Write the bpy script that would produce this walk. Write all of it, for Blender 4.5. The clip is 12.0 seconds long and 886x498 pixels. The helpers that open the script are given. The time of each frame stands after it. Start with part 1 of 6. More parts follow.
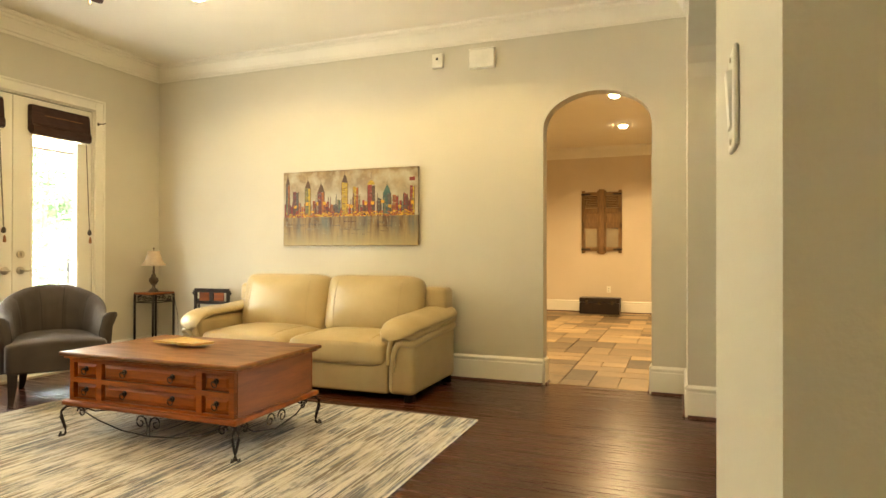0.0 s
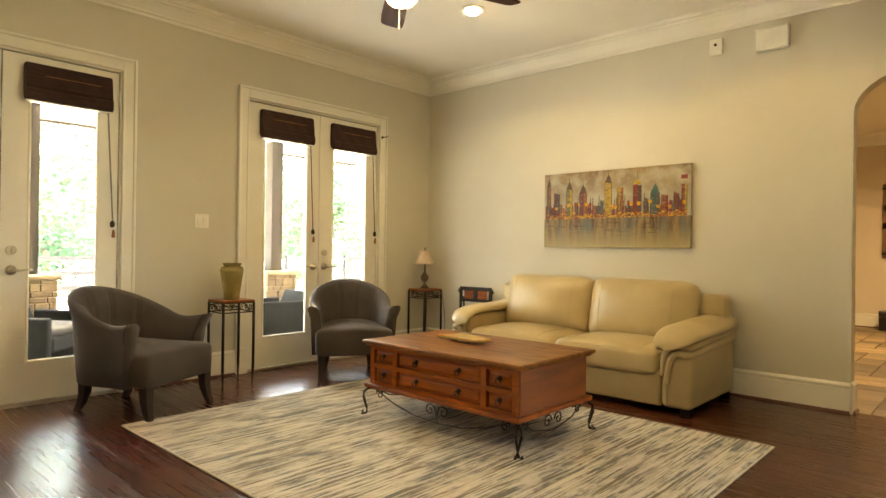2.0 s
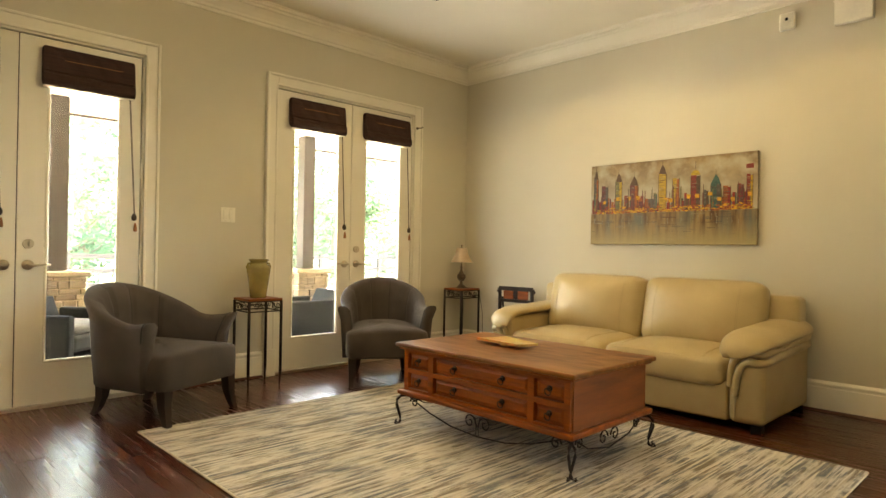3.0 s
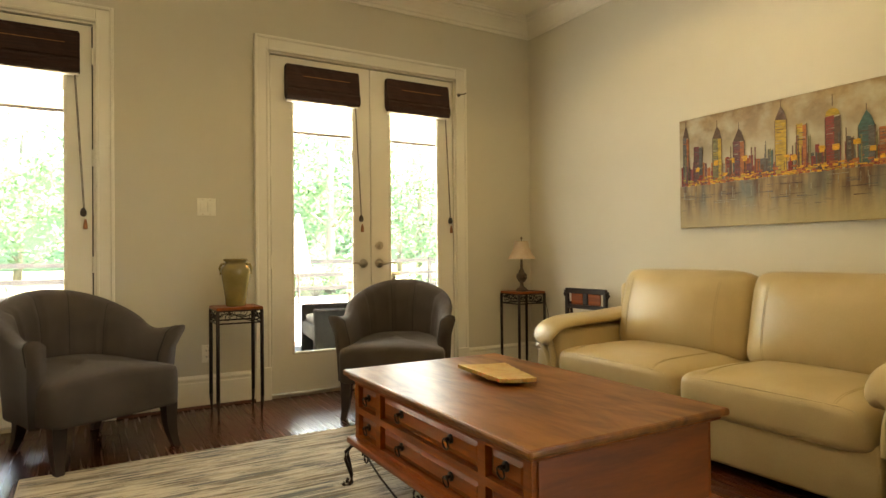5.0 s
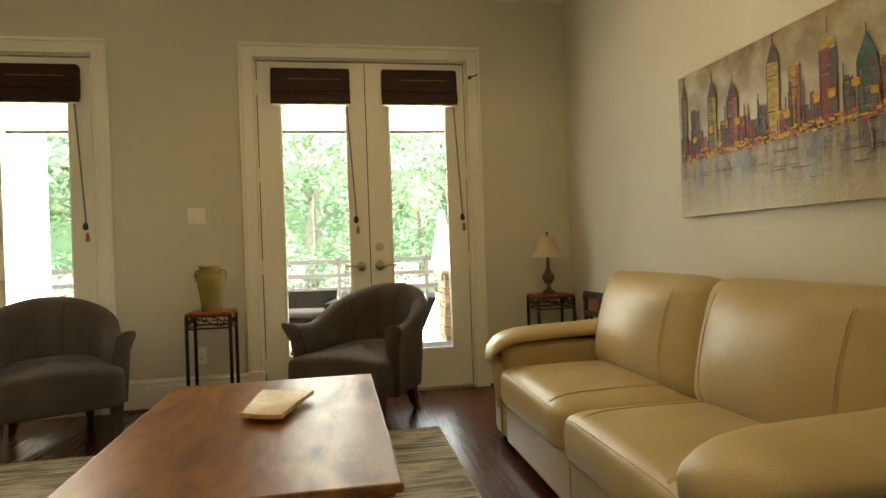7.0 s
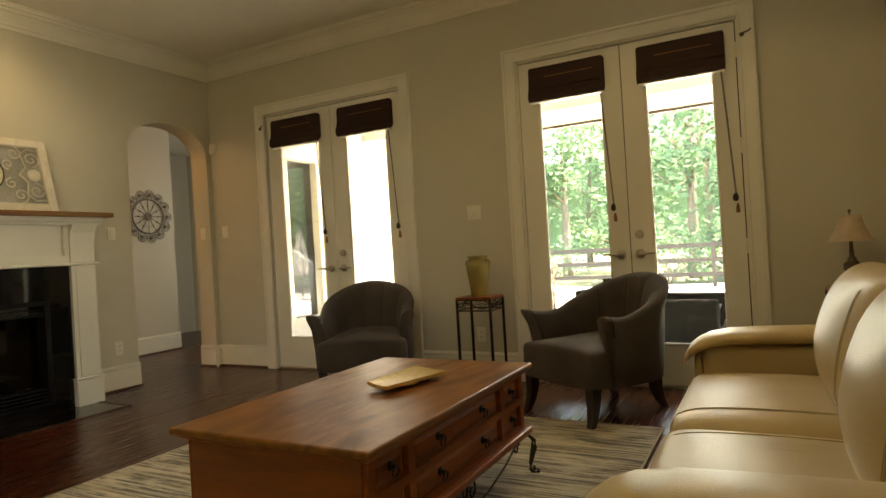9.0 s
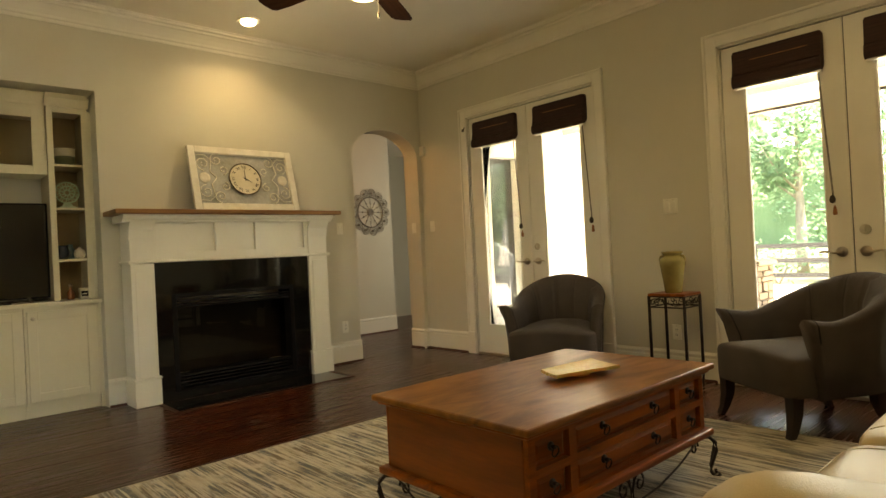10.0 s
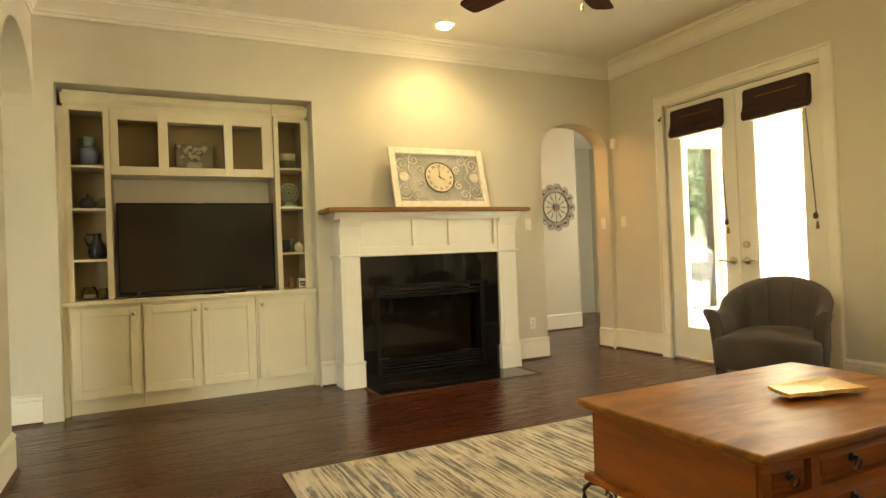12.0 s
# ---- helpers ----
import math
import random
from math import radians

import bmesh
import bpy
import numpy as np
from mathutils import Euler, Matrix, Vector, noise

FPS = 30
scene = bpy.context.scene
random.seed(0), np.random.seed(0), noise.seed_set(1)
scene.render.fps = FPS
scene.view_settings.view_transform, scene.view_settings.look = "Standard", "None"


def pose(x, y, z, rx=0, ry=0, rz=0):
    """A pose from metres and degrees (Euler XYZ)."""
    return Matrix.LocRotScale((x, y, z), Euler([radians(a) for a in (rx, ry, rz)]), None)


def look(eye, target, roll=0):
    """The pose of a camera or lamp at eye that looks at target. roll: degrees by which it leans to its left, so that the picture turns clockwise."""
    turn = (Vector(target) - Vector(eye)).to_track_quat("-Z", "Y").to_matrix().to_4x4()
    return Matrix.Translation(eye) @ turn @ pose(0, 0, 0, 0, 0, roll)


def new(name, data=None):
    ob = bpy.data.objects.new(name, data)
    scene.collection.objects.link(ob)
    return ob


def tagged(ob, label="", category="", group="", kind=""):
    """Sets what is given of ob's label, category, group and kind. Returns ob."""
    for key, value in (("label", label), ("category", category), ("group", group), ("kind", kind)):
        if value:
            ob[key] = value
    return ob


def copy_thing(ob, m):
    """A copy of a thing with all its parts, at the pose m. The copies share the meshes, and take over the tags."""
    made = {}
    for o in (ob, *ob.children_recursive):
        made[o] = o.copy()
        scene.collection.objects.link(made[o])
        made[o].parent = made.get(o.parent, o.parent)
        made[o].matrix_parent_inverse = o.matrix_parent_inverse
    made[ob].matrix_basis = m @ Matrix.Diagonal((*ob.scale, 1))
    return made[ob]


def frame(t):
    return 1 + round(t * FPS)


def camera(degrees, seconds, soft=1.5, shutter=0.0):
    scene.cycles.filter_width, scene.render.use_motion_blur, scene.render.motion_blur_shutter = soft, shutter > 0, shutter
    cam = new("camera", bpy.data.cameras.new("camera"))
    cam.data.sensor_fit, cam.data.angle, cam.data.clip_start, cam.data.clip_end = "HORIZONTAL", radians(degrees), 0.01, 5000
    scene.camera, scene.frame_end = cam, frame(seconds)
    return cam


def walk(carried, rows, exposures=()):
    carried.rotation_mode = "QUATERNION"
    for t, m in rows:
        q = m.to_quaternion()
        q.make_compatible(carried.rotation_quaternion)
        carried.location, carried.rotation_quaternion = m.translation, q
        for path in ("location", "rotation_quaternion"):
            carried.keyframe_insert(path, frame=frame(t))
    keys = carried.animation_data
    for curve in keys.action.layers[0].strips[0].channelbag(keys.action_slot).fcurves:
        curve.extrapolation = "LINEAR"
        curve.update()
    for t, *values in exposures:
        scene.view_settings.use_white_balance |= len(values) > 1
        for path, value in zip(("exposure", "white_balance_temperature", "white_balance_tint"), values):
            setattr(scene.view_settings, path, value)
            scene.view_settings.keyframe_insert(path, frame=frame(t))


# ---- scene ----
cam = camera(72.0, 12.0)
PATH = [
    (0, (-0.495, 0.714, 1.091), (-1.209, 2.573, 1.101), 0.1),
    (0.5, (-0.560, 0.684, 1.092), (-1.531, 2.428, 1.099), 0.2),
    (1, (-0.599, 0.661, 1.1), (-1.742, 2.302, 1.106), 0.6),
    (1.5, (-0.659, 0.635, 1.107), (-1.913, 2.192, 1.113), 0.7),
    (2, (-0.734, 0.618, 1.103), (-2.09, 2.087, 1.108), 0.8),
    (2.5, (-0.841, 0.697, 1.078), (-2.268, 2.098, 1.08), 1.1),
    (3, (-1.011, 0.851, 1.066), (-2.446, 2.244, 1.072), 1.0),
    (5, (-1.39, 2.289, 1.001), (-3.114, 3.303, 1.015), -0.5),
    (5.5, (-1.346, 2.731, 1.006), (-3.16, 3.574, 1.019), -0.8),
    (6, (-1.288, 3.141, 1.019), (-3.162, 3.841, 1.026), -1.0),
    (6.5, (-1.209, 3.534, 1.033), (-3.132, 4.082, 1.038), -1.5),
    (8.5, (-1.217, 4.843, 1.036), (-3.136, 4.281, 1.027), -3.2),
    (9, (-1.266, 5.026, 1.033), (-3.031, 4.085, 1.038), -3.4),
    (9.5, (-1.284, 5.135, 1.048), (-2.835, 3.873, 1.059), -3.1),
    (10, (-1.196, 5.259, 1.052), (-2.544, 3.781, 1.064), -2.9),
    (10.5, (-1.098, 5.336, 1.063), (-2.251, 3.702, 1.068), -2.6),
    (11, (-1.054, 5.266, 1.068), (-2.038, 3.525, 1.077), -2.1),
    (11.5, (-1.062, 5.211, 1.07), (-1.961, 3.425, 1.079), -2.0),
    (12, (-1.115, 5.172, 1.087), (-1.989, 3.373, 1.102), -2.2),
]
EXPOSURES = [(0, 5.72, 7950, 10), (1.0, 5.45, 8000, 10), (2.5, 5.2, 8100, 11), (5.5, 4.8, 8100, 10), (6.5, 4.55, 7900, 9), (8.5, 3.95, 8500, 9), (9.0, 3.95, 8700, 10), (9.5, 4.0, 8900, 10),
             (10.5, 4.55, 9500, 9), (12, 5.2, 9600, 8)]
walk(cam, [(t, look(eye, target, roll)) for t, eye, target, roll in PATH], EXPOSURES)

# ---- world, sun and lamps ----
H = 3.05            # ceiling
XW, XE, YS, YN = -5.66, -0.43, 0.07, 5.70   # inner faces of the living room
world = bpy.data.worlds.new("sky")
scene.world = world
world.use_nodes = True
wn = world.node_tree.nodes
sky = wn.new("ShaderNodeTexSky")
sky.sky_type, sky.sun_disc = "NISHITA", False
sky.sun_elevation, sky.sun_rotation = radians(61), radians(-32)
world.node_tree.links.new(sky.outputs[0], wn["Background"].inputs[0])
wn["Background"].inputs[1].default_value = 0.15


def lamp(name, kind, at, energy, colour=(1, 1, 1), target=None, **more):
    data = bpy.data.lights.new(name, kind)
    data.energy, data.color = energy, colour
    for key, value in more.items():
        if key == "size":
            if kind == "AREA":
                data.size = value
            else:
                data.shadow_soft_size = value
        if key == "size_y":
            data.shape, data.size_y = "RECTANGLE", value
        if key == "spot":
            data.spot_size, data.spot_blend = radians(value), more.get("blend", 0.5)
        if key == "angle":
            data.angle = radians(value)
    ob = new(name, data)
    ob.matrix_basis = look(at, target) if target else Matrix.Translation(at)
    return ob


WARM = (1.0, 0.765, 0.385)
sun = lamp("sun", "SUN", (-4, 6.5, 14), 5.0, (1, 0.95, 0.86), (0, 0, 0), angle=0.6)
FAN, FAN_PHASE = (-3.02, 2.755), 142
lamp("fan_bulb", "POINT", (FAN[0], FAN[1], 2.27), 0.65, WARM, size=0.06)
lamp("downlight_bulb", "SPOT", (-3.46, 0.54, H - 0.05), 1.75, (1.0, 0.79, 0.45), (-3.46, 0.54, 0), spot=146, size=0.05, blend=0.7)
# the one at x = -2.0 is unseen, added to brighten wall and floor
for x in (-3.90, -2.0):
    lamp("downlight_bulb", "SPOT", (x, 4.36, H - 0.05), 1.4, WARM, (x, 4.36, 0), spot=147, size=0.05, blend=0.2)
for at in ((-1.2, 8.3, 2.985), (-1.25, 10.2, 2.985), (-2.8, 8.3, 2.985)):
    lamp("kitchen_bulb", "SPOT", (at[0], at[1], 2.95), 6.0, (1.0, 0.75, 0.43), (at[0], at[1], 0), spot=150, size=0.06)
# unseen orange fill, added to warm the pier's south face
lamp("passage_fill", "POINT", (0.9, -0.7, 2.8), 0.28, (1.0, 0.52, 0.16), size=0.1)
lamp("hall_bulb", "POINT", (-4.4, -0.8, 2.6), 0.9, (1.0, 0.55, 0.25), size=0.08)
for yc, power in ((4.18, 1.9), (1.61, 0.6)):
    lamp("door_daylight", "AREA", (-5.80, yc, 1.25), power, (0.90, 0.97, 1.0), (0, yc, 0.6), size=1.2, size_y=1.7)

lamp("window_daylight", "AREA", (-6.75, -0.02, 1.3), 0.9, (0.86, 0.94, 1.0), (-6.6, -2, 1.0), size=1.0, size_y=1.8)

# ---- materials ----


def mat(name, a, b=None, scale=6.0, rough=0.6, metal=0.0, bump=0.0, grain=60.0, stretch=(1, 1, 1), spread=(0.35, 0.65),
        vary=0.0, coat=0.0, rough2=None, detail=4.0, distort=0.0, space="Object", sheen=0.0):
    """A procedural surface: two colours mixed by a broad and a fine noise, with relief."""
    m = bpy.data.materials.new(name)
    m.use_nodes = True
    nt = m.node_tree
    bs = nt.nodes["Principled BSDF"]
    ln = nt.links.new
    bs.inputs["Roughness"].default_value, bs.inputs["Metallic"].default_value = rough, metal
    bs.inputs["Coat Weight"].default_value, bs.inputs["Sheen Weight"].default_value = coat, sheen
    b = b or tuple(c * 0.86 for c in a)
    tc, mp = nt.nodes.new("ShaderNodeTexCoord"), nt.nodes.new("ShaderNodeMapping")
    mp.inputs["Scale"].default_value = stretch
    ln(tc.outputs[space], mp.inputs["Vector"])
    n1, n2 = nt.nodes.new("ShaderNodeTexNoise"), nt.nodes.new("ShaderNodeTexNoise")
    n1.inputs["Scale"].default_value, n2.inputs["Scale"].default_value = scale, grain
    n1.inputs["Detail"].default_value, n2.inputs["Detail"].default_value = detail, 3.0
    n1.inputs["Distortion"].default_value = distort
    ln(mp.outputs[0], n1.inputs["Vector"])
    ln(mp.outputs[0], n2.inputs["Vector"])
    ramp = nt.nodes.new("ShaderNodeMapRange")
    ramp.inputs["From Min"].default_value, ramp.inputs["From Max"].default_value = spread
    blend = nt.nodes.new("ShaderNodeMath")
    blend.operation = "MULTIPLY_ADD"
    blend.inputs[1].default_value, blend.inputs[2].default_value = 0.25, 0.0
    ln(n2.outputs[0], blend.inputs[0])
    add = nt.nodes.new("ShaderNodeMath")
    add.operation = "MULTIPLY_ADD"
    add.inputs[1].default_value = 0.75
    ln(n1.outputs[0], add.inputs[0])
    ln(blend.outputs[0], add.inputs[2])
    ln(add.outputs[0], ramp.inputs["Value"])
    mix = nt.nodes.new("ShaderNodeMix")
    mix.data_type = "RGBA"
    mix.inputs[6].default_value, mix.inputs[7].default_value = (*a, 1), (*b, 1)
    ln(ramp.outputs[0], mix.inputs[0])
    out = mix.outputs[2]
    if vary:
        info, hsv = nt.nodes.new("ShaderNodeObjectInfo"), nt.nodes.new("ShaderNodeHueSaturation")
        mr = nt.nodes.new("ShaderNodeMapRange")
        mr.inputs["To Min"].default_value, mr.inputs["To Max"].default_value = 1 - vary, 1 + vary
        ln(info.outputs["Random"], mr.inputs["Value"])
        ln(mr.outputs[0], hsv.inputs["Value"])
        ln(out, hsv.inputs["Color"])
        out = hsv.outputs[0]
    ln(out, bs.inputs["Base Color"])
    if rough2 is not None:
        rr = nt.nodes.new("ShaderNodeMapRange")
        rr.inputs["To Min"].default_value, rr.inputs["To Max"].default_value = rough, rough2
        ln(n1.outputs[0], rr.inputs["Value"])
        ln(rr.outputs[0], bs.inputs["Roughness"])
    if bump:
        bp = nt.nodes.new("ShaderNodeBump")
        bp.inputs["Strength"].default_value, bp.inputs["Distance"].default_value = bump, 0.004
        ln(n2.outputs[0], bp.inputs["Height"])
        ln(bp.outputs[0], bs.inputs["Normal"])
    return m


def glow(name, colour, strength):
    m = bpy.data.materials.new(name)
    m.use_nodes = True
    bs = m.node_tree.nodes["Principled BSDF"]
    bs.inputs["Base Color"].default_value = (*colour, 1)
    bs.inputs["Emission Color"].default_value, bs.inputs["Emission Strength"].default_value = (*colour, 1), strength
    return m


def clear(name, tint=(1, 1, 1), rough=0.0, ior=1.45):
    """Clear pane: mostly see-through, with a thin reflection."""
    m = bpy.data.materials.new(name)
    m.use_nodes = True
    nt = m.node_tree
    nt.nodes.remove(nt.nodes["Principled BSDF"])
    tr, gl, fr, mx = (nt.nodes.new("ShaderNode" + k) for k in ("BsdfTransparent", "BsdfGlossy", "Fresnel", "MixShader"))
    tr.inputs[0].default_value, gl.inputs["Roughness"].default_value = (*tint, 1), rough
    fr.inputs["IOR"].default_value = ior
    nt.links.new(fr.outputs[0], mx.inputs[0])
    nt.links.new(tr.outputs[0], mx.inputs[1])
    nt.links.new(gl.outputs[0], mx.inputs[2])
    nt.links.new(mx.outputs[0], nt.nodes["Material Output"].inputs[0])
    return m


M_WALL = mat("greige_wall_paint", (0.60, 0.565, 0.465), (0.57, 0.535, 0.435), 1.5, 0.62, bump=0.12, grain=220)
M_KWALL = mat("cream_wall_paint", (0.66, 0.57, 0.44), (0.62, 0.53, 0.40), 1.5, 0.65, bump=0.1, grain=220)
M_CEIL = mat("ceiling_paint", (0.84, 0.80, 0.69), (0.81, 0.77, 0.66), 2.0, 0.8, bump=0.35, grain=130)
M_TRIM = mat("cream_trim_paint", (0.80, 0.77, 0.68), (0.76, 0.73, 0.63), 3.0, 0.38, bump=0.05, grain=90)
M_PLANK = mat("dark_stained_hardwood", (0.075, 0.0150, 0.0046), (0.032, 0.0066, 0.0024), 3.5, 0.17, bump=0.13, grain=26,
              stretch=(0.35, 9, 1), vary=0.22, rough2=0.36, space="Object")
M_PLANK.node_tree.nodes["Principled BSDF"].inputs["Specular IOR Level"].default_value = 0.38
M_GAP = mat("dark_joint", (0.012, 0.006, 0.004), rough=0.8)
M_SHOE = mat("dark_shoe_mould", (0.10, 0.035, 0.016), (0.05, 0.018, 0.010), 6, 0.4)
M_TILE = mat("slate_tile", (0.32, 0.215, 0.11), (0.16, 0.132, 0.088), 2.2, 0.45, bump=0.4, grain=30, vary=0.6, rough2=0.65)
M_GROUT = mat("grout", (0.33, 0.25, 0.155), rough=0.9)
M_GLASS = clear("pane_glass")
M_NICKEL = mat("brushed_nickel", (0.62, 0.56, 0.44), (0.52, 0.46, 0.36), 20, 0.28, 1.0)
M_SHADE = mat("woven_brown_shade", (0.052, 0.020, 0.013), (0.026, 0.010, 0.007), 14, 0.85, bump=0.8, grain=70, stretch=(1, 0.15, 6))
M_CORD = mat("dark_cord", (0.05, 0.035, 0.025), rough=0.8)
M_TASSEL = mat("tassel_wood", (0.38, 0.15, 0.045), (0.25, 0.09, 0.03), 30, 0.45)
M_BLACKWOOD = mat("espresso_wood", (0.022, 0.011, 0.008), (0.010, 0.006, 0.004), 5, 0.32, bump=0.1, stretch=(4, 4, 0.6))
M_GREY = mat("grey_chair_velvet", (0.074, 0.056, 0.046), (0.040, 0.030, 0.024), 3.2, 0.85, bump=0.45, grain=420, sheen=0.08)
M_SEAM = mat("grey_piping", (0.026, 0.021, 0.019), rough=0.9)
M_LEATHER = mat("cream_leather", (0.53, 0.415, 0.225), (0.44, 0.335, 0.17), 3.0, 0.25, bump=0.28, grain=240, rough2=0.40)
M_PINE = mat("stained_pine", (0.33, 0.078, 0.005), (0.13, 0.026, 0.002), 3.0, 0.34, bump=0.22, grain=22, stretch=(0.6, 7, 7),
             spread=(0.3, 0.7), coat=0.08, rough2=0.46, distort=0.6)
M_PINE.node_tree.nodes["Principled BSDF"].inputs["Specular IOR Level"].default_value = 0.28
M_PINEEND = mat("stained_pine_end", (0.29, 0.067, 0.004), (0.14, 0.029, 0.002), 2.2, 0.34, bump=0.18, grain=20, stretch=(7, 0.7, 6), spread=(0.3, 0.7),
                coat=0.08, rough2=0.46, distort=0.4)
M_PINETOP = mat("worn_pine_top", (0.265, 0.096, 0.012), (0.11, 0.035, 0.005), 3.0, 0.26, bump=0.20, grain=16, stretch=(0.7, 2.3, 2.3),
                spread=(0.36, 0.64), rough2=0.52, distort=1.6)
M_PINETOP.node_tree.nodes["Principled BSDF"].inputs["Specular IOR Level"].default_value = 0.36


def knots(m, scale, reach, stretch):
    """Dark pine knots with a soft halo, strewn over a wood surface."""
    nt = m.node_tree
    bs = nt.nodes["Principled BSDF"]
    old = bs.inputs["Base Color"].links[0].from_socket
    tc, mp, vo, mr, mx = (nt.nodes.new("ShaderNode" + k) for k in ("TexCoord", "Mapping", "TexVoronoi", "MapRange", "Mix"))
    mp.inputs["Scale"].default_value = stretch
    vo.inputs["Scale"].default_value = scale
    mr.inputs["From Min"].default_value, mr.inputs["From Max"].default_value = reach, reach * 0.25
    mr.inputs["To Max"].default_value = 0.85
    mx.data_type = "RGBA"
    mx.inputs[7].default_value = (0.035, 0.012, 0.003, 1)
    nt.links.new(tc.outputs["Object"], mp.inputs["Vector"])
    nt.links.new(mp.outputs[0], vo.inputs["Vector"])
    nt.links.new(vo.outputs["Distance"], mr.inputs["Value"])
    nt.links.new(mr.outputs[0], mx.inputs[0])
    nt.links.new(old, mx.inputs[6])
    nt.links.new(mx.outputs[2], bs.inputs["Base Color"])


knots(M_PINETOP, 3.2, 0.075, (1, 1.4, 1))
knots(M_PINEEND, 3.6, 0.07, (1.3, 1, 1.3))
knots(M_PINE, 4.0, 0.06, (1, 1.3, 1.3))
M_IRON = mat("dark_wrought_iron", (0.035, 0.024, 0.018), (0.018, 0.012, 0.010), 30, 0.45, 0.7, bump=0.3, grain=90)
M_BRONZE = mat("bronzed_resin", (0.15, 0.105, 0.06), (0.05, 0.034, 0.022), 25, 0.4, 0.35, bump=0.4, grain=60)
M_ALAB = mat("honey_alabaster", (0.58, 0.43, 0.16), (0.48, 0.28, 0.065), 11, 0.40, bump=0.05, distort=2.0)
ALAB = M_ALAB.node_tree.nodes["Principled BSDF"]
ALAB.inputs["Subsurface Weight"].default_value, ALAB.inputs["Subsurface Scale"].default_value = 0.5, 0.02
M_VASE = mat("olive_glazed_ceramic", (0.31, 0.245, 0.078), (0.22, 0.165, 0.05), 7, 0.16, coat=0.6, bump=0.1, grain=18)
M_LSHADE = mat("parchment_lampshade", (0.52, 0.40, 0.27), (0.45, 0.33, 0.22), 20, 0.85)
M_PLASTIC = mat("cream_plastic", (0.84, 0.81, 0.70), rough=0.4)
M_WHITE = mat("distressed_white_paint", (0.80, 0.76, 0.66), (0.68, 0.63, 0.53), 16, 0.6, bump=0.3, grain=80)
M_BLACKSTONE = mat("black_granite", (0.004, 0.004, 0.004), (0.008, 0.008, 0.008), 90, 0.05, grain=300)
M_BLACK = mat("black_metal", (0.006, 0.005, 0.005), rough=0.6)
M_BLACK.node_tree.nodes["Principled BSDF"].inputs["Specular IOR Level"].default_value = 0.12
M_SOOT = mat("firebox_soot", (0.020, 0.016, 0.012), (0.010, 0.008, 0.007), 8, 0.9, bump=0.5)
M_MANTEL = mat("stained_mantel_oak", (0.30, 0.135, 0.034), (0.18, 0.072, 0.018), 3, 0.36, bump=0.2, grain=24, stretch=(0.6, 8, 8))
M_SCREEN = mat("tv_screen", (0.006, 0.006, 0.007), (0.005, 0.005, 0.006), 2, 0.16)
# shelf backs, sides and dividers: a darker brown than the cabinet fronts
M_NICHE = mat("niche_back_brown", (0.38, 0.30, 0.175), (0.34, 0.26, 0.15), 2, 0.6)
M_CAB = mat("cream_cabinet_paint", (0.70, 0.645, 0.485), (0.66, 0.605, 0.45), 3, 0.40, bump=0.06, grain=70)
M_FAN = mat("dark_walnut_blade", (0.050, 0.020, 0.011), (0.025, 0.010, 0.006), 4, 0.75, stretch=(1, 8, 1))
M_FAN.node_tree.nodes["Principled BSDF"].inputs["Specular IOR Level"].default_value = 0.08
M_BULB = glow("lit_lamp_glass", (1.0, 0.82, 0.54), 1.6)
M_PATIO = mat("patio_concrete", (0.70, 0.68, 0.62), (0.60, 0.58, 0.53), 1.2, 0.85, bump=0.3)
M_POST = mat("dark_brown_post", (0.034, 0.024, 0.017), (0.020, 0.014, 0.011), 4, 0.7, stretch=(6, 6, 0.5))
M_STONE = mat("ledge_stone", (0.22, 0.155, 0.095), (0.14, 0.105, 0.07), 9, 0.85, bump=0.8, grain=40, vary=0.30)
M_SOFFIT = mat("porch_soffit", (0.74, 0.70, 0.62), (0.70, 0.66, 0.58), 2, 0.7)
M_SIDING = mat("cream_stucco", (0.80, 0.78, 0.72), (0.74, 0.72, 0.66), 3, 0.85, bump=0.4)
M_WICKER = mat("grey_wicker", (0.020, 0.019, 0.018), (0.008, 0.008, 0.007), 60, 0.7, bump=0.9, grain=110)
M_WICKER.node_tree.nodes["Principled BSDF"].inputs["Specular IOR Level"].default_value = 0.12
M_BARK = mat("bark", (0.30, 0.26, 0.20), (0.18, 0.15, 0.115), 5, 0.9, bump=0.8, stretch=(3, 3, 0.6))
M_LAWN = mat("grass_and_leaf_litter", (0.09, 0.115, 0.05), (0.12, 0.10, 0.06), 0.6, 0.95, bump=0.6, grain=20)
M_CANVAS = mat("umbrella_canvas", (0.72, 0.68, 0.58), (0.62, 0.58, 0.48), 5, 0.9)

M_BOWL = glow("frosted_bowl", (1.0, 0.84, 0.58), 0.35)
M_WINGGLASS = clear("reflective_glass", (0.25, 0.27, 0.25), ior=2.1)

# ---- building blocks ----


def part(name, bm, material, parent=None, label="", smooth=False):
    """Links a bmesh as one mesh object, under a thing or a part if one is given."""
    me = bpy.data.meshes.new(name)
    bmesh.ops.recalc_face_normals(bm, faces=bm.faces)
    bm.to_mesh(me)
    bm.free()
    me.materials.append(material)
    if smooth:
        for p in me.polygons:
            p.use_smooth = True
    ob = new(name, me)
    if parent:
        ob.parent = parent
    if label:
        ob["label"] = label
    return ob


def thing(name, at, turn=0.0, label="", category="", group="", kind=""):
    ob = new(name)
    ob.empty_display_size = 0.1
    ob.matrix_basis = pose(*at, 0, 0, turn)
    return tagged(ob, label, category, group, kind)


def B():
    return bmesh.new()


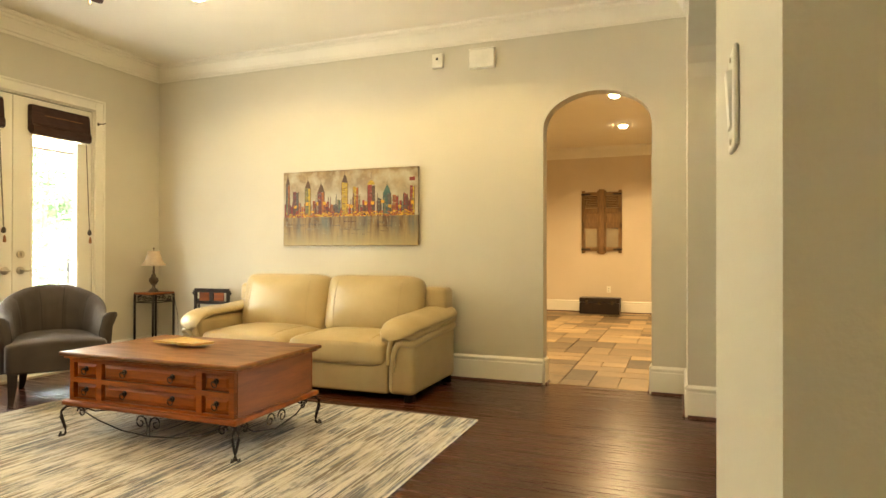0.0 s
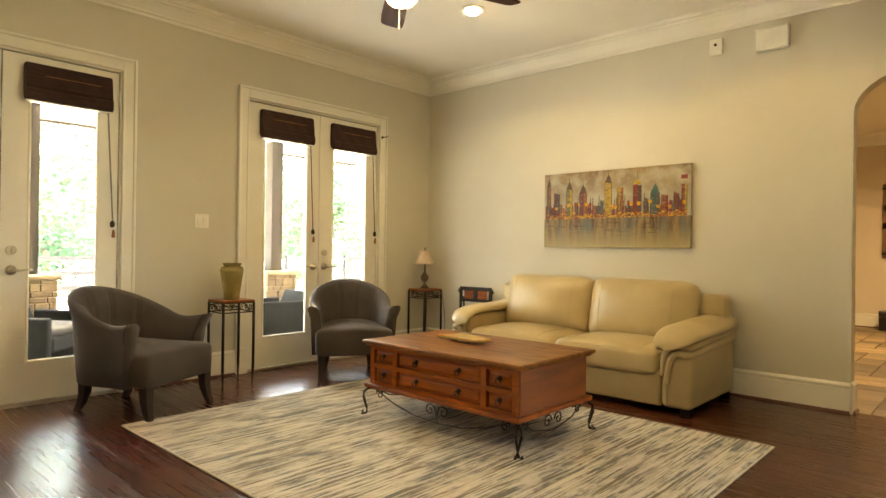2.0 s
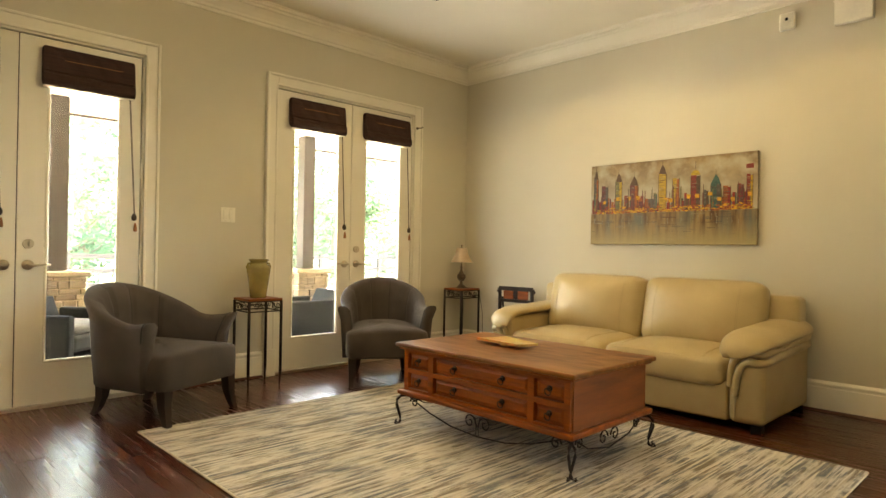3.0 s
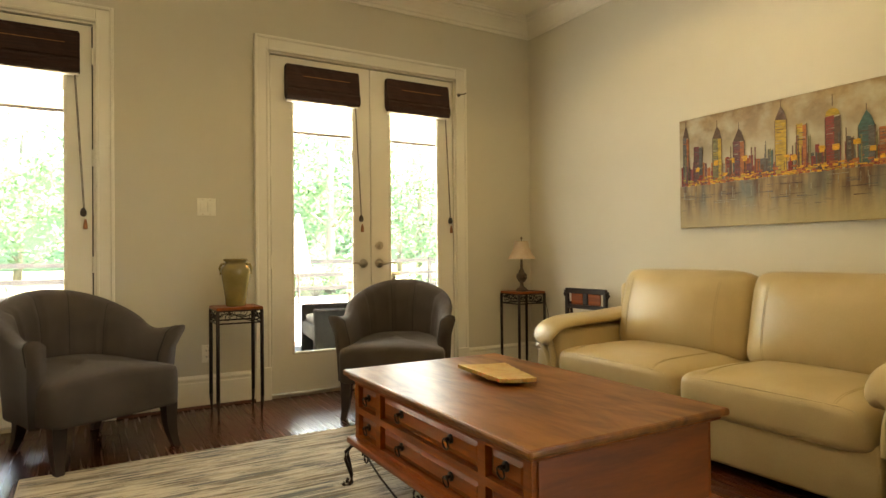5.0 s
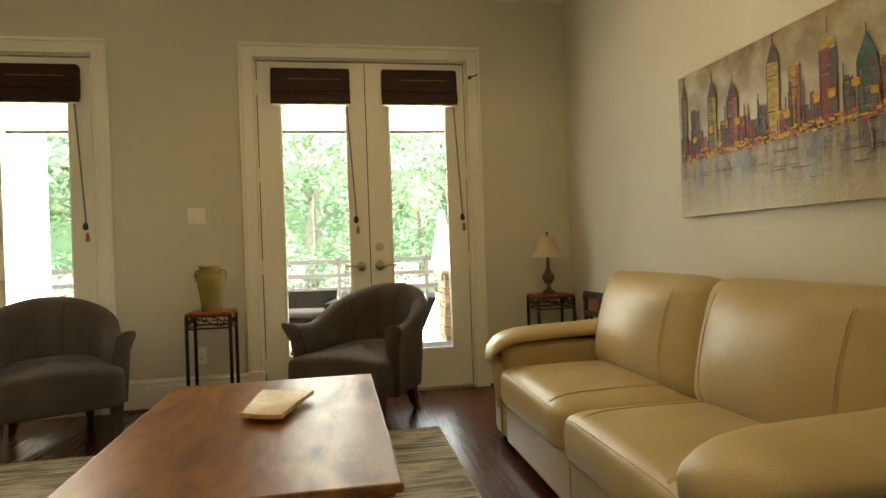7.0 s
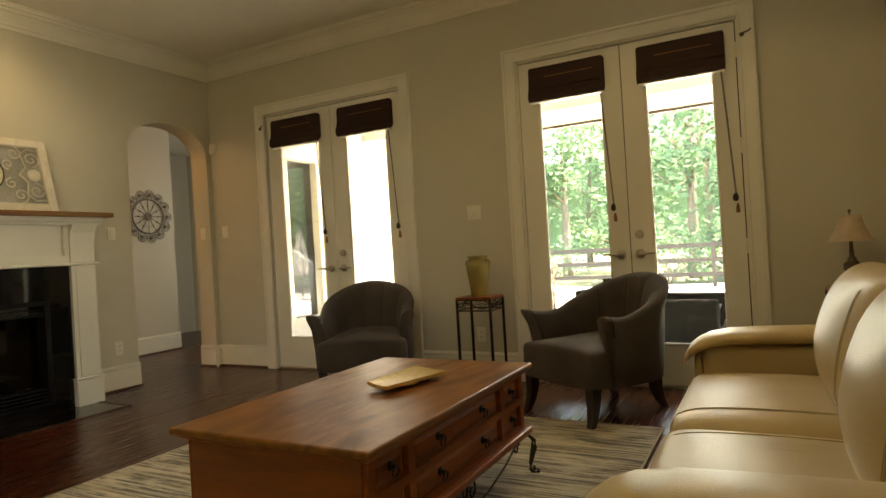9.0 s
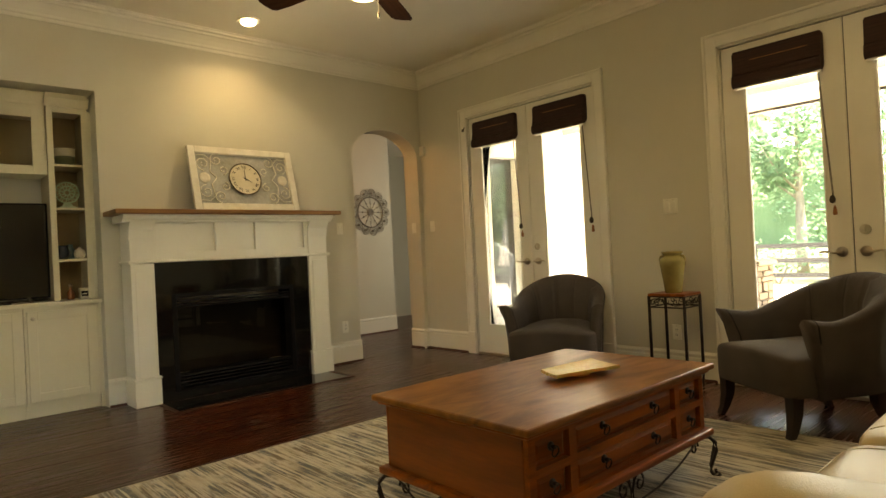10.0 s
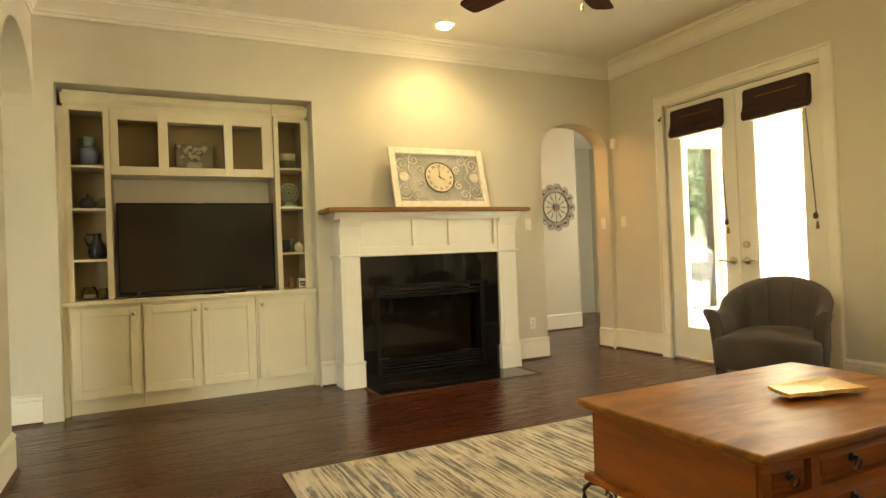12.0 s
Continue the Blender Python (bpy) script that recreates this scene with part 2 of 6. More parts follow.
def box(bm, x0, y0, z0, x1, y1, z1, bevel=0.0, seg=1):
    r = bmesh.ops.create_cube(bm, size=1.0)
    for v in r["verts"]:
        v.co = Vector((x0 + (v.co.x + 0.5) * (x1 - x0), y0 + (v.co.y + 0.5) * (y1 - y0), z0 + (v.co.z + 0.5) * (z1 - z0)))
    if bevel:
        es = list({e for v in r["verts"] for e in v.link_edges})
        bmesh.ops.bevel(bm, geom=es, offset=bevel, segments=seg, affect="EDGES", profile=0.5)
    return bm


def bx(*a, **k):
    return box(B(), *a, **k)


def prism(bm, pts, axis, a, b):
    """A flat outline pushed from a to b along an axis; the outline is in the other two axes, in order."""
    def at(p, c):
        return {"x": (c, p[0], p[1]), "y": (p[0], c, p[1]), "z": (p[0], p[1], c)}[axis]
    lo, hi = [bm.verts.new(at(p, a)) for p in pts], [bm.verts.new(at(p, b)) for p in pts]
    n = len(pts)
    bm.faces.new(lo[::-1])
    bm.faces.new(hi)
    for i in range(n):
        bm.faces.new((lo[i], lo[(i + 1) % n], hi[(i + 1) % n], hi[i]))
    return bm


def lathe(bm, profile, seg=24, at=(0, 0, 0), cap=True):
    """Turned shape from (radius, height) pairs."""
    rings = []
    for r, z in profile:
        rings.append([bm.verts.new((at[0] + r * math.cos(k * math.tau / seg), at[1] + r * math.sin(k * math.tau / seg), at[2] + z)) for k in range(seg)])
    for a, b in zip(rings, rings[1:]):
        for k in range(seg):
            bm.faces.new((a[k], a[(k + 1) % seg], b[(k + 1) % seg], b[k]))
    if cap:
        bm.faces.new(rings[0][::-1])
        bm.faces.new(rings[-1])
    return bm


def tube(bm, pts, r, seg=6, r1=None):
    """A rod along a line of points."""
    pts = [Vector(p) for p in pts]
    rings, n = [], len(pts)
    up = Vector((0, 0, 1))
    for i, p in enumerate(pts):
        d = (pts[min(i + 1, n - 1)] - pts[max(i - 1, 0)]).normalized()
        side = d.cross(up)
        if side.length < 0.05:
            side = d.cross(Vector((0, 1, 0)))
        side.normalize()
        top = side.cross(d)
        rad = r if r1 is None else r + (r1 - r) * i / (n - 1)
        rings.append([bm.verts.new(p + rad * (math.cos(k * math.tau / seg) * side + math.sin(k * math.tau / seg) * top)) for k in range(seg)])
    for a, b in zip(rings, rings[1:]):
        for k in range(seg):
            bm.faces.new((a[k], a[(k + 1) % seg], b[(k + 1) % seg], b[k]))
    bm.faces.new(rings[0][::-1])
    bm.faces.new(rings[-1])
    return bm


def loft(bm, rings, cap=True):
    rows = [[bm.verts.new(p) for p in ring] for ring in rings]
    n = len(rows[0])
    for a, b in zip(rows, rows[1:]):
        for k in range(n):
            bm.faces.new((a[k], a[(k + 1) % n], b[(k + 1) % n], b[k]))
    if cap:
        bm.faces.new(rows[0][::-1])
        bm.faces.new(rows[-1])
    return bm


def pad(bm, x0, y0, z0, x1, y1, z1, e=0.28, ez=0.45, nu=40, nv=16, crown=0.0):
    """A stuffed cushion: a box with soft, swollen sides."""
    c, h = Vector(((x0 + x1) / 2, (y0 + y1) / 2, (z0 + z1) / 2)), Vector(((x1 - x0) / 2, (y1 - y0) / 2, (z1 - z0) / 2))

    def pw(v, k):
        return math.copysign(abs(v) ** k, v)
    rings = []
    for j in range(nv + 1):
        f = -math.pi / 2 + math.pi * (0.02 + 0.96 * j / nv)
        ring = []
        for i in range(nu):
            a = math.tau * i / nu
            p = Vector((h.x * pw(math.cos(f), ez) * pw(math.cos(a), e), h.y * pw(math.cos(f), ez) * pw(math.sin(a), e), h.z * pw(math.sin(f), ez)))
            u, v = p.x / h.x, p.y / h.y
            if p.z > 0:
                p.z += crown * max(0, 1 - u * u) * max(0, 1 - v * v)
            ring.append(c + p)
        rings.append(ring)
    return loft(bm, rings)


def arch_pts(a, b, spring, rise, n=18):
    """The underside of an arch from b back to a."""
    c, h = (a + b) / 2, (b - a) / 2
    return [(c + h * math.cos(math.pi * k / n), spring + rise * math.sin(math.pi * k / n)) for k in range(n + 1)]


def wall(name, axis, u0, u1, d0, d1, z1, openings, material, label, z0=-0.02):
    """A wall that runs along x or y from u0 to u1, between depths d0 and d1, with openings (u0, u1, sill, head, rise)."""
    bm = B()
    other = "y" if axis == "x" else "x"
    at = u0
    for a, b, sill, head, rise in sorted(openings):
        if a > at:
            prism(bm, [(at, z0), (a, z0), (a, z1), (at, z1)], other, d0, d1)
        if sill > 0:
            prism(bm, [(a, z0), (b, z0), (b, sill), (a, sill)], other, d0, d1)
        if rise:
            under = arch_pts(a, b, head, rise)
            prism(bm, [(a, z1)] + under[::-1] + [(b, z1)], other, d0, d1)
        else:
            prism(bm, [(a, head), (b, head), (b, z1), (a, z1)], other, d0, d1)
        at = b
    if u1 > at:
        prism(bm, [(at, z0), (u1, z0), (u1, z1), (at, z1)], other, d0, d1)
    return tagged(part(name, bm, material), label, "wall", kind="structure")


BASE = [(0, 0.0), (0.017, 0.0), (0.017, 0.165), (0.013, 0.170), (0.013, 0.180), (0.019, 0.186), (0.019, 0.196), (0.009, 0.207), (0.004, 0.214), (0, 0.214)]


def run(bm, p, q, n, prof):
    """A moulding between two points on a wall; n points into the room."""
    p, q, n = Vector((*p, 0)), Vector((*q, 0)), Vector((*n, 0))
    loft(bm, [[end + n * d + Vector((0, 0, z)) for d, z in prof] for end in (p, q)])


def base_runs(runs, mat_top=M_TRIM):
    bm, bs = B(), B()
    for p, q, n in runs:
        run(bm, p, q, n, BASE)
        run(bs, p, q, n, [(0.017, 0.0), (0.034, 0.0), (0.032, 0.009), (0.026, 0.016), (0.017, 0.018)])
    ob = tagged(part("baseboard", bm, mat_top), "tall cream-painted moulded baseboard along the walls", "baseboard", kind="structure")
    part("shoe_mould", bs, M_SHOE, ob, "dark stained quarter-round")
    return ob


# ---- living room shell ----
DOORS = (3.297, 0.735)          # where each pair's casing begins
T = 0.14
wall("wall_west", "y", YS - 0.22, YN + T, XW, XW - T, H + 0.1, [(d + 0.10, d + 1.625, 0, 2.43, 0) for d in DOORS], M_WALL,
     "greige painted wall with two French door openings")
wall("wall_north", "x", XW - T, 0.9, YN, YN + T, H + 0.1, [(-1.525, -0.68, 0, 2.11, 0.28)], M_WALL,
     "greige painted wall with an arched opening to the kitchen")
wall("wall_south", "x", XW, XE, YS, YS - 0.22, H + 0.1, [(-5.60, -4.735, 0, 2.11, 0.28), (-2.41, -0.55, 0, 2.42, 0)], M_WALL,
     "greige painted wall with an arch and a cabinet niche")
wall("wall_east", "y", YS - 0.22, YN, XE, XE + 0.20, H + 0.1, [(YS, 1.17, 0, 2.14, 0.5), (1.90, 5.07, 0, 2.25, 0.50)], M_WALL,
     "greige painted wall with two arched openings")
tagged(part("ceiling", bx(XW - T, -2.0, H, XE + 0.2, YN + T, H + 0.08), M_CEIL), "cream painted textured ceiling", "ceiling", kind="structure")
# crown moulding round the room
CROWN = [(0, -0.165), (0.012, -0.165), (0.014, -0.142), (0.024, -0.136), (0.030, -0.118), (0.052, -0.085), (0.078, -0.055), (0.090, -0.050),
         (0.094, -0.034), (0.112, -0.028), (0.114, -0.010), (0.124, -0.006), (0.124, 0), (0, 0)]
bm = B()
loft(bm, [[Vector((XW + d if sx < 0 else XE - d, YS + d if sy < 0 else YN - d, H + z)) for d, z in CROWN] for sx, sy in ((-1, -1), (1, -1), (1, 1), (-1, 1), (-1, -1))], cap=False)
tagged(part("crown_moulding", bm, M_TRIM), "deep cream stepped crown moulding under the ceiling", "crown moulding", kind="structure")
base_runs([((XW, DOORS[0] + 1.725), (XW, YN), (1, 0)), ((XW, DOORS[1] + 1.702), (XW, DOORS[0]), (1, 0)), ((XW, YS), (XW, DOORS[1]), (1, 0)),
           ((XW, YN), (-1.525, YN), (0, -1)), ((-0.68, YN), (XE, YN), (0, -1)), ((-1.525, YN), (-1.525, YN + T), (1, 0)), ((-0.68, YN), (-0.68, YN + T), (-1, 0)),
           ((XW, YS), (-5.60, YS), (0, 1)), ((-5.60, YS - 0.22), (-5.60, YS), (1, 0)), ((-4.735, YS), (-4.735, YS - 0.22), (-1, 0)),
           ((-4.735, YS), (-4.33, YS), (0, 1)), ((-2.555, YS), (-2.41, YS), (0, 1)),
           ((XE, 5.07), (XE, YN), (-1, 0)), ((XE, 1.17), (XE, 1.90), (-1, 0)), ((XE, 5.07), (XE + 0.2, 5.07), (0, -1)), ((XE, 1.90), (XE + 0.2, 1.90), (0, 1)),
           ((XE, 1.17), (XE + 0.2, 1.17), (0, -1)), ((XE, YS), (XE + 0.2, YS), (0, 1))])

# passage beyond the east arches
wall("wall_passage", "y", -2.0, YN, 2.2, 2.3, H + 0.1, [], M_WALL, "plain greige passage wall")
wall("wall_passage_end", "x", XE + 0.2, 2.2, -2.1, -2.0, H + 0.1, [], M_WALL, "plain greige passage end wall")
tagged(part("ceiling_passage", bx(XE + 0.2, -2.0, H, 2.2, YN, H + 0.08), M_CEIL), "cream passage ceiling", "ceiling", kind="structure")

# hall behind the south arch
wall("wall_hall", "x", -6.45, -2.6, -1.55, -1.65, H + 0.1, [], M_WALL, "greige hall wall")
wall("wall_hall_end", "y", -1.65, YS - 0.22, -2.6, -2.5, H + 0.1, [], M_WALL, "plain greige hall end wall")
wall("wall_hall_far", "y", -3.0, -0.15, -7.9, -8.0, H + 0.1, [], M_WALL, "plain greige hall far wall")
wall("wall_hall_return", "y", -3.0, -1.65, -6.45, -6.35, H + 0.1, [], M_WALL, "greige hall corner wall")
wall("wall_hall_back", "x", -8.0, -6.35, -3.0, -3.1, H + 0.1, [], M_WALL, "plain greige hall back wall")
wall("wall_wing", "x", -10.4, XW - T, YS - 0.22, YS, 3.3, [(-7.35, -6.15, 0.25, 2.3, 0)], M_SIDING, "cream stucco wing of the house with a tall window", z0=-0.2)
tagged(part("ceiling_hall", bx(-8.0, -3.1, 2.75, -2.5, YS - 0.22, 2.8), M_CEIL), "cream hall ceiling", "ceiling", kind="structure")
base_runs([((-6.45, -1.55), (-2.6, -1.55), (0, 1)), ((-6.45, -3.0), (-6.45, -1.55), (-1, 0))])

# kitchen beyond the north arch
KY = 12.1
wall("wall_kitchen_far", "x", -4.2, 0.9, KY, KY + 0.1, 3.2, [], M_KWALL, "warm cream kitchen wall")
wall("wall_kitchen_west", "y", YN + T, KY, -4.2, -4.1, 3.2, [], M_KWALL, "warm cream kitchen side wall")
wall("wall_kitchen_east", "y", YN + T, KY, 0.8, 0.9, 3.2, [], M_KWALL, "warm cream kitchen side wall")
tagged(part("ceiling_kitchen", bx(-4.2, YN + T, 3.0, 0.9, KY, 3.08), M_CEIL), "cream kitchen ceiling", "ceiling", kind="structure")
bm = B()
run(bm, (-4.1, KY), (0.8, KY), (0, -1), [(d * 1.1, 3.0 + z * 1.1) for d, z in CROWN])
tagged(part("crown_moulding", bm, M_TRIM), "cream crown moulding in the kitchen", "crown moulding", kind="structure")
base_runs([((-4.1, KY), (0.8, KY), (0, -1))])

# ---- French doors ----
DW = 1.725                      # outer width of the casing


def french_doors(name, y0, label):
    """A pair of glazed doors in the west wall; local y runs north from the casing's south edge, x into the room."""
    door = thing(name, (XW, y0, 0), 0, label, "French door", kind="structure")
    w = DW
    bm = B()
    for a, b in ((0.0, 0.1), (w - 0.1, w)):
        box(bm, 0, a, 0.0, 0.020, b, 2.525, bevel=0.003)
    box(bm, 0, 0.1, 2.425, 0.020, w - 0.1, 2.525, bevel=0.003)
    for a, b in ((0.0, 0.022), (w - 0.022, w)):
        box(bm, 0.020, a, 0.0, 0.034, b, 2.525, bevel=0.004)
    box(bm, 0.020, 0.022, 2.503, 0.034, w - 0.022, 2.525, bevel=0.004)
    for a, b in ((0.082, 0.1), (w - 0.1, w - 0.082)):
        box(bm, 0.020, a, 0.0, 0.026, b, 2.443, bevel=0.003)
    box(bm, 0.020, 0.082, 2.425, 0.026, w - 0.082, 2.443, bevel=0.003)
    for a, b in ((-0.004, 0.104), (w - 0.104, w + 0.004)):
        box(bm, 0.0, a, 0.0, 0.040, b, 0.225, bevel=0.004)
    part("casing", bm, M_TRIM, door)
    bm = B()
    box(bm, -0.14, 0.1, 0.0, 0.0, 0.112, 2.425)
    box(bm, -0.14, w - 0.112, 0.0, 0.0, w - 0.1, 2.425)
    box(bm, -0.14, 0.1, 2.413, 0.0, w - 0.1, 2.43)
    part("jamb", bm, M_TRIM, door)
    part("threshold", bx(-0.15, 0.112, -0.01, 0.012, w - 0.112, 0.022, bevel=0.004), M_NICKEL, door, "metal threshold")
    mid = w / 2 + 0.012
    # dark strips stand for the shade in the gaps round the leaves
    bm = B()
    for a, b in ((0.112, 0.119), (mid - 0.0035, mid + 0.0035), (w - 0.119, w - 0.112)):
        box(bm, -0.052, a, 0.024, -0.026, b, 2.405)
    box(bm, -0.052, 0.119, 2.405, -0.026, w - 0.119, 2.412)
    part("gap_strip", bm, M_GAP, door, "dark strip standing for shade in the door gaps")
    for a, b, side in ((0.119, mid - 0.0035, 1), (mid + 0.0035, w - 0.119, -1)):
        leaf = new("door_leaf")
        leaf.parent = door
        g0, g1, zb, zt = a + 0.145, b - 0.125, 0.29, 2.30
        if side < 0:
            g0, g1 = a + 0.15, b - 0.13
        bm = B()
        box(bm, -0.055, a, 0.026, -0.012, g0, 2.405)
        box(bm, -0.055, g1, 0.026, -0.012, b, 2.405)
        box(bm, -0.055, g0, 0.026, -0.012, g1, zb)
        box(bm, -0.055, g0, zt, -0.012, g1, 2.405)
        part("leaf_frame", bm, M_TRIM, leaf)
        bm = B()
        for u0, v0, u1, v1 in ((g0, zb, g0 + 0.018, zt), (g1 - 0.018, zb, g1, zt), (g0, zb, g1, zb + 0.018), (g0, zt - 0.018, g1, zt)):
            box(bm, -0.030, u0, v0, -0.006, u1, v1, bevel=0.005)
        part("glazing_bead", bm, M_TRIM, leaf)
        pane = part("pane", bx(-0.037, g0 + 0.004, zb + 0.004, -0.033, g1 - 0.004, zt - 0.004), M_GLASS, leaf)
        pane.visible_shadow = False
        ky = b - 0.062 if side > 0 else a + 0.062
        bm = B()
        for z in (0.93,):
            tube(bm, [(-0.012, ky, z), (0.0, ky, z)], 0.033, 18)
            tube(bm, [(-0.002, ky, z), (0.045, ky, z)], 0.011, 10)
            tube(bm, [(0.045, ky - side * 0.0 + 0.012 * side, z), (0.047, ky - side * 0.03, z - 0.003), (0.045, ky - side * 0.085, z + 0.006), (0.043, ky - side * 0.115, z + 0.001)], 0.0095, 8, 0.007)
        part("lever_handle", bm, M_NICKEL, leaf, "brushed nickel lever", smooth=True)
        if side < 0:
            bm = B()
            tube(bm, [(-0.012, ky, 1.065), (0.004, ky, 1.065)], 0.031, 18)
            box(bm, 0.004, ky - 0.004, 1.05, 0.016, ky + 0.004, 1.08, bevel=0.002)
            part("deadbolt", bm, M_NICKEL, leaf, "brushed nickel deadbolt")
        hy = a - 0.004 if side > 0 else b + 0.004
        for z in (0.25, 0.95, 1.6, 2.22):
            bm = B()
            tube(bm, [(-0.004, hy, z - 0.05), (-0.004, hy, z + 0.05)], 0.006, 8)
            part("hinge", bm, M_TRIM, leaf)
    return door


door_1 = french_doors("door_1", DOORS[0], "cream French doors with full glass panes, closed, beside the sofa corner")
door_2 = french_doors("door_2", DOORS[1] - 0.01, "cream French doors with full glass panes, closed, near the hall arch")


def roman_shade(y0, y1, ztop, zbot):
    """A raised woven shade on one door leaf, with its cord and tassel."""
    w = y1 - y0
    ob = thing("roman_shade", (XW - 0.008, y0, zbot), 0, "raised dark brown woven roman shade on a French door", "window shade", "shades on the French doors")
    h = ztop - zbot
    prof = [(0.0, h), (0.045, h), (0.052, h - 0.01), (0.056, h * 0.62), (0.062, h * 0.36), (0.076, h * 0.30), (0.08, h * 0.10), (0.070, 0.012), (0.05, 0.0),
            (0.03, 0.01), (0.01, 0.03), (0.0, 0.05)]
    bm = B()
    n = 12
    loft(bm, [[(d + 0.003 * math.sin(k * 1.9 + z * 30), w * k / n, z + 0.003 * math.sin(k * 2.3)) for d, z in prof] for k in range(n + 1)])
    part("folded_fabric", bm, M_SHADE, ob, smooth=False)
    bm = B()
    for k in range(3):
        z = h * (0.40 - 0.13 * k)
        tube(bm, [(0.066 + 0.006 * k, 0.006, z), (0.070 + 0.006 * k, w / 2, z - 0.004), (0.066 + 0.006 * k, w - 0.006, z)], 0.006, 6)
    part("fold_ridge", bm, M_SHADE, ob)
    part("head_rail", bx(0.0, 0.004, h - 0.012, 0.05, w - 0.004, h + 0.012, bevel=0.003), M_SHADE, ob)
    part("valance_stitch", bx(0.0555, w * 0.22, h * 0.72, 0.0575, w * 0.86, h * 0.735), M_TASSEL, ob, "pale stitched line")
    part("bottom_liner", bx(0.012, 0.006, -0.006, 0.055, w - 0.006, 0.004), M_PLASTIC, ob, "pale lining edge")
    bm = B()
    cy = w - 0.03
    pts = [(0.04, cy, 0.01), (0.035, cy + 0.02, -0.35), (0.03, cy + 0.045, -0.80)]
    tube(bm, pts, 0.0022, 5)
    tube(bm, [(p[0], p[1] + 0.006, p[2]) for p in pts], 0.0022, 5)
    part("pull_cord", bm, M_CORD, ob)
    part("cord_stop", lathe(B(), [(0.006, 0), (0.016, 0.008), (0.018, 0.028), (0.012, 0.045), (0.004, 0.052)], 12, (0.035, cy + 0.045, -0.85)), M_CORD, ob, "dark bead", smooth=True)
    part("tassel", lathe(B(), [(0.009, 0), (0.013, 0.006), (0.011, 0.035), (0.005, 0.06)], 10, (0.032, cy + 0.055, -0.925)), M_TASSEL, ob, "amber wooden tassel", smooth=True)
    return ob


for d in (DOORS[0], DOORS[1] - 0.01):
    roman_shade(d + 0.215, d + 0.765, 2.335, 2.09)
    roman_shade(d + 0.995, d + 1.545, 2.335, 2.09)

# ---- sofa ----


def pad_height(u, v, hz, e, ez, crown):
    """Height of a cushion's top over its middle, at the fractions u and v of its half sizes."""
    r = min(1.0, (abs(u) ** (2 / e) + abs(v) ** (2 / e)) ** (e / 2))
    return hz * math.sqrt(max(0, 1 - r ** (2 / ez))) ** ez + crown * max(0, 1 - u * u) * max(0, 1 - v * v)


def cushion(name, parent, w, d, h, m, crown, creases, e=0.19, ez=0.42):
    """A leather cushion lying flat in its own frame, set in place by m, with stitched seams on its top."""
    bm = pad(B(), -w / 2, -d / 2, -h / 2, w / 2, d / 2, h / 2, e, ez, 72, 22, crown)
    for v in bm.verts:
        u, f = v.co.x / (w / 2), v.co.y / (d / 2)
        if f < -0.80 and abs(u) < 0.96:
            v.co.y += creases * math.sin(v.co.x * 70 + 1.5 * math.sin(v.co.x * 23)) * (0.4 + 0.6 * max(0, math.sin(v.co.x * 9 + 1)))
        v.co.z += 0.0022 * noise.noise(v.co * 7.0)
    bm.transform(m)
    ob = part(name, bm, M_LEATHER, parent, smooth=True)
    for s in (-1, 1):
        bs = B()
        for off in (0.0, 0.009):
            x = s * (w / 2 - 0.135 - off)
            tube(bs, [(x, d / 2 * v, pad_height(x / (w / 2), v, h / 2, e, ez, crown) + 0.0005) for v in [-0.93 + 0.09 * k for k in range(19)]], 0.0011, 4)
        bs.transform(m)
        part("stitching", bs, M_SEAMTAN, ob, "double stitched line")
    bs = B()
    tube(bs, [(w / 2 * u, -d / 2 * 0.955, pad_height(u, -0.955, h / 2, e, ez, crown) + 0.001) for u in [-0.92 + 0.08 * k for k in range(24)]], 0.0020, 5)
    bs.transform(m)
    part("welt", bs, M_LEATHER, ob, smooth=True)
    return ob


def eased(pts, n=4):
    """The same line of points, rounded through its corners."""
    ps = [Vector(p) for p in pts]
    out = []
    for i in range(len(ps) - 1):
        a, b, c, d = ps[max(i - 1, 0)], ps[i], ps[i + 1], ps[min(i + 2, len(ps) - 1)]
        for k in range(n):
            t = k / n
            out.append(0.5 * (2 * b + (c - a) * t + (2 * a - 5 * b + 4 * c - d) * t * t + (3 * b - a - 3 * c + d) * t ** 3))
    return out + [ps[-1]]


